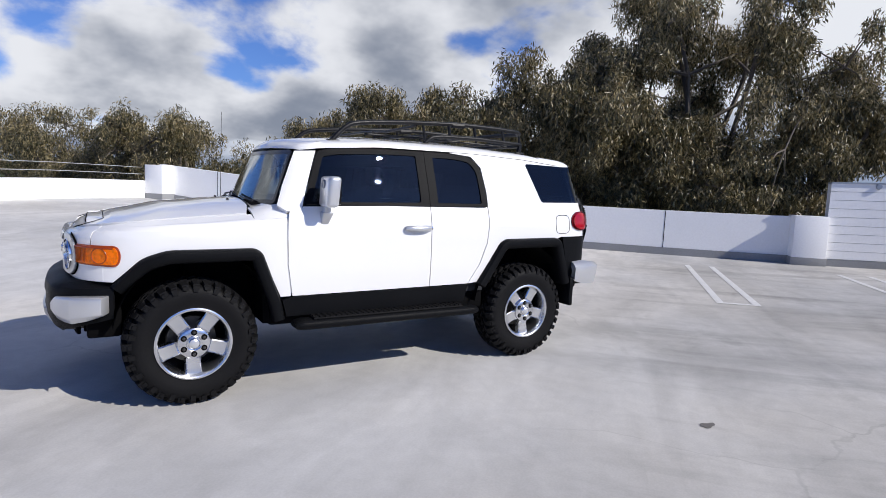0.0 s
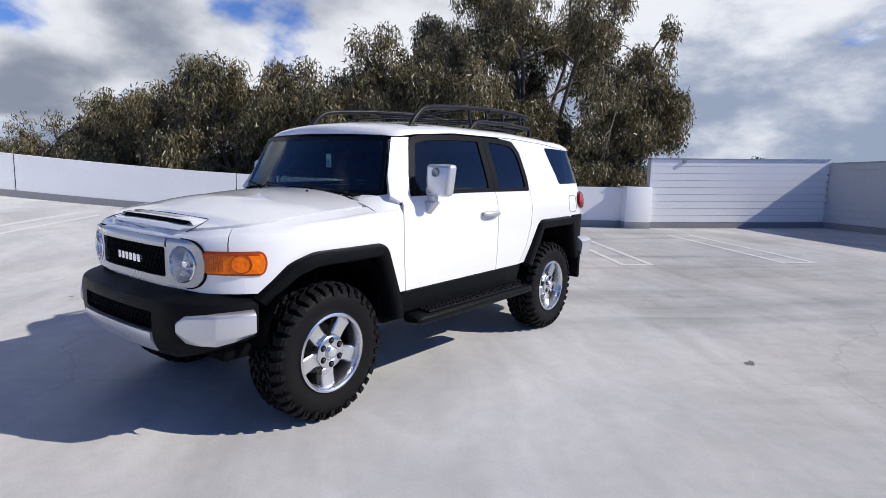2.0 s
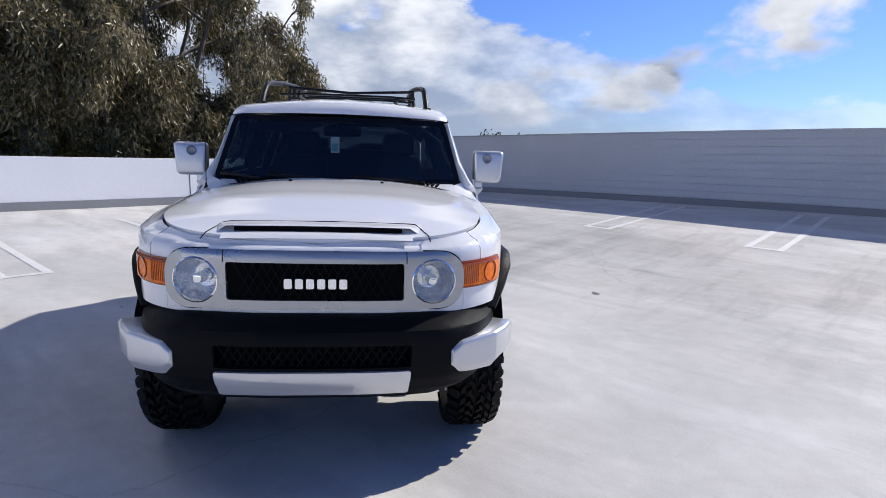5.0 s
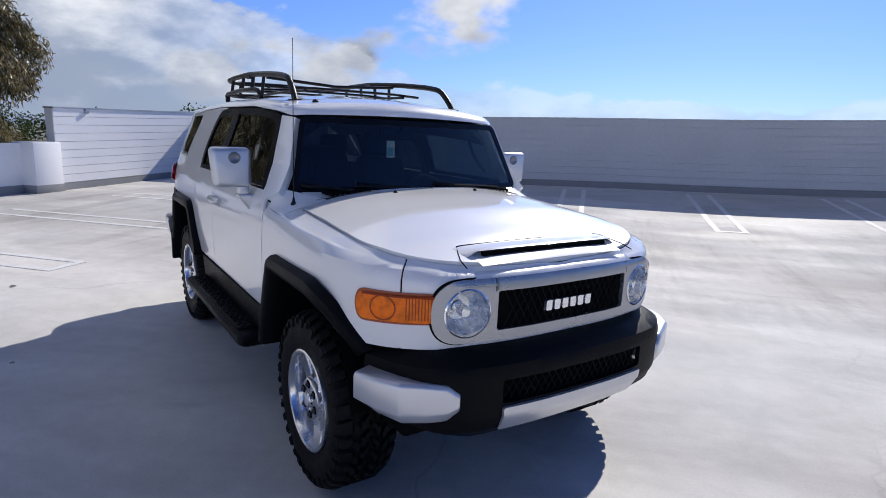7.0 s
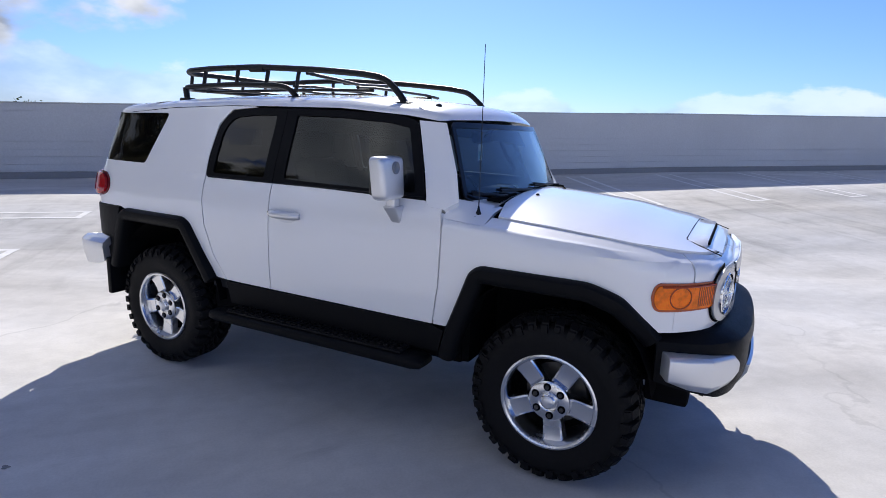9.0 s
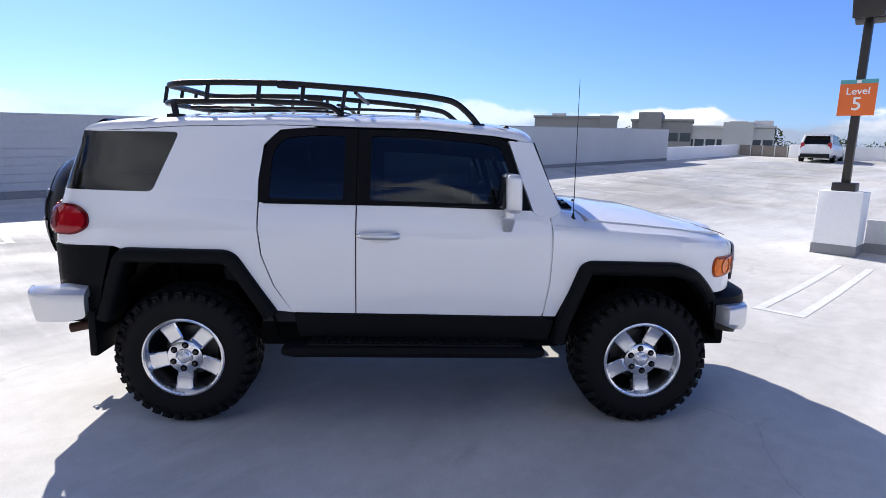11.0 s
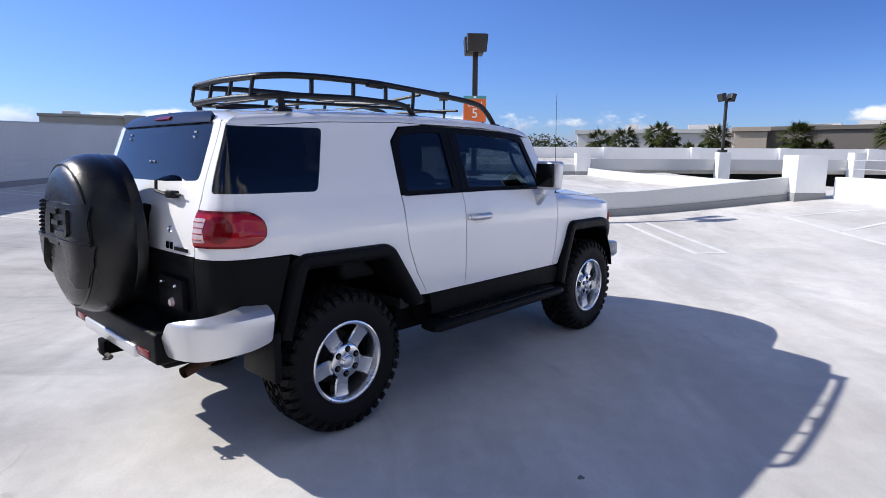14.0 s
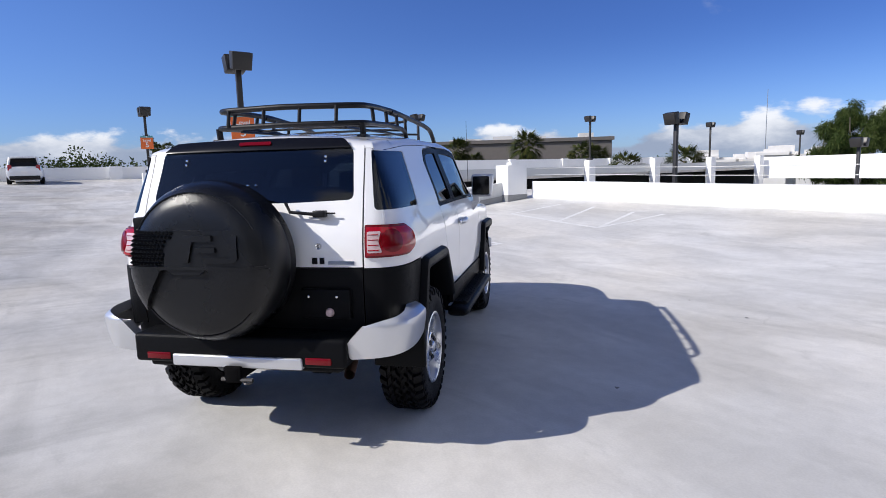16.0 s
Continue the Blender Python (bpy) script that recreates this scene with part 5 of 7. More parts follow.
def build_under(car):
    part("chassis", join_bm(box_bm(-2.0, 1.95, 0.30, 0.42, 0.40, 0.54, 0.01), box_bm(-2.0, 1.95, -0.42, -0.30, 0.40, 0.54, 0.01), box_bm(-0.92, 0.86, -0.80, 0.80, 0.43, 0.585, 0.02), box_bm(0.85, 1.95, -0.42, 0.42, 0.50, 1.0, 0.05), box_bm(-1.95, -0.9, -0.42, 0.42, 0.56, 0.7, 0.05)), UNDER, car, "black chassis rails")
    axle = tube_bm([(-1.345, -0.72, 0.405), (-1.345, 0.72, 0.405)], 0.045, 12)
    ball = lathe_bm([(0.0, -0.13), (0.10, -0.10), (0.14, 0), (0.10, 0.10), (0.0, 0.13)], 16, "y")
    bmesh.ops.translate(ball, vec=(-1.345, 0, 0.405), verts=ball.verts)
    part("rear_axle", join_bm(axle, ball, tube_bm([(-1.345, 0.3, 0.40), (-0.5, 0.0, 0.52)], 0.035, 8)), UNDER, car)
    for s in (1, -1):
        part("front_arm", join_bm(tube_bm([(1.25, s * 0.35, 0.42), (1.345, s * 0.70, 0.36), (1.45, s * 0.35, 0.42)], 0.03, 8), tube_bm([(1.345, s * 0.36, 0.45), (1.345, s * 0.72, 0.405)], 0.03, 8), tube_bm([(1.33, s * 0.5, 0.38), (1.33, s * 0.46, 0.85)], 0.045, 10)), UNDER, car)
        part("rear_damper", join_bm(tube_bm([(-1.45, s * 0.55, 0.40), (-1.52, s * 0.52, 0.85)], 0.03, 8), tube_bm([(-1.40, s * 0.60, 0.42), (-0.75, s * 0.55, 0.52)], 0.022, 8)), UNDER, car)
    part("skid_plate", box_bm(1.5, 2.05, -0.40, 0.40, 0.42, 0.44, 0.008), STEEL, car, "dull metal skid plate")
    part("silencer", box_bm(-1.75, -1.25, -0.62, -0.38, 0.47, 0.60, 0.05, 3), STEEL, car)


def build_wheel():
    """A wheel at the origin, its outer face towards +y."""
    wheel = new("wheel")
    y1 = 0.13
    prof = [(0.225, y1 - 0.03), (0.235, y1 - 0.008), (0.250, y1 - 0.006), (0.28, y1 + 0.004), (0.32, y1 + 0.006), (0.350, y1), (0.366, y1 - 0.014), (0.376, y1 - 0.035), (0.379, 0.05), (0.380, 0.0), (0.379, -0.05), (0.376, -y1 + 0.035), (0.366, -y1 + 0.014), (0.34, -y1), (0.28, -y1), (0.235, -y1 + 0.01), (0.225, -y1 + 0.03)]
    tyre = lathe_bm(prof, 72)
    # tread: two rows of hooked centre blocks and shoulder lugs, with sidewall biters
    vs, fs = [], []

    def block(a, y, da, dy, h, skew=0.0, r0=0.374):
        base = len(vs)
        for r in (r0, r0 + h):
            k = 1.0 if r == r0 else 0.86
            for sa, sy in ((-1, -1), (1, -1), (1, 1), (-1, 1)):
                yy = y + sy * dy * k
                ang = a + (sa * da * k) + skew * sy
                rr = r - max(0, abs(yy) - 0.085) * 0.45
                vs.append((rr * math.cos(ang), yy, rr * math.sin(ang)))
        fs.extend([tuple(base + i for i in f) for f in ((4, 5, 6, 7), (0, 1, 5, 4), (1, 2, 6, 5), (2, 3, 7, 6), (3, 0, 4, 7))])

    n = 36
    for i in range(n):
        a = 2 * math.pi * i / n
        for s in (1, -1):
            o = a + (0.5 * 2 * math.pi / n if s < 0 else 0)
            # a hooked centre block of two limbs, a middle block and a shoulder lug
            block(o, s * 0.019, 0.030, 0.014, 0.031, 0.030 * s)
            block(o + 0.050, s * 0.034, 0.040, 0.011, 0.031, -0.020 * s)
            block(o + 0.085, s * 0.066, 0.052, 0.013, 0.031, -0.035 * s)
            block(o + 0.03, s * 0.106, 0.050 if i % 2 else 0.062, 0.025, 0.032, 0.012 * s)
            # lugs carried down the sidewall
            w, end = (0.052, 0.338) if i % 2 else (0.036, 0.352)
            base = len(vs)
            for r, yy in ((0.392, 0.112), (0.374, 0.137), (end, 0.1405)):
                for sa, inset in ((-1, 0.03), (-0.82, 0), (0.82, 0), (1, 0.03)):
                    ang = o + 0.03 + sa * w
                    vs.append((r * math.cos(ang), s * (yy - inset), r * math.sin(ang)))
            for k in (0, 4):
                fs.extend([(base + k + c, base + k + c + 1, base + k + c + 5, base + k + c + 4) for c in range(3)])
            vs.extend([(x, y - s * 0.03, z) for x, y, z in vs[base + 9:base + 11]])
            fs.append((base + 9, base + 10, base + 13, base + 12))
    mesh = bpy.data.meshes.new("tread")
    mesh.from_pydata(vs, [], fs)
    tread = bmesh.new()
    tread.from_mesh(mesh)
    bpy.data.meshes.remove(mesh)
    bmesh.ops.recalc_face_normals(tread, faces=tread.faces)
    bmesh.ops.recalc_face_normals(tyre, faces=tyre.faces)
    tagged(part("tread", tread, RUBBER, wheel, angle=30), "chunky interlocking rubber tread blocks", kind="stuff")
    part("tyre", tyre, RUBBER, wheel, "chunky black all-terrain tyre", angle=30)
    rim = lathe_bm([(0.228, 0.108), (0.235, 0.122), (0.233, 0.131), (0.224, 0.134), (0.215, 0.130), (0.209, 0.118), (0.205, 0.09), (0.201, 0.03), (0.198, -0.10), (0.226, -0.12)], 64)
    part("rim", rim, ALLOY, wheel, "bright alloy rim")
    disc = lathe_bm([(0.0, -0.01), (0.15, -0.01), (0.155, -0.03), (0.15, -0.04)], 40)
    part("brake_disc", disc, STEEL, wheel)
    back = lathe_bm([(0.05, -0.05), (0.205, -0.05)], 40)
    part("wheel_back", back, UNDER, wheel)
    for k in range(5):
        a0 = -math.pi / 2 + 2 * math.pi * k / 5
        bm = bmesh.new()
        rows = []
        for r, half, y, t in ((0.060, 0.040, 0.100, 0.05), (0.092, 0.043, 0.100, 0.05), (0.105, 0.044, 0.088, 0.045), (0.14, 0.045, 0.086, 0.045), (0.18, 0.047, 0.088, 0.045), (0.205, 0.051, 0.094, 0.045)):
            row = []
            for dx, dy in ((-half - 0.006, -t), (-half, -0.006), (-half + 0.008, 0), (0, -0.002), (half - 0.008, 0), (half, -0.006), (half + 0.006, -t)):
                row.append(bm.verts.new((r * math.cos(a0) - dx * math.sin(a0), y + dy, r * math.sin(a0) + dx * math.cos(a0))))
            rows.append(row)
        for a, b in zip(rows, rows[1:]):
            for i in range(6):
                bm.faces.new((a[i], b[i], b[i + 1], a[i + 1]))
        bm.faces.new(rows[0])
        bm.faces.new(rows[-1])
        bmesh.ops.recalc_face_normals(bm, faces=bm.faces)
        part("spoke", bm, ALLOY, wheel, angle=30)
    hub = lathe_bm([(0.0, 0.128), (0.030, 0.127), (0.036, 0.122), (0.038, 0.110), (0.044, 0.110), (0.050, 0.114), (0.090, 0.113), (0.097, 0.108), (0.099, 0.098), (0.099, 0.06)], 40)
    part("hub", hub, ALLOY, wheel, "alloy hub")
    cap = lathe_bm([(0.0, 0.134), (0.022, 0.132), (0.029, 0.127)], 24)
    part("centre_cap", cap, SILVER, wheel)
    for k in range(6):
        a = 2 * math.pi * (k + 0.5) / 6
        well = lathe_bm([(0.0, 0.1155), (0.0185, 0.1155), (0.020, 0.110)], 16)
        nut = lathe_bm([(0.0, 0.128), (0.006, 0.127), (0.010, 0.122), (0.0115, 0.113)], 6)
        for m in (well, nut):
            bmesh.ops.translate(m, vec=(0.070 * math.cos(a), 0, 0.070 * math.sin(a)), verts=m.verts)
        part("lug_well", well, UNDER, wheel)
        part("lug_nut", nut, STEEL, wheel)
    return wheel


def build_wheels(car):
    w = build_wheel()
    w.parent = car
    tagged(w, "black all-terrain tyre on five-spoke alloy wheel")
    w.matrix_basis = pose(1.345, 0.745, 0.405 - RIDE)
    copy_thing(w, pose(-1.345, 0.745, 0.405 - RIDE, 0, 4, 0))
    copy_thing(w, pose(1.345, -0.745, 0.405 - RIDE, 0, 8, 180))
    copy_thing(w, pose(-1.345, -0.745, 0.405 - RIDE, 0, -6, 180))


build_vehicle()


# ---- the roof deck ----
SKEW = 42.1
COS, SIN = math.cos(radians(SKEW)), math.sin(radians(SKEW))


def G(p, q, z=0.0):
    """Deck coordinates: p and q run along the walls, which stand askew to the vehicle."""
    return Vector((p * COS + q * SIN, p * SIN - q * COS, z))


LEVELS = [(-10, -6.5, 0.03), (-10, -11.6, 0.13), (-10, 0, 0.04), (-10, 4.5, 0.16), (-10, 8, 0.38), (-10, 11, 0.62), (-4, -11.5, 0.29), (2, -11.5, 0.45), (10, -11.5, 0.67), (20, -11.4, 0.94), (29, -11.2, 1.20),
          (-4, -4, 0.02), (-4, 3.9, 0.02), (4, -7.3, 0.12), (-9.4, 11.3, 0.66), (-5.3, 10.9, 0.69), (0.4, 10.3, 0.51), (3, 10.0, 0.53), (6.2, 9.6, 0.56), (9.3, 9.2, 0.57), (4.5, 7.4, 0.22), (9.1, 0.8, 0.0), (9.3, 4.5, 0.10), (25.2, 0, 0.66), (25.3, 7, 0.62), (40.5, -4, 1.45), (40.5, 6, 1.45), (40.5, 19, 1.42), (40.5, 45, 1.30), (0, 0, 0), (3, 3, 0), (-3, 1, 0), (1, -3, 0)]


def fit_levels():
    """Thin-plate weights through the deck's levels."""
    xy, z = np.array([l[:2] for l in LEVELS], float), np.array([l[2] for l in LEVELS], float)
    r = np.linalg.norm(xy[:, None] - xy[None], axis=2)
    n = len(z)
    top = np.hstack([np.where(r > 0, r ** 2 * np.log(r + 1e-12), 0) + 2.0 * np.eye(n), np.ones((n, 1)), xy])
    low = np.hstack([np.vstack([np.ones(n), xy.T]), np.zeros((3, 3))])
    return xy, np.linalg.solve(np.vstack([top, low]), np.append(z, [0, 0, 0]))


LEVEL_XY, LEVEL_W = fit_levels()


def deck_z(p, q):
    """The deck's gentle falls: level round the vehicle, rising towards the walls and far bays."""
    d = (LEVEL_XY[:, 0] - p) ** 2 + (LEVEL_XY[:, 1] - q) ** 2 + 1e-12
    z = float(LEVEL_W[:-3] @ (0.5 * d * np.log(d)) + LEVEL_W[-3] + LEVEL_W[-2] * p + LEVEL_W[-1] * q)
    k = min(1, max(0, (math.hypot(p, q) - 3.0) / 3))
    return z * k * k * (3 - 2 * k)


def deck_material():
    """Sealed pale concrete: trowel streaks, water marks, tyre scuffs and hairline cracks."""
    mat = bpy.data.materials.new("sealed_concrete")
    mat.use_nodes = True
    nt = mat.node_tree
    bsdf = nt.nodes["Principled BSDF"]
    co = node(nt, "ShaderNodeTexCoord")
    rot = node(nt, "ShaderNodeMapping")
    rot.inputs["Rotation"].default_value = (0, 0, radians(-SKEW))
    link(nt, co.outputs["Object"], rot.inputs[0])

    def noise(scale, detail, stretch=(1, 1, 1), rough=0.55, dist=0.0):
        mp = node(nt, "ShaderNodeMapping")
        mp.inputs["Scale"].default_value = stretch
        link(nt, rot.outputs[0], mp.inputs[0])
        n = node(nt, "ShaderNodeTexNoise", Scale=scale, Detail=detail, Roughness=rough, Distortion=dist)
        link(nt, mp.outputs[0], n.inputs["Vector"])
        return n.outputs[0]

    def rng(v, a, b, c, d):
        n = node(nt, "ShaderNodeMapRange")
        n.interpolation_type = "SMOOTHSTEP"
        link(nt, v, n.inputs[0])
        for k, w in enumerate((a, b, c, d)):
            n.inputs[k + 1].default_value = w
        return n.outputs[0]

    def mul(a, b):
        n = node(nt, "ShaderNodeMath", operation="MULTIPLY")
        link(nt, a, n.inputs[0])
        link(nt, b, n.inputs[1])
        return n.outputs[0]

    big = rng(noise(0.16, 5, dist=0.6), 0.30, 0.70, 0.90, 1.08)
    cloud = rng(noise(0.9, 7, (0.45, 1.0, 1), dist=0.8), 0.32, 0.68, 0.85, 1.09)
    streak = rng(noise(1.1, 6, (0.4, 1.3, 1), 0.6, 0.7), 0.42, 0.75, 1.02, 0.90)
    scuff = rng(noise(0.55, 9, (0.7, 1.7, 1), 0.68, 1.4), 0.56, 0.74, 1.0, 0.80)
    grain = rng(noise(70, 3), 0.3, 0.7, 0.965, 1.035)
    mottle = rng(noise(7, 7, dist=0.5), 0.3, 0.7, 0.955, 1.035)
    track = rng(noise(0.9, 6, (0.09, 1.0, 1), 0.6, 0.3), 0.55, 0.68, 1.0, 0.90)
    # the driving lane between the stalls is greyer, with a wandering edge
    axis = node(nt, "ShaderNodeSeparateXYZ")
    link(nt, rot.outputs[0], axis.inputs[0])
    away = node(nt, "ShaderNodeMath", operation="SUBTRACT")
    link(nt, axis.outputs[1], away.inputs[0])
    away.inputs[1].default_value = 5.2
    span = node(nt, "ShaderNodeMath", operation="ABSOLUTE")
    link(nt, away.outputs[0], span.inputs[0])
    edge = node(nt, "ShaderNodeMath", operation="MULTIPLY_ADD")
    link(nt, noise(0.5, 5), edge.inputs[0])
    edge.inputs[1].default_value = 2.5
    link(nt, span.outputs[0], edge.inputs[2])
    lane = rng(edge.outputs[0], 2.6, 5.2, 0.80, 1.0)
    # tyre tracks of cars turning into the stalls run across the lane
    turns = node(nt, "ShaderNodeMixRGB", Color1=(1, 1, 1, 1))
    link(nt, rng(edge.outputs[0], 3.0, 5.6, 1.0, 0.0), turns.inputs[0])
    link(nt, mul(rng(noise(1.25, 6, (1.0, 0.10, 1), 0.6, 0.4), 0.50, 0.66, 1.0, 0.80), rng(noise(3.4, 6, (1.0, 0.2, 1), 0.6, 0.5), 0.50, 0.70, 1.03, 0.88)), turns.inputs[2])
    # hairline cracks
    warp = node(nt, "ShaderNodeTexNoise", Scale=0.9, Detail=6.0)
    link(nt, rot.outputs[0], warp.inputs["Vector"])
    add = node(nt, "ShaderNodeMixRGB", blend_type="ADD", Fac=0.9)
    link(nt, rot.outputs[0], add.inputs[1])
    link(nt, warp.outputs[1], add.inputs[2])
    vor = node(nt, "ShaderNodeTexVoronoi", Scale=0.17)
    vor.feature = "DISTANCE_TO_EDGE"
    link(nt, add.outputs[0], vor.inputs["Vector"])
    crack = rng(vor.outputs["Distance"], 0.0004, 0.0022, 0.86, 1.0)
    keep = rng(noise(0.35, 2), 0.45, 0.60, 0.0, 1.0)
    cm = node(nt, "ShaderNodeMixRGB", Color1=(1, 1, 1, 1))
    link(nt, keep, cm.inputs[0])
    link(nt, crack, cm.inputs[2])
    value = mul(mul(mul(big, cloud), mul(streak, scuff)), mul(mul(grain, mul(mul(mottle, lane), mul(track, turns.outputs[0]))), cm.outputs[0]))
    tone = node(nt, "ShaderNodeMixRGB", Color1=(0.595, 0.592, 0.585, 1), Color2=(0.62, 0.598, 0.56, 1))
    link(nt, rng(noise(0.22, 4), 0.35, 0.65, 0, 1), tone.inputs[0])
    out = node(nt, "ShaderNodeMixRGB", blend_type="MULTIPLY", Fac=1.0)
    link(nt, tone.outputs[0], out.inputs[1])
    link(nt, value, out.inputs[2])
    link(nt, out.outputs[0], bsdf.inputs["Base Color"])
    link(nt, rng(noise(0.8, 6, (0.4, 1.2, 1)), 0.3, 0.7, 0.62, 0.85), bsdf.inputs["Roughness"])
    bsdf.inputs["Specular IOR Level"].default_value = 0.2
    b = node(nt, "ShaderNodeBump", Strength=0.12, Distance=0.004)
    link(nt, noise(45, 4), b.inputs["Height"])
    link(nt, b.outputs[0], bsdf.inputs["Normal"])
    return mat


CONCRETE = deck_material()
WALL = material("white_wall_paint", (0.91, 0.91, 0.90), 0.7, spread=0.05, grain=25, stain=0.7, bump=0.12, bump_scale=70)
CURB = material("grey_curb_paint", (0.27, 0.275, 0.28), 0.75, spread=0.12, grain=30, stain=1.2, bump=0.15, bump_scale=70)
# the white wall paint again, darkened in colour for walls that lie in shade
SHADE_WALL = material("shaded_wall_paint", (0.60, 0.61, 0.61), 0.75, spread=0.10, grain=25, stain=0.6, bump=0.12, bump_scale=70)
LINE = material("worn_white_marking", (0.70, 0.70, 0.69), 0.7, spread=0.16, grain=55, stain=6)
POLE = material("dark_bronze_paint", (0.022, 0.020, 0.019), 0.45, spread=0.12)
GALV = material("galvanised_steel", (0.45, 0.46, 0.47), 0.4, metal=0.8, spread=0.12)
CABLE = material("steel_cable", (0.62, 0.62, 0.60), 0.35, metal=0.5, spread=0.1)
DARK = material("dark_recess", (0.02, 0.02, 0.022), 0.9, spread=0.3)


def build_deck():
    bm = bmesh.new()
    ps, qs = np.linspace(-10.4, 41.0, 92), np.linspace(-11.8, 11.3, 46)
    rows = [[bm.verts.new(G(p, q, deck_z(p, q))) for q in qs] for p in ps]
    for a, b in zip(rows, rows[1:]):
        for k in range(len(qs) - 1):
            bm.faces.new((a[k], a[k + 1], b[k + 1], b[k]))
    for f in bm.faces:
        f.normal_update()
        if f.normal.z < 0:
            f.normal_flip()
    tagged(finish(bm, "floor", CONCRETE, angle=80), "pale grey sealed concrete parking deck", "floor", kind="structure")


def run_bm(p0, q0, p1, q1, z0, z1, thick, follow=True, base=None):
    """An upright strip along the deck, following its falls; it grows to the left of its run."""
    bm = bmesh.new()
    n = max(1, int(math.hypot(p1 - p0, q1 - q0) / 1.5))
    d = Vector((p1 - p0, q1 - q0)).normalized()
    nr = Vector((-d.y, d.x)) * thick
    rows = []
    for i in range(n + 1):
        t = i / n
        p, q = p0 + (p1 - p0) * t, q0 + (q1 - q0) * t
        z = deck_z(p, q) if base is None else base
        rows.append([bm.verts.new(G(p, q, z + z0)), bm.verts.new(G(p, q, z + z1)), bm.verts.new(G(p + nr.x, q + nr.y, z + z1)), bm.verts.new(G(p + nr.x, q + nr.y, z + z0))])
    for a, b in zip(rows, rows[1:]):
        for k in range(4):
            bm.faces.new((a[k], b[k], b[(k + 1) % 4], a[(k + 1) % 4]))
    bm.faces.new(rows[0])
    bm.faces.new(rows[-1])
    bmesh.ops.recalc_face_normals(bm, faces=bm.faces)
    return bm


def wall(name, p0, q0, p1, q1, height, thick=0.2, mat=None, curb=0.17, label="white painted concrete parapet wall", low=-0.4):
    """A wall with a grey curb at its foot, 12 mm proud, on the side away from its thickness."""
    w = tagged(finish(run_bm(p0, q0, p1, q1, low, height, thick), name, mat or WALL, smooth=False), label, "wall", kind="structure")
    if curb:
        d = Vector((p1 - p0, q1 - q0)).normalized()
        off = Vector((d.y, -d.x)) * (0.035 if thick > 0 else -0.001)
        part("baseboard", run_bm(p0 + off.x, q0 + off.y, p1 + off.x, q1 + off.y, -0.05, curb, 0.034), CURB, w, "grey painted curb", smooth=False)
    return w


def block(name, p, q, wp, wq, height, label, mat=None, curb=0.17, low=-0.4):
    z = deck_z(p, q)
    c = G(p, q, z)
    bm = box_bm(-wp / 2, wp / 2, -wq / 2, wq / 2, low, height, 0.012, 2)
    ob = tagged(finish(bm, name, mat or WALL), label, "pillar", kind="structure")
    ob.matrix_world = pose(c.x, c.y, c.z, 0, 0, SKEW)
    if curb:
        part("baseboard", box_bm(-wp / 2 - 0.012, wp / 2 + 0.012, -wq / 2 - 0.012, wq / 2 + 0.012, -0.05, curb, 0.006), CURB, ob, "grey painted curb")
    return ob


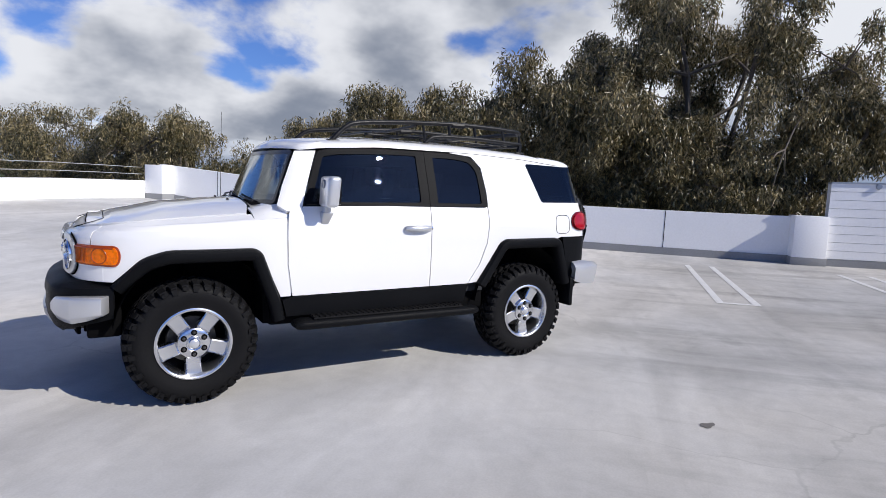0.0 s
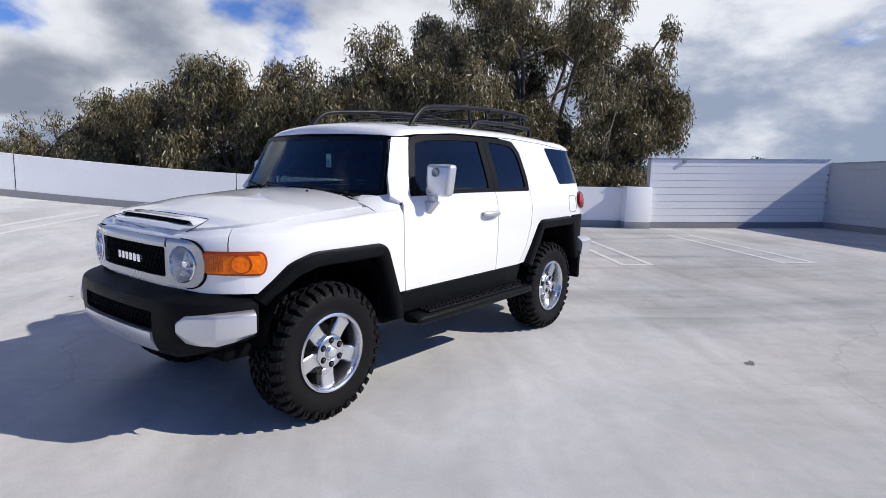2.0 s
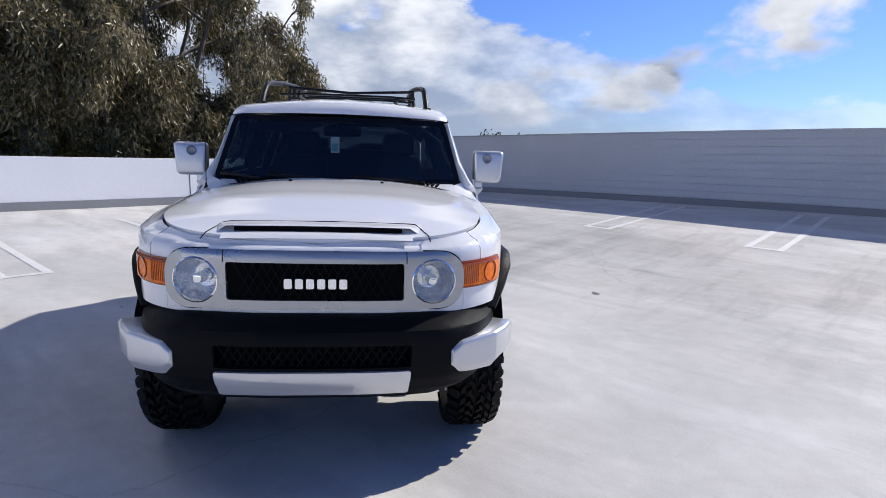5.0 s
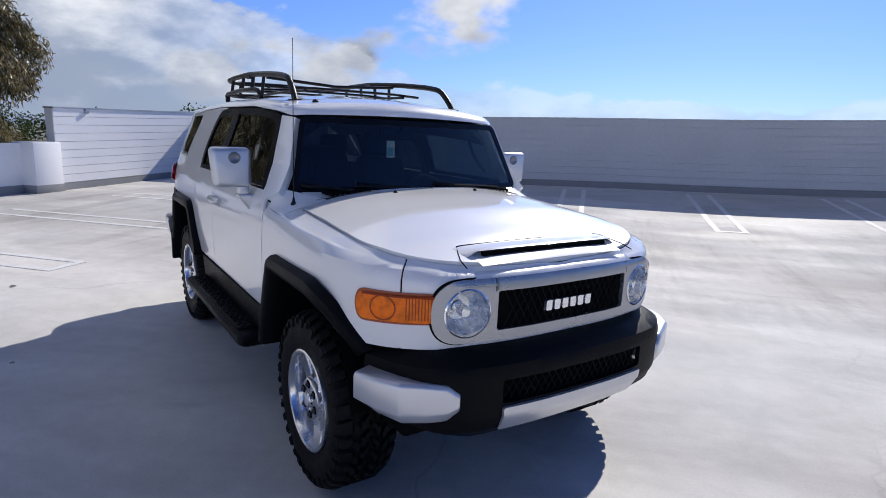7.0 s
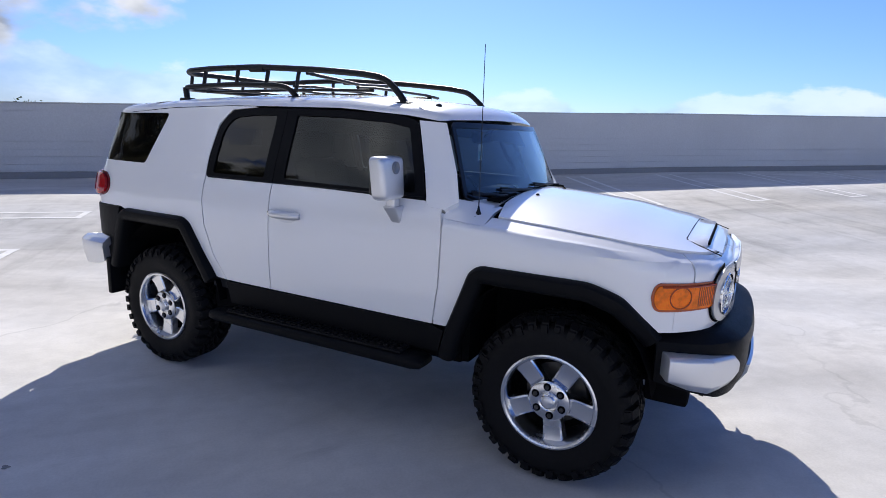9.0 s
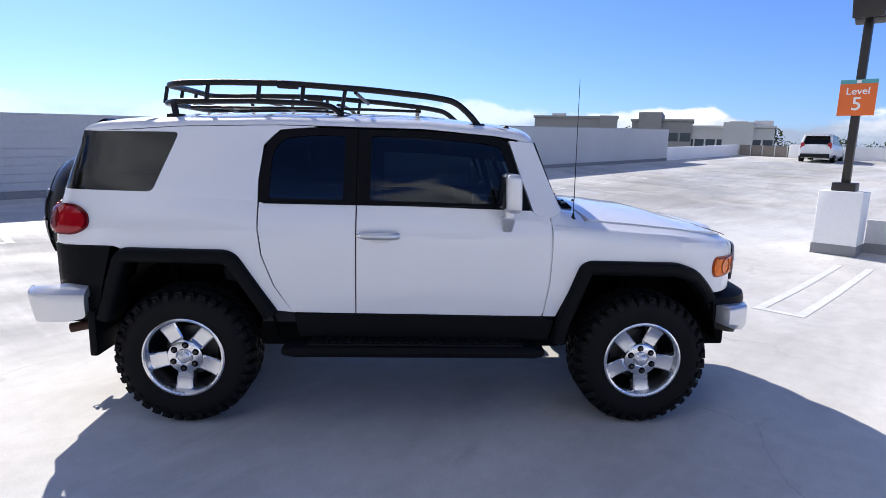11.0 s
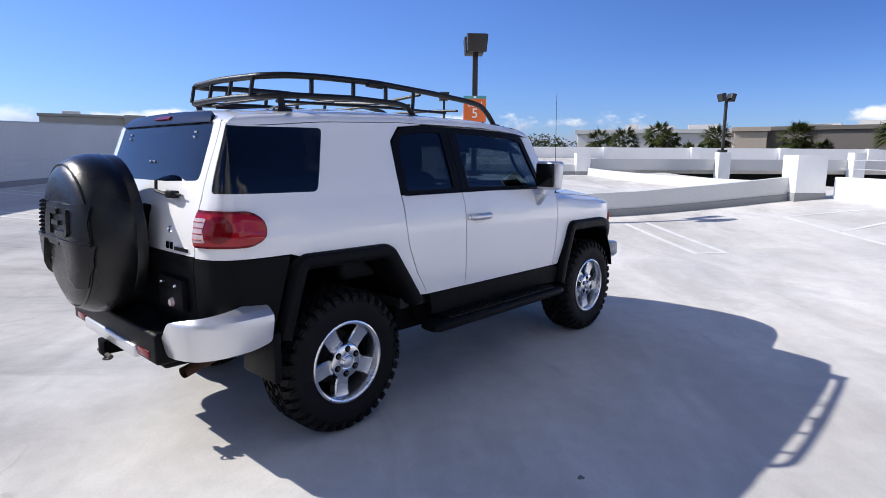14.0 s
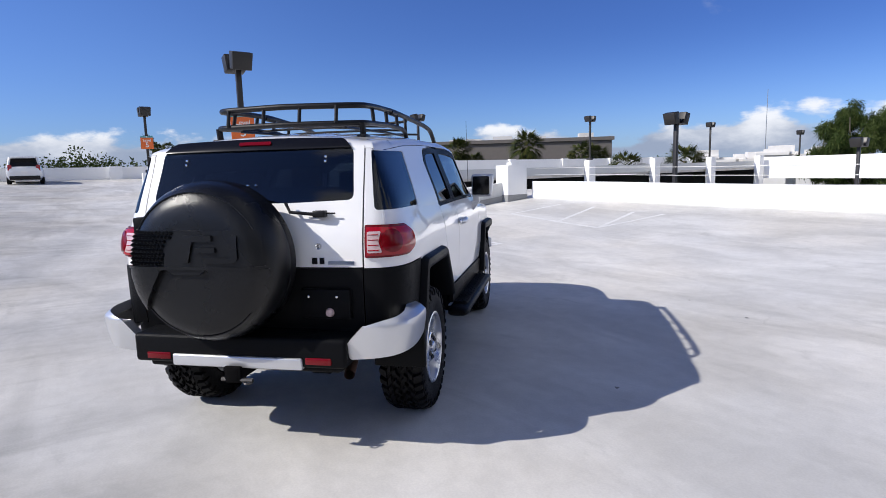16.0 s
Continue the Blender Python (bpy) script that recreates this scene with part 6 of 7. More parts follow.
def build_walls():
    # parapet with its end blocks
    wall("wall_parapet", -10.0, -5.95, -10.0, 11.3, 1.04)
    block("wall_block", -9.93, -6.24, 0.56, 0.66, 1.07, "white end block of the parapet wall")
    block("wall_block", -9.93, 1.80, 0.56, 0.62, 1.05, "white pilaster block of the parapet wall")
    for q in (9.2, 2.9, -3.3):
        z = deck_z(-10, q)
        bm = box_bm(-0.006, 0.004, -0.008, 0.008, 0.17, 1.04)
        j = part("expansion_joint", bm, DARK, None)
        c = G(-10.0, q, z)
        j.matrix_world = pose(c.x, c.y, c.z, 0, 0, SKEW)
        tagged(j, "dark vertical joint in the parapet", "joint", kind="structure")
    block("wall_corner_block", -9.75, 11.08, 0.50, 0.64, 1.02, "white corner block of the parapet wall")
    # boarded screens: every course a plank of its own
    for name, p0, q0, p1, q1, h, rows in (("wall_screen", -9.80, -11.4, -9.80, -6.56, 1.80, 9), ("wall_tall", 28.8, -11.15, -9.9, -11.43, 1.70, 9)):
        # groove backing and the tall wall's planks carry shade in their darker colour
        back = wall(name, p0, q0, p1, q1, h - 0.02, 0.2, SHADE_WALL, 0.15, "white boarded screen wall with thin horizontal grooves")
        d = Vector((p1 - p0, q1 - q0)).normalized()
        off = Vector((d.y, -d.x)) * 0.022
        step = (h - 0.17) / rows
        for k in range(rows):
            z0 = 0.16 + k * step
            part("plank", run_bm(p0 + off.x, q0 + off.y, p1 + off.x, q1 + off.y, z0 + 0.005, z0 + step - 0.004, 0.021), WALL if name == "wall_screen" else SHADE_WALL, back, smooth=False)
        part("coping", run_bm(p0 + off.x * 2, q0 + off.y * 2, p1 + off.x * 2, q1 + off.y * 2, h - 0.02, h + 0.015, 0.28), GALV, back, "thin metal coping", smooth=False)
    # conduit with a small fitting on the tall wall
    c = G(-7.18, -11.44, deck_z(-7.18, -11.4))
    pipe = tube_bm([(0, 0, 0.17), (0, 0, 1.74)], 0.016, 8)
    fit_ = tagged(finish(join_bm(pipe, box_bm(-0.05, 0.03, -0.03, 0.03, 1.72, 1.81, 0.008), box_bm(0.02, 0.07, -0.025, 0.025, 1.65, 1.72, 0.006)), "conduit", GALV), "thin grey conduit with a small fitting", "conduit")
    fit_.location = c
    for k in range(5):
        cl = part("clip", box_bm(-0.03, 0.03, -0.03, 0.03, 0.62 + 0.19 * k, 0.66 + 0.19 * k, 0.006), GALV, None)
        cl.location = G(-9.74, -11.37, deck_z(-9.9, -11.5))
        tagged(cl, "small grey corner bracket on the screen wall", "bracket", group="brackets")
    lamp = lathe_bm([(0.0, 0.03), (0.05, 0.025), (0.06, 0.0), (0.06, -0.02)], 16, "x")
    o = tagged(finish(lamp, "wall_fitting", GALV), "small round grey fitting on the screen wall", "fitting")
    c = G(-9.755, -7.42, 1.78)
    o.matrix_world = pose(c.x, c.y, c.z, 0, 0, SKEW)
    # low sunlit wall on the side of the lower ramp, with cables above
    wall("wall_low", -9.5, 11.4, 9.2, 9.4, 0.51, 0.2, curb=0.0)
    for h in (0.70, 0.90):
        n = 12
        pts = [G(-9.5 + 18.7 * i / n, 11.52 - 2.0 * i / n, deck_z(-9.5 + 18.7 * i / n, 11.4 - 2.0 * i / n) + h) for i in range(n + 1)]
        tagged(finish(tube_bm(pts, 0.009, 6), "barrier_cable", CABLE), "taut steel barrier cable above the low wall", "cable", group="barrier cables")
    block("wall_end_block", 9.62, 8.92, 0.62, 0.72, 1.06, "white end block where two walls meet")
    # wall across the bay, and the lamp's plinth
    wall("wall_cross", 9.42, 1.2, 9.6, 8.6, 0.57, -0.2, SHADE_WALL)
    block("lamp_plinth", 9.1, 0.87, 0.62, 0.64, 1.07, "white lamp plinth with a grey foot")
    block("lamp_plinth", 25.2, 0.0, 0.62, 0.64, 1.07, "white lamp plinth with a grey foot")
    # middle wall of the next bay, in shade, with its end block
    wall("wall_middle", 25.3, 0.35, 25.3, 6.8, 0.52, -0.2, SHADE_WALL)
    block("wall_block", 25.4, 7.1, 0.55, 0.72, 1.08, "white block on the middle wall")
    wall("wall_low", 25.1, 7.5, 10.0, 9.35, 0.34, 0.2, SHADE_WALL, curb=0.0)
    # far parapet
    wall("wall_far", 40.5, -8.2, 40.5, 60.0, 0.82, -0.25, WALL, curb=0.0)
    for k in range(11):
        block("wall_block", 40.45, -7.7 + 6.7 * k, 0.4, 0.75, 0.86, "white block on the far parapet", curb=0.0)
    # mesh fence between the tall wall and the far parapet
    fence = tagged(finish(run_bm(40.6, -11.35, 40.6, -8.3, -0.1, 0.72, -0.06), "mesh_fence", FENCE, smooth=False), "tan mesh fence panels at the deck's edge", "fence", kind="structure")
    for i in range(5):
        q = -11.3 + i * 0.75
        b = box_bm(-0.025, 0.025, -0.025, 0.025, 0, 0.76)
        po = part("fence_post", b, GALV, fence)
        po.location = G(40.53, q, deck_z(40.5, q))
    wall("wall_end", 40.6, -11.4, 28.8, -11.2, 0.72, 0.2, WALL, curb=0.0)


FENCE = material("tan_mesh", (0.24, 0.21, 0.18), 0.8, spread=0.25, grain=30, stain=3)


def stripe_bm(p0, q0, p1, q1, w=0.10):
    """A painted line lying 4 mm over the deck."""
    bm = bmesh.new()
    d = Vector((p1 - p0, q1 - q0))
    n = max(1, int(d.length / 0.7))
    d.normalize()
    s = Vector((-d.y, d.x)) * w / 2
    rows = []
    for i in range(n + 1):
        t = i / n
        p, q = p0 + (p1 - p0) * t, q0 + (q1 - q0) * t
        rows.append([bm.verts.new(G(p + s.x * k, q + s.y * k, deck_z(p + s.x * k, q + s.y * k) + 0.004)) for k in (1, -1)])
    for a, b in zip(rows, rows[1:]):
        bm.faces.new((a[0], a[1], b[1], b[0]))
    for f in bm.faces:
        f.normal_update()
        if f.normal.z < 0:
            f.normal_flip()
    return bm


def hairpin(a0, a1, c, gap, along="p"):
    """A stall mark: two parallel lines joined at their outer end."""
    bits = []
    for k in (-gap / 2, gap / 2):
        bits.append(stripe_bm(a0, c + k, a1, c + k) if along == "p" else stripe_bm(c + k, a0, c + k, a1))
    bits.append(stripe_bm(a1, c - gap / 2 - 0.05, a1, c + gap / 2 + 0.05) if along == "p" else stripe_bm(c - gap / 2 - 0.05, a1, c + gap / 2 + 0.05, a1))
    tagged(finish(join_bm(*bits), "stall_marking", LINE, smooth=False), "worn white double-line stall marking on the deck", "marking", "stall markings", "structure")


def build_markings():
    for q, g in ((-6.62, 0.50), (-3.90, 0.46), (-1.30, 0.42), (1.24, 0.42), (3.92, 0.42), (6.6, 0.44)):
        hairpin(-8.2, -4.0, q, g)
    for k in range(8):
        hairpin(-10.9, -7.15, -1.6 + 2.83 * k, 0.46, "q")
    hairpin(7.85, 4.0, 1.36, 0.40)
    hairpin(8.2, 4.45, 4.45, 0.46)
    for a in ((4.2, 7.11, 7.48, 7.28), (7.48, 7.28, 7.3, 8.84), (5.59, 7.26, 6.11, 8.93), (4.2, 7.11, 4.72, 8.82), (4.2, 7.11, 3.89, 8.85)):
        tagged(finish(stripe_bm(*a), "line_marking", LINE, smooth=False), "thin white line marking on the deck", "marking", "line markings", "structure")
    # oil spot and small dark stains
    for x, y, r, e in ((-1.504, 2.572, 0.062, 0.55), (-3.09, -2.17, 0.05, 0.5), (-0.89, -2.08, 0.02, 0.8), (1.9, -3.12, 0.016, 0.8), (1.16, -3.51, 0.03, 0.5)):
        bm = bmesh.new()
        vs = []
        for k in range(20):
            a = 2 * math.pi * k / 20
            rr = r * (1 + 0.18 * math.sin(3 * a + x) + 0.1 * math.sin(5 * a + y))
            vs.append(bm.verts.new((x + rr * math.cos(a), y + rr * e * math.sin(a), 0)))
        bm.faces.new(vs)
        for v in bm.verts:
            p, q = v.co.x * COS + v.co.y * SIN, v.co.x * SIN - v.co.y * COS
            v.co.z = deck_z(p, q) + 0.003
        tagged(finish(bm, "oil_stain", STAIN, smooth=False), "small dark oil stain on the deck", "stain", "oil stains", "structure")


STAIN = material("oil_stain", (0.16, 0.15, 0.14), 0.5, spread=0.3, grain=120)


def flood_head(dx):
    bm = box_bm(-0.12, 0.12, -0.23, 0.23, -0.19, 0.19, 0.02, 2)
    for v in bm.verts:
        v.co.y *= 1.0 if v.co.z > 0 else 0.92
    bmesh.ops.rotate(bm, cent=(0, 0, 0), matrix=Matrix.Rotation(radians(14 if dx > 0 else -14), 3, "Y"), verts=bm.verts)
    bmesh.ops.translate(bm, vec=(dx, 0.0, 0), verts=bm.verts)
    return bm


ORANGE = material("orange_sign_face", (0.80, 0.16, 0.03), 0.45, spread=0.04)
TEAL = material("teal_sign_band", (0.10, 0.36, 0.38), 0.45, spread=0.04)
SIGN_WHITE = material("white_sign_letters", (0.88, 0.86, 0.83), 0.5, spread=0.02)


def letters(text, size, parent, at, mat):
    """Raised sign lettering as a mesh."""
    cur = bpy.data.curves.new("lettering", "FONT")
    cur.body, cur.size, cur.extrude, cur.align_x, cur.align_y = text, size, 0.002, "CENTER", "CENTER"
    cur.offset = 0.0015 * size / 0.15
    tmp = new("lettering_curve", cur)
    mesh = bpy.data.meshes.new_from_object(tmp)
    bpy.data.objects.remove(tmp)
    bpy.data.curves.remove(cur)
    mesh.materials.clear()
    mesh.materials.append(mat)
    ob = new("lettering", mesh)
    ob.parent = parent
    ob.matrix_basis = Matrix.Translation(at) @ Matrix.Rotation(radians(90), 4, "X") 
    return ob


def lamp_post(loc, height, sign=None, heads=2, turn=0, width=0.11):
    post = tagged(new("lamp_post"), "dark bronze twin floodlight post on a plinth", "lamp post", "lamp posts")
    part("pole", box_bm(-width / 2, width / 2, -width / 2, width / 2, 0, height, 0.008), POLE, post)
    part("base_cover", box_bm(-0.17, 0.17, -0.17, 0.17, 0, 0.14, 0.015), POLE, post)
    spin = Matrix.Rotation(radians(96 if sign else 0), 4, "Z")
    arm = box_bm(-0.30, 0.30, -0.035, 0.035, height - 0.10, height - 0.03, 0.006)
    bmesh.ops.transform(arm, matrix=spin, verts=arm.verts)
    part("arm", arm, POLE, post)
    for k in range(heads):
        h = flood_head(0.0 if heads == 1 else (-0.25 if k == 0 else 0.25))
        bmesh.ops.translate(h, vec=(0, 0.0, height + 0.07), verts=h.verts)
        bmesh.ops.transform(h, matrix=spin, verts=h.verts)
        part("lamp_head", h, POLE, post, "dark boxed floodlight")
    if sign:
        z = sign
        s = part("sign", box_bm(-0.26, 0.26, -width / 2 - 0.022, -width / 2 - 0.008, z - 0.29, z + 0.29, 0.003), ORANGE, post, "orange level sign with a teal band")
        part("sign_band", box_bm(-0.26, 0.26, -width / 2 - 0.026, -width / 2 - 0.021, z + 0.225, z + 0.29), TEAL, s)
        part("sign_mark", box_bm(-0.03, 0.03, -width / 2 - 0.029, -width / 2 - 0.025, z + 0.235, z + 0.28), SIGN_WHITE, s)
        letters("Level", 0.16, s, (0, -width / 2 - 0.025, z + 0.10), SIGN_WHITE)
        letters("5", 0.30, s, (0, -width / 2 - 0.025, z - 0.11), SIGN_WHITE)
    post.matrix_world = pose(*loc, 0, 0, turn)
    return post


def build_lamps():
    c = G(9.08, 0.87, deck_z(9.1, 0.87) + 1.07)
    lamp_post(c, 2.90, 1.54, 2, SKEW - 90, 0.12)
    c = G(25.2, 0.0, deck_z(25.2, 0.0) + 1.07)
    lamp_post(c, 2.68, 1.36, 2, SKEW - 90, 0.11)
    # one on every second column of the ramp, two more on the deck below
    for p, q, z, h in ((25.3, 14.15, 1.78, 2.64), (25.3, 27.75, 1.86, 2.74), (25.3, 41.1, 1.72, 2.66), (25.3, 54.4, 1.2, 2.66), (8.0, 14.5, -1.2, 4.1), (7.7, 26.0, -1.6, 3.7)):
        lamp_post(G(p, q, z), h, None, 2, SKEW - 90 + (8 if p > 9 else 0), 0.12)


def build_lower_decks():
    """The neighbouring ramp beyond the low wall, a storey half down, with its shaded edge walls."""
    bm = bmesh.new()
    rows = [[bm.verts.new(G(p, q, -1.2 - 0.4 * (q > 20))) for q in (9.9, 26, 60)] for p in (-10.5, 9.9, 25.2)]
    for a, b in zip(rows, rows[1:]):
        for k in range(2):
            bm.faces.new((a[k], a[k + 1], b[k + 1], b[k]))
    for f in bm.faces:
        f.normal_update()
        if f.normal.z < 0:
            f.normal_flip()
    tagged(finish(bm, "floor_lower", CONCRETE, smooth=False), "pale concrete of the lower ramp", "floor", kind="structure")
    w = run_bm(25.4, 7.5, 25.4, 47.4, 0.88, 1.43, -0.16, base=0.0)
    tagged(finish(w, "wall_ramp", SHADE_WALL, smooth=False), "grey shaded edge wall of the ramp deck", "wall", kind="structure")
    s = run_bm(25.6, 7.5, 25.6, 60.0, 0.70, 0.90, -15.0, base=0.0)
    tagged(finish(s, "floor_ramp", CONCRETE, smooth=False), "concrete ramp deck", "floor", kind="structure")
    for k in range(6):
        b = box_bm(-0.25, 0.25, -0.30, 0.30, -1.7, 1.78 + 0.02 * k, 0.01)
        o = tagged(finish(b, "ramp_column", WALL), "white column on the ramp's edge", "column", "ramp columns", "structure")
        c = G(25.2, 14.15 + 6.75 * k, 0)
        o.matrix_world = pose(c.x, c.y, 0, 0, 0, SKEW)
    # added sheet, coloured near black in place of the shade under the ramp
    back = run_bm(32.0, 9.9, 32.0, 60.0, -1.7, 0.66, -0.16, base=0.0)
    tagged(finish(back, "ramp_shade_sheet", DARK, smooth=False), "near-black sheet standing for the shade below the ramp", "wall", kind="structure")
    # sunlit end wall
    w = run_bm(26.0, 49.0, -10.5, 49.6, -0.1, 1.75, 0.3, base=0.0)
    tagged(finish(w, "wall_ramp_end", WALL, smooth=False), "white sunlit wall at the ramp's end", "wall", kind="structure")


build_deck()
build_walls()
build_markings()
build_lamps()
build_lower_decks()


# ---- loose things on the deck ----
BAG = material("black_nylon", (0.012, 0.012, 0.014), 0.7, spread=0.3, grain=40, bump=0.5, bump_scale=30)


def build_bag():
    bm = bmesh.new()
    bmesh.ops.create_icosphere(bm, subdivisions=4, radius=1)
    for v in bm.verts:
        n = v.co.copy()
        k = 1 + 0.12 * noise.noise(n * 1.8) + 0.05 * noise.noise(n * 5)
        v.co = Vector((n.x * 0.27 * k, n.y * 0.19 * k, max(-0.55, n.z) * 0.17 * k * (1.15 if n.x > 0 else 0.95)))
        v.co.z += 0.094
    strap = tube_bm([(-0.22, -0.05, 0.03), (-0.32, -0.10, 0.012), (-0.42, -0.06, 0.012), (-0.36, 0.02, 0.012)], 0.012, 6, flat=0.5)
    strap2 = tube_bm([(0.22, -0.08, 0.03), (0.30, -0.12, 0.012), (0.40, -0.10, 0.012)], 0.012, 6, flat=0.5)
    bag = tagged(new("backpack"), "slumped black backpack lying on the deck", "bag")
    part("body", bm, BAG, bag)
    part("strap", strap, BAG, bag)
    part("strap", strap2, BAG, bag)
    p, q = -7.72, 1.22
    c = G(p, q, deck_z(p, q) + 0.004)
    bag.matrix_world = pose(c.x, c.y, c.z, 0, 0, 118)


# ---- a parked hatchback far down the deck ----
def build_hatchback():
    car = tagged(new("parked_hatchback"), "white hatchback parked at the far parapet", "car")
    bm = bmesh.new()
    # sections along the length: x, half width, sill, belt
    secs = [(-2.18, 0.70, 0.34, 0.86), (-2.10, 0.83, 0.28, 0.98), (-1.7, 0.88, 0.24, 1.02), (-0.6, 0.90, 0.22, 0.98), (0.6, 0.90, 0.22, 0.96), (1.4, 0.88, 0.22, 0.90), (1.95, 0.80, 0.25, 0.78), (2.2, 0.60, 0.32, 0.62)]
    rows = []
    for x, w, a, b in secs:
        rows.append([bm.verts.new((x, y * w, a + (b - a) * t)) for y, t in ((-0.85, 0), (-1, 0.25), (-1, 0.75), (-0.9, 1), (-0.4, 1.03), (0.4, 1.03), (0.9, 1), (1, 0.75), (1, 0.25), (0.85, 0))])
    for a, b in zip(rows, rows[1:]):
        for k in range(10):
            bm.faces.new((a[k], b[k], b[(k + 1) % 10], a[(k + 1) % 10]))
    bm.faces.new(rows[0])
    bm.faces.new(rows[-1])
    bmesh.ops.recalc_face_normals(bm, faces=bm.faces)
    part("body", bm, PAINT, car, angle=45)
    bm = bmesh.new()
    rows = []
    for x, w, z in ((-2.02, 0.76, 1.00), (-1.75, 0.62, 1.47), (-1.4, 0.61, 1.53), (-0.3, 0.62, 1.55), (0.35, 0.60, 1.50), (1.25, 0.74, 0.97)):
        rows.append([bm.verts.new((x, -w, z)), bm.verts.new((x, w, z)), bm.verts.new((x, w * 1.0 + 0.12 * (z > 1.1), 0.97)), bm.verts.new((x, -w - 0.12 * (z > 1.1), 0.97))])
    for a, b in zip(rows, rows[1:]):
        for k in range(4):
            bm.faces.new((a[k], b[k], b[(k + 1) % 4], a[(k + 1) % 4]))
    bmesh.ops.remove_doubles(bm, verts=bm.verts, dist=1e-4)
    bmesh.ops.recalc_face_normals(bm, faces=bm.faces)
    part("cabin", bm, GLOSSBLACK, car, "dark glazed cabin")
    part("roof", box_bm(-1.95, 0.1, -0.60, 0.60, 1.535, 1.575, 0.018), PAINT, car)
    part("rear_spoiler", box_bm(-2.02, -1.75, -0.58, 0.58, 1.47, 1.52, 0.015), PAINT, car)
    part("rear_bumper", box_bm(-2.24, -2.05, -0.72, 0.72, 0.26, 0.48, 0.04), GLOSSBLACK, car, "black lower bumper")
    part("tailgate", box_bm(-2.19, -2.10, -0.56, 0.56, 0.55, 0.95, 0.03), PAINT, car)
    part("plate", box_bm(-2.205, -2.185, -0.15, 0.15, 0.66, 0.74, 0.004), SIGN_WHITE, car, "blank pale plate")
    for y in (0.66, -0.66):
        part("tail_lamp", box_bm(-2.16, -2.02, y - 0.10, y + 0.10, 0.72, 1.10, 0.03), RED, car, "red tail lamp")
        part("pillar", tube_bm([(-2.0, y * 1.12, 1.0), (-1.74, y * 0.96, 1.5)], 0.06, 8), PAINT, car)
        part("door_mirror", box_bm(0.55, 0.70, y * 1.42 - 0.08, y * 1.42 + 0.08, 0.98, 1.10, 0.03), PAINT, car)
        for x in (1.32, -1.32):
            t = lathe_bm([(0.0, 0.10), (0.20, 0.10), (0.21, 0.11), (0.30, 0.11), (0.315, 0.08), (0.315, -0.08), (0.29, -0.10), (0.0, -0.10)], 28)
            bmesh.ops.translate(t, vec=(x, y * 1.18, 0.315), verts=t.verts)
            part("wheel", t, RUBBER, car, "dark tyre")
    c = G(37.9, -5.75)
    car.matrix_world = pose(c.x, c.y, deck_z(36.5, -5.75), 0, 0, SKEW + 3)


# ---- trees ----
BARK = material("pale_grey_bark", (0.13, 0.11, 0.09), 0.85, spread=0.3, grain=6, stain=2, bump=0.5, bump_scale=20)


def leaf_material(name, a, b, gloss=0.6):
    mat = bpy.data.materials.new(name)
    mat.use_nodes = True
    nt = mat.node_tree
    bsdf = nt.nodes["Principled BSDF"]
    geo = node(nt, "ShaderNodeNewGeometry")
    co = node(nt, "ShaderNodeTexCoord")
    n = node(nt, "ShaderNodeTexNoise", Scale=0.55, Detail=3.0)
    link(nt, co.outputs["Object"], n.inputs["Vector"])
    mix = node(nt, "ShaderNodeMixRGB", Color1=(*a, 1), Color2=(*b, 1))
    r = node(nt, "ShaderNodeMath", operation="POWER")
    link(nt, geo.outputs["Random Per Island"], r.inputs[0])
    r.inputs[1].default_value = 1.7
    s = node(nt, "ShaderNodeMath", operation="MULTIPLY_ADD")
    s.use_clamp = True
    link(nt, n.outputs[0], s.inputs[0])
    s.inputs[1].default_value = 0.9
    lift = node(nt, "ShaderNodeMath", operation="SUBTRACT")
    link(nt, r.outputs[0], lift.inputs[0])
    lift.inputs[1].default_value = 0.42
    link(nt, lift.outputs[0], s.inputs[2])
    link(nt, s.outputs[0], mix.inputs[0])
    link(nt, mix.outputs[0], bsdf.inputs["Base Color"])
    out = nt.nodes["Material Output"]
    thin = node(nt, "ShaderNodeBsdfTranslucent")
    link(nt, mix.outputs[0], thin.inputs[0])
    both_ways = node(nt, "ShaderNodeMixShader", Fac=0.24)
    link(nt, bsdf.outputs[0], both_ways.inputs[1])
    link(nt, thin.outputs[0], both_ways.inputs[2])
    link(nt, both_ways.outputs[0], out.inputs[0])
    bsdf.inputs["Roughness"].default_value = gloss
    bsdf.inputs["Specular IOR Level"].default_value = 0.6 if gloss < 0.5 else 0.15
    return mat


LEAF = leaf_material("olive_gum_leaves", (0.034, 0.036, 0.012), (0.43, 0.35, 0.185), 0.34)
LEAF_GREEN = leaf_material("green_leaves", (0.03, 0.055, 0.012), (0.085, 0.11, 0.03))
PALM_LEAF = leaf_material("palm_fronds", (0.03, 0.05, 0.012), (0.11, 0.11, 0.035))


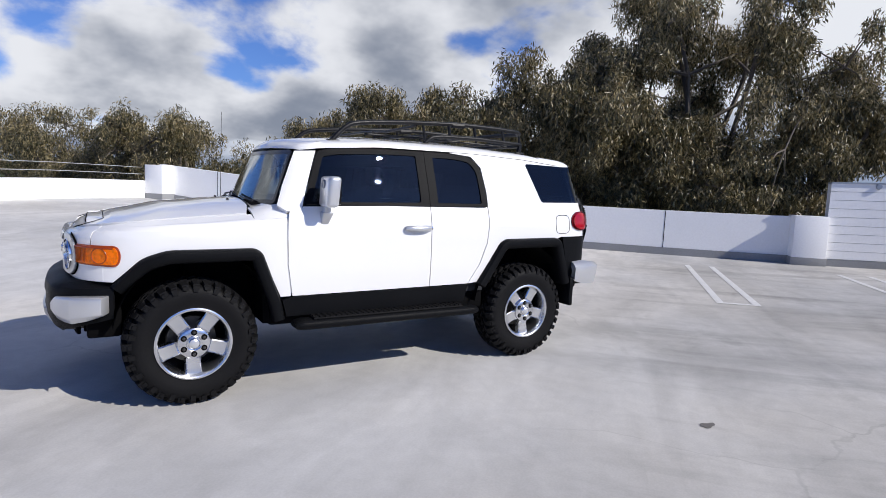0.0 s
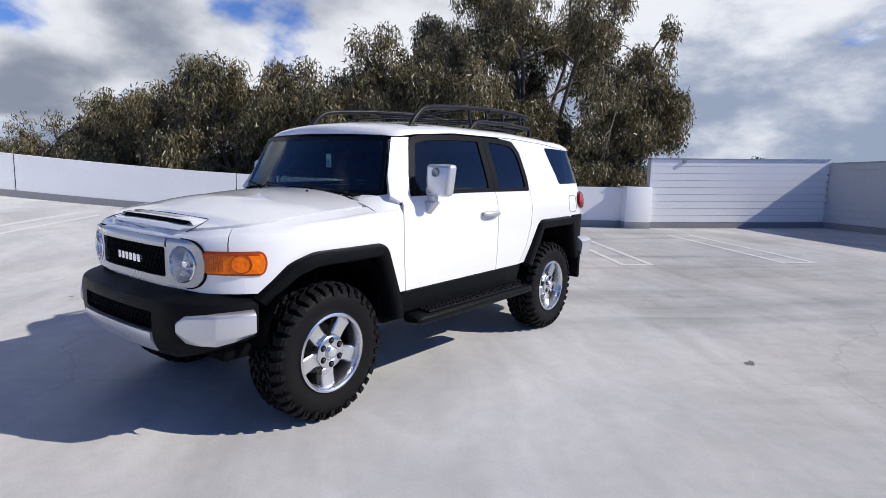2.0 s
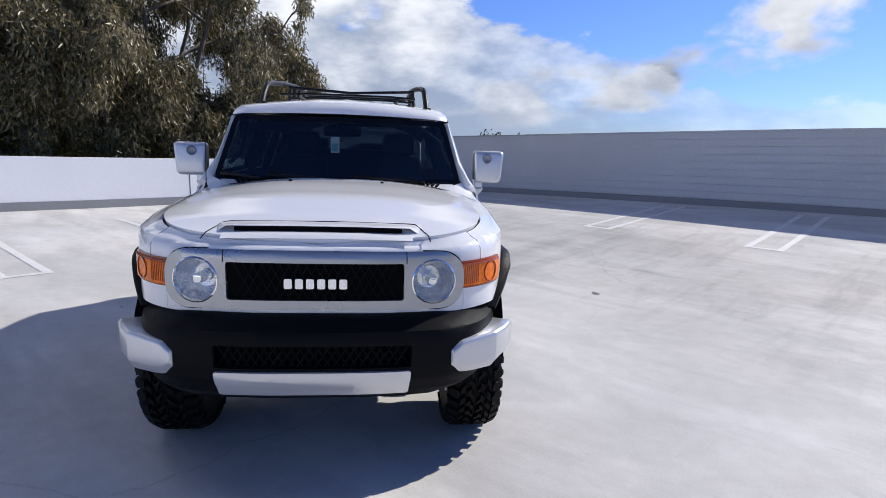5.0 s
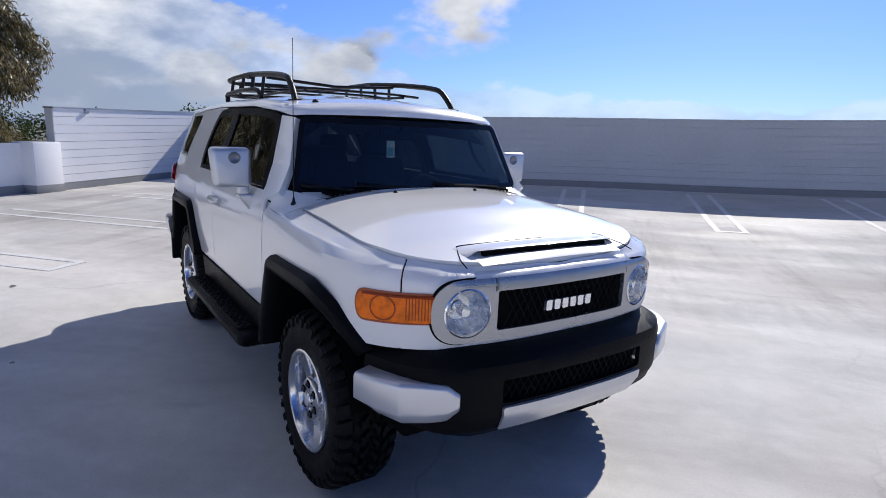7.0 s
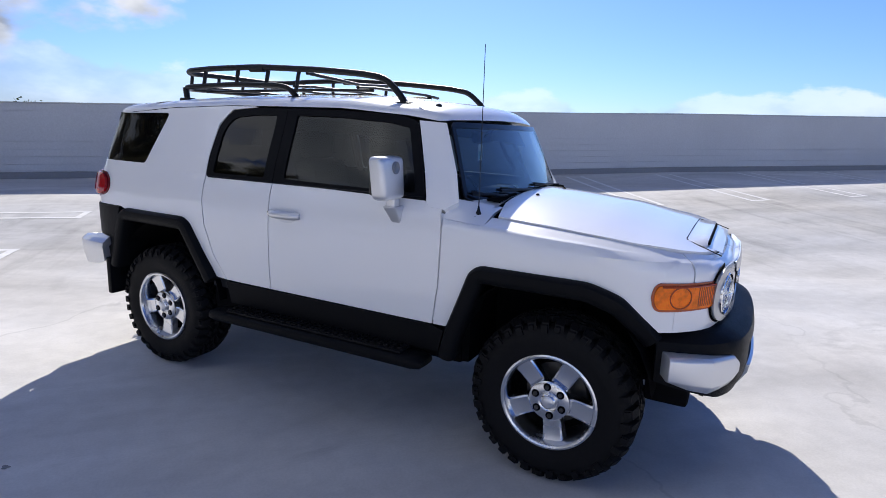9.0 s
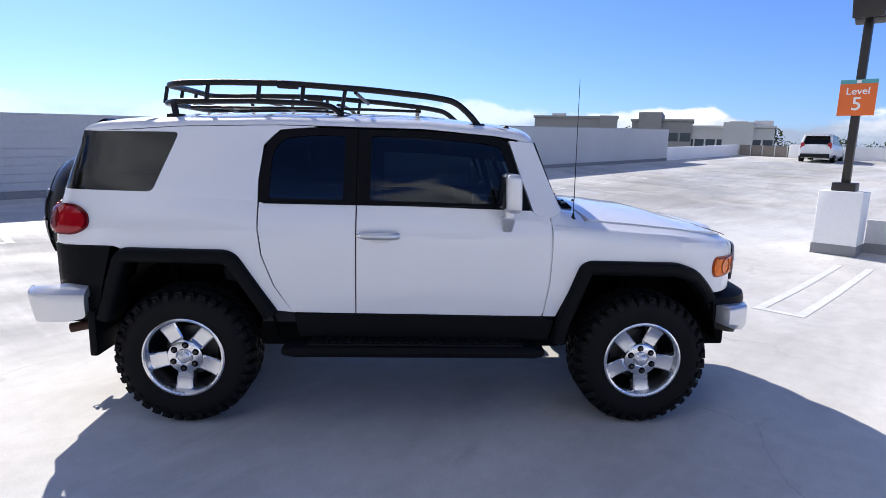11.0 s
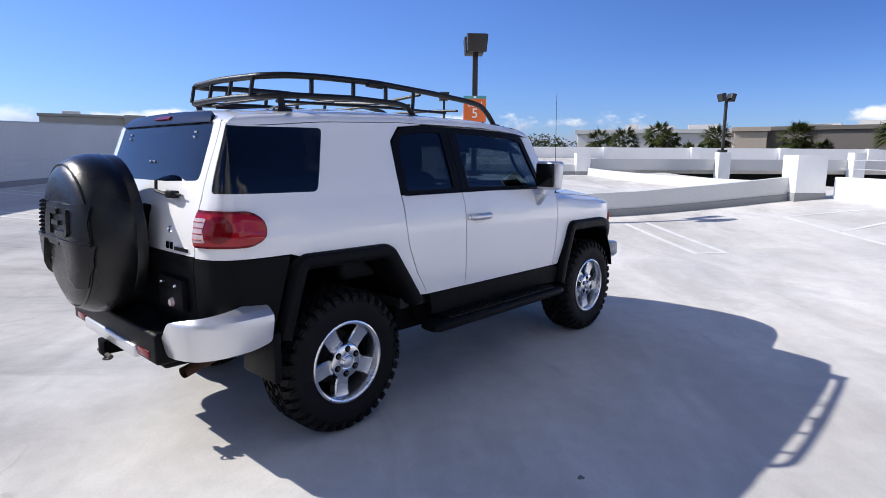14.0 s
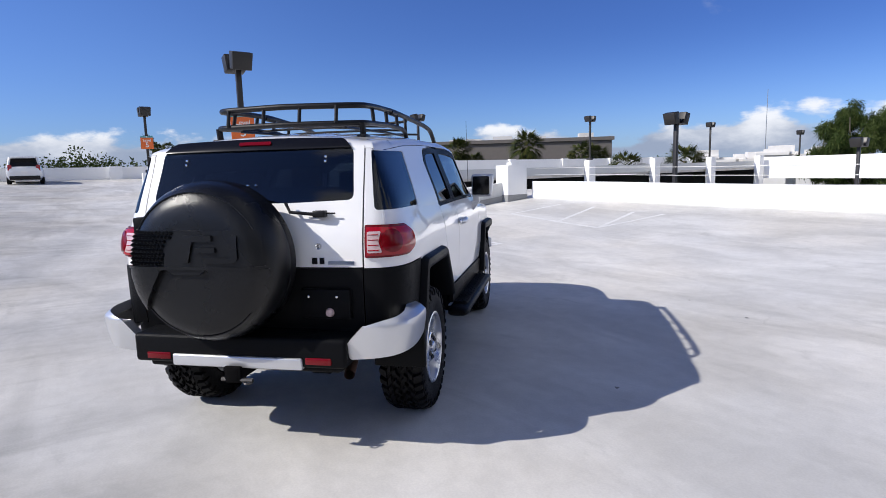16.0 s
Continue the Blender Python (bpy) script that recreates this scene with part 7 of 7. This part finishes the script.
def leaves_mesh(name, centres, sizes, count, length, width, droop, seed, mat):
    """Many single leaves gathered in clumps; each leaf is a slim folded diamond."""
    rng = np.random.default_rng(seed)
    vol = np.array([s[0] * s[1] * s[2] for s in sizes]) ** 0.75
    pick = rng.choice(len(centres), count, p=vol / vol.sum())
    c, s = np.array(centres)[pick], np.array(sizes)[pick]
    d = rng.normal(size=(count, 3))
    d /= np.linalg.norm(d, axis=1)[:, None]
    r = rng.random(count) ** 0.6
    pos = c + d * s * r[:, None]
    a = rng.normal(size=(count, 3)) * 0.55
    a[:, 2] -= droop
    a /= np.linalg.norm(a, axis=1)[:, None]
    b = np.cross(a, rng.normal(size=(count, 3)))
    b /= np.linalg.norm(b, axis=1)[:, None]
    n = np.cross(a, b)
    ln = length * (0.6 + 0.8 * rng.random(count))[:, None]
    w = width * (0.7 + 0.6 * rng.random(count))[:, None]
    v = np.stack([pos, pos + a * ln * 0.45 + b * w * 0.5 + n * w * 0.25, pos + a * ln, pos + a * ln * 0.45 - b * w * 0.5 + n * w * 0.25], axis=1).reshape(-1, 3)
    i = np.arange(count)[:, None] * 4
    tris = np.concatenate([i + np.array([[0, 1, 2]]), i + np.array([[0, 2, 3]])], axis=1).reshape(-1)
    mesh = bpy.data.meshes.new(name)
    mesh.vertices.add(count * 4)
    mesh.vertices.foreach_set("co", v.astype(np.float32).ravel())
    mesh.loops.add(count * 6)
    mesh.loops.foreach_set("vertex_index", tris.astype(np.int32))
    mesh.polygons.add(count * 2)
    mesh.polygons.foreach_set("loop_start", (np.arange(count * 2) * 3).astype(np.int32))
    mesh.update(calc_edges=True)
    mesh.materials.append(mat)
    return mesh


def gum_tree(base, height, spread, seed, leaves, label, low=0.0, leaf_mat=None, leaf_len=0.155, split=3):
    """A tall gum: forked pale trunk, rising limbs, clumps of hanging leaves. base lies on the street below."""
    rng = random.Random(seed)
    tree = tagged(new("gum_tree"), label, "tree", "gum trees")
    tree.location = base
    fork = low - 1.0 + 0.12 * (height - low)
    trunk = [Vector((0, 0, -1))]
    for k in range(1, 7):
        t = k / 6
        trunk.append(Vector((rng.uniform(-0.12, 0.12), rng.uniform(-0.12, 0.12), fork * t)))
    bits = [tube_bm(trunk, lambda t: 0.26 - 0.12 * t, 10)]
    head = trunk[-1]
    mid = (height + low) / 2
    rz = (height - low) / 2
    paths = []
    for i in range(split):
        ang = 2 * math.pi * (i + rng.uniform(-0.25, 0.25)) / split
        reach = spread * rng.uniform(0.25, 0.5)
        end = Vector((math.cos(ang) * reach, math.sin(ang) * reach, height - rng.uniform(0.3, 0.22 * rz + 0.4)))
        path = [head.lerp(end, t) + Vector((rng.uniform(-0.15, 0.15), rng.uniform(-0.15, 0.15), 0.2 * math.sin(t * math.pi))) for t in (0, 0.2, 0.4, 0.6, 0.8, 1)]
        path[0] = head
        bits.append(tube_bm(path, lambda t: 0.10 - 0.07 * t, 8))
        paths.append(path)
    centres, sizes = [], []
    # boughs: lobes of the crown, each a crowd of small clumps
    for b in range(16):
        a, el = 2 * math.pi * (b * 0.618 + rng.uniform(-0.05, 0.05)), rng.uniform(-1.0, 1.0)
        ring = math.sqrt(max(0.05, 1 - (el * 0.8) ** 2))
        far = rng.uniform(0.45, 0.78)
        hub = Vector((math.cos(a) * spread * ring * far, math.sin(a) * spread * ring * far, mid + el * rz * 0.80))
        path = paths[b % split]
        root = min(path, key=lambda p: (p - hub).length + abs(p.z - hub.z + 0.8))
        bits.append(tube_bm([root, root.lerp(hub, 0.55) + Vector((0, 0, 0.25)), hub], lambda t: 0.045 - 0.03 * t, 6))
        lobe = spread * rng.uniform(0.28, 0.42)
        for _ in range(12):
            d = Vector((rng.gauss(0, 1), rng.gauss(0, 1), rng.gauss(0, 1))).normalized() * lobe * rng.uniform(0.35, 1.0)
            c = hub + Vector((d.x, d.y, d.z * 0.9))
            c.z = min(max(c.z, low), height)
            if rng.random() < 0.35:
                bits.append(tube_bm([hub, hub.lerp(c, 0.5) + Vector((0, 0, 0.1)), c], lambda t: 0.025 - 0.017 * t, 5))
            r = rng.uniform(0.24, 0.66) * (spread / 4) ** 0.5
            centres.append(tuple(c))
            sizes.append((r, r, r * rng.uniform(0.9, 1.5)))
    part("trunk", join_bm(*bits), BARK, tree, "pale forked trunk with limbs")
    crown = new("crown", leaves_mesh("crown", centres, sizes, int(leaves * 1.7), leaf_len, 0.036 if leaf_mat is None else 0.06, 0.9, seed, leaf_mat or LEAF))
    crown.parent = tree
    tagged(crown, "olive-green hanging leaves with gaps of sky")
    return tree


def palm(base, height, seed, size=1.0):
    rng = random.Random(seed)
    tree = tagged(new("palm_tree"), "fan palm with a ragged green crown beyond the deck", "palm", "palms")
    tree.location = base
    trunk = tube_bm([(0.1 * math.sin(k * 0.5), 0, height * k / 8) for k in range(9)], lambda t: 0.24 - 0.06 * t, 8)
    part("trunk", trunk, BARK, tree)
    vs, fs = [], []
    for i in range(80):
        a = rng.uniform(0, 2 * math.pi)
        el = rng.uniform(-0.9, 1.2)
        length = size * rng.uniform(1.3, 1.9)
        out = Vector((math.cos(a) * math.cos(el), math.sin(a) * math.cos(el), math.sin(el)))
        side = Vector((-math.sin(a), math.cos(a), 0))
        root = Vector((0, 0, height))
        mid = root + out * length * 0.55
        for k in range(13):
            f = (k - 6) / 6
            tip = mid + (out * (1 - 0.35 * abs(f)) + side * f * 0.8).normalized() * length * 0.5 + Vector((0, 0, -0.28 * length * (0.3 + abs(f))))
            b = len(vs)
            w = 0.075 * size
            vs.extend([tuple(mid - side * w * 0.4), tuple(mid + side * w * 0.4), tuple(mid.lerp(tip, 0.5) + Vector((0, 0, 0.03))), tuple(tip)])
            vs.append(tuple(mid.lerp(tip, 0.5) + side * w))
            fs.extend([(b, b + 1, b + 4, b + 2), (b + 2, b + 4, b + 3)])
        b = len(vs)
        vs.extend([tuple(root), tuple(mid - side * 0.02), tuple(mid + side * 0.02)])
        fs.append((b, b + 1, b + 2))
    mesh = bpy.data.meshes.new("crown")
    mesh.from_pydata(vs, [], fs)
    mesh.materials.append(PALM_LEAF)
    crown = new("crown", mesh)
    crown.parent = tree
    return tree


STREET = -14.0


def build_trees():
    # row behind the parapet: p, q, top above the deck, spread, leaves
    row = [(-13.85, -4.7, 8.8, 4.2, 68000, 4), (-13.3, -7.35, 4.85, 1.95, 34000, 3), (-13.05, -1.2, 5.4, 2.95, 46000, 3), (-13.3, 1.8, 4.95, 2.75, 42000, 3), (-13.4, 4.95, 3.9, 2.65, 36000, 3), (-15.1, 8.4, 3.3, 2.75, 30000, 3),
           (-18.1, 11.8, 3.4, 3.1, 26000, 3), (-14.2, 14.75, 3.45, 3.1, 26000, 3), (-15.7, 19.45, 3.75, 3.5, 26000, 3), (-19.6, 3.7, 3.9, 3.3, 26000, 3), (-16.75, -2.2, 6.35, 3.5, 40000, 3), (-13.2, -3.3, 3.4, 2.4, 30000, 3), (-19.3, 7.8, 3.3, 3.1, 20000, 3), (-16.2, 25.0, 3.75, 3.5, 22000, 3)]
    for k, (p, q, top, spread, leaves, split) in enumerate(row):
        c = G(p, q, STREET)
        gum_tree(c, top - STREET, spread, 11 + k, leaves, "tall olive-green gum tree behind the parapet", low=-STREET - 0.2, split=split)
    # broad green tree beyond the ramp
    c = Vector((52, -27, STREET))
    gum_tree(c, 5.8 - STREET, 5.0, 77, 26000, "broad bright green tree beyond the ramp", low=-STREET - 1.0, leaf_mat=LEAF_GREEN, leaf_len=0.5)
    fans = [(38.2, 118, 7.6, 0.8), (37.75, 122, 6.9, 0.7), (37.4, 116, 6.2, 0.65), (36.6, 114, 6.2, 0.7), (26.5, 66, 5.2, 1.4), (24.2, 64, 5.2, 1.5), (21.2, 66, 5.9, 1.5), (20.3, 64, 5.2, 1.3), (18.1, 60, 3.9, 1.4), (16.2, 66, 5.7, 1.5),
            (10.3, 64, 5.7, 1.7), (8.6, 66, 4.3, 1.5), (3.3, 64, 6.2, 1.9), (-1.9, 66, 5.2, 1.7), (-3.2, 68, 5.0, 1.6), (-5.9, 60, 3.9, 1.7), (-11.2, 62, 4.3, 2.0)]
    for k, (az, dist, top, s) in enumerate(fans):
        az, top = az + float(np.interp(az, (-12, 3, 16, 21, 27, 39), (1.1, 1.1, 1.1, 1.0, 0.8, 0.8))), top - float(np.interp(az, (-12, 3, 16, 39), (0.5, 0.25, 0.0, -0.35)))
        x, y = -3.7 + dist * math.cos(radians(az)), -2.9 + dist * math.sin(radians(az))
        palm(Vector((x, y, STREET)), top - STREET - (2.2 if dist < 100 else 0.0), 200 + k, s * (0.68 if dist < 100 else 1.0))


def build_treeline():
    """Distant woods all round, beyond the streets."""
    rng = random.Random(5)
    centres, sizes = [], []
    for k in range(420):
        a = 2 * math.pi * k / 420 + rng.uniform(-0.006, 0.006)
        d = rng.uniform(150, 230)
        deg = math.degrees(a) % 360
        if 78 < deg < 150:
            d *= 1.25
        h = rng.uniform(-1.0, 4.2) if not (330 < deg or deg < 25) else rng.uniform(-2.5, 1.6)
        r = rng.uniform(3, 6)
        if 22 < deg < 80:
            d, h, r = rng.uniform(150, 190), rng.uniform(4.7, 8.7), rng.uniform(2.0, 3.6)
            centres.append((d * math.cos(a), d * math.sin(a), h - 7.0))
            sizes.append((4.0, 4.0, 3.0))
        centres.append((d * math.cos(a), d * math.sin(a), h - 3.5))
        sizes.append((r, r, rng.uniform(0.9, 1.4) * r))
    ob = new("distant_woods", leaves_mesh("distant_woods", centres, sizes, 260000, 0.75, 0.45, 0.3, 9, LEAF_GREEN))
    tagged(ob, "dark green belt of distant trees along the skyline", "woods", kind="stuff")


# ---- the town beyond ----
GROUND = material("distant_ground", (0.13, 0.14, 0.11), 0.95, spread=0.3, grain=0.08, stain=0.01)
TAN = material("tan_render", (0.46, 0.39, 0.32), 0.8, spread=0.06, grain=2, stain=0.2)
BROWN = material("grey_brown_cladding", (0.15, 0.135, 0.125), 0.8, spread=0.08, grain=2, stain=0.2)
PALE = material("pale_render", (0.66, 0.65, 0.63), 0.8, spread=0.05, grain=2, stain=0.2)
CONC_OFFICE = material("office_concrete", (0.34, 0.33, 0.32), 0.8, spread=0.08, grain=1.5, stain=0.2)
OFFICE_GLASS = material("office_window_glass", (0.05, 0.07, 0.09), 0.15, spread=0.2, grain=0.5)


def building(name, at, turn, size, mat, label, floors=0, bays=0, tower=None, roof_bits=0, seed=1):
    """A block with its storeys' window bands, parapet and roof plant."""
    rng = random.Random(seed)
    w, d, h = size
    b = tagged(new(name), label, "building")
    part("wall", box_bm(-w / 2, w / 2, -d / 2, d / 2, 0, h, 0.05, 1), mat, b)
    part("roof", box_bm(-w / 2 - 0.3, w / 2 + 0.3, -d / 2 - 0.3, d / 2 + 0.3, h, h + 0.5), mat, b, "flat roof parapet")
    for f in range(floors):
        z = h - 1.0 - 3.4 * (f + 1)
        for k in range(bays):
            x0 = -w / 2 + w * (k + 0.08) / bays
            x1 = -w / 2 + w * (k + 0.92) / bays
            part("window", box_bm(x0, x1, -d / 2 - 0.06, -d / 2 + 0.1, z, z + 1.9), OFFICE_GLASS, b, "dark window band")
    if tower:
        x, tw, th = tower
        part("stair_tower", box_bm(x - tw / 2, x + tw / 2, -d / 2 - 1.0, d / 2, 0, h + th), mat, b)
    for k in range(roof_bits):
        x = rng.uniform(-w * 0.42, w * 0.42)
        s = rng.uniform(0.8, 2.4)
        part("roof_plant", box_bm(x - s, x + s, -1.2, 1.2, h + 0.4, h + 0.5 + rng.uniform(0.6, 1.4)), PALE, b, "pale roof unit")
    b.matrix_world = pose(*at, 0, 0, turn)
    return b


def build_town():
    bm = bmesh.new()
    bmesh.ops.create_circle(bm, cap_ends=True, segments=64, radius=3500)
    bmesh.ops.translate(bm, vec=(0, 0, STREET - 0.3), verts=bm.verts)
    tagged(finish(bm, "ground", GROUND, smooth=False), "hazy ground of the town below", "ground", kind="structure")
    # offices behind the tall wall
    building("office_block", (39.9, 140.2, STREET + 1.5), -17, (19, 14, 21.6), CONC_OFFICE, "concrete office block with glazed bands", 3, 7, (7.5, 4, 0.6), 1, 3)
    building("office_block", (59, 133.6, STREET + 1.4), -26, (13, 12, 21.2), CONC_OFFICE, "concrete office block with a stair tower", 3, 5, (-2.5, 5, 2.0), 1, 4)
    building("office_block", (72, 127.5, STREET + 1.3), -31, (18, 12, 20.0), PALE, "pale office block with long window bands", 3, 8, (2, 6, 1.2), 2, 5)
    # shops beyond the ramp
    building("store_block", (82.1, 31.6, STREET), -68, (22, 20, 18.6), PALE, "long white store building", 0, 0, None, 3, 6)
    building("store_block", (84.7, 20.5, STREET), -75, (3.6, 20, 18.7), TAN, "tan rendered end of the store", 0, 0, None, 0, 7)
    building("store_block", (94, 7, STREET - 0.2), -85, (30, 22, 19.2), BROWN, "low grey-brown store building", 0, 0, None, 5, 8)
    rng = random.Random(8)
    for k in range(9):
        x, y = 124 + rng.uniform(-4, 4), -29 - 3.2 * k
        building("house", (x, y, STREET - 1.1), -100 + rng.uniform(-10, 10), (rng.uniform(4, 6), 8, 16.6 + rng.uniform(-0.6, 0.9)), PALE, "small pale flat-roofed house", 0, 0, None, 1, 20 + k)
    # thin radio mast
    tagged(finish(tube_bm([(150, -50, STREET), (150, -50, 18.2)], lambda t: 0.14 - 0.08 * t, 6), "radio_mast", GALV), "thin pale radio mast on the skyline", "mast")
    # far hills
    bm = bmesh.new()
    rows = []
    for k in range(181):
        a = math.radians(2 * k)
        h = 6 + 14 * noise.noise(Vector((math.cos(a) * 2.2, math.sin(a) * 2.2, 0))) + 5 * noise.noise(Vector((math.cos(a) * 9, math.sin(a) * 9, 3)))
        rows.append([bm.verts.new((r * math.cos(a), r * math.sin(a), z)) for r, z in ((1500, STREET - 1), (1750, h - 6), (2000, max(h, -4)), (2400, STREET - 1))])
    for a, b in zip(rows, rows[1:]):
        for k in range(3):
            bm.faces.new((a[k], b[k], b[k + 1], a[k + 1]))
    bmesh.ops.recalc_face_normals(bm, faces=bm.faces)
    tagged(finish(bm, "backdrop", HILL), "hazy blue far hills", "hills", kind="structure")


# the haze of distance is mixed into the hills' bluish base colour
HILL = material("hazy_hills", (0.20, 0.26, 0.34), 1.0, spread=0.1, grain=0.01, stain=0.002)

build_bag()
build_hatchback()
build_trees()
build_treeline()
build_town()
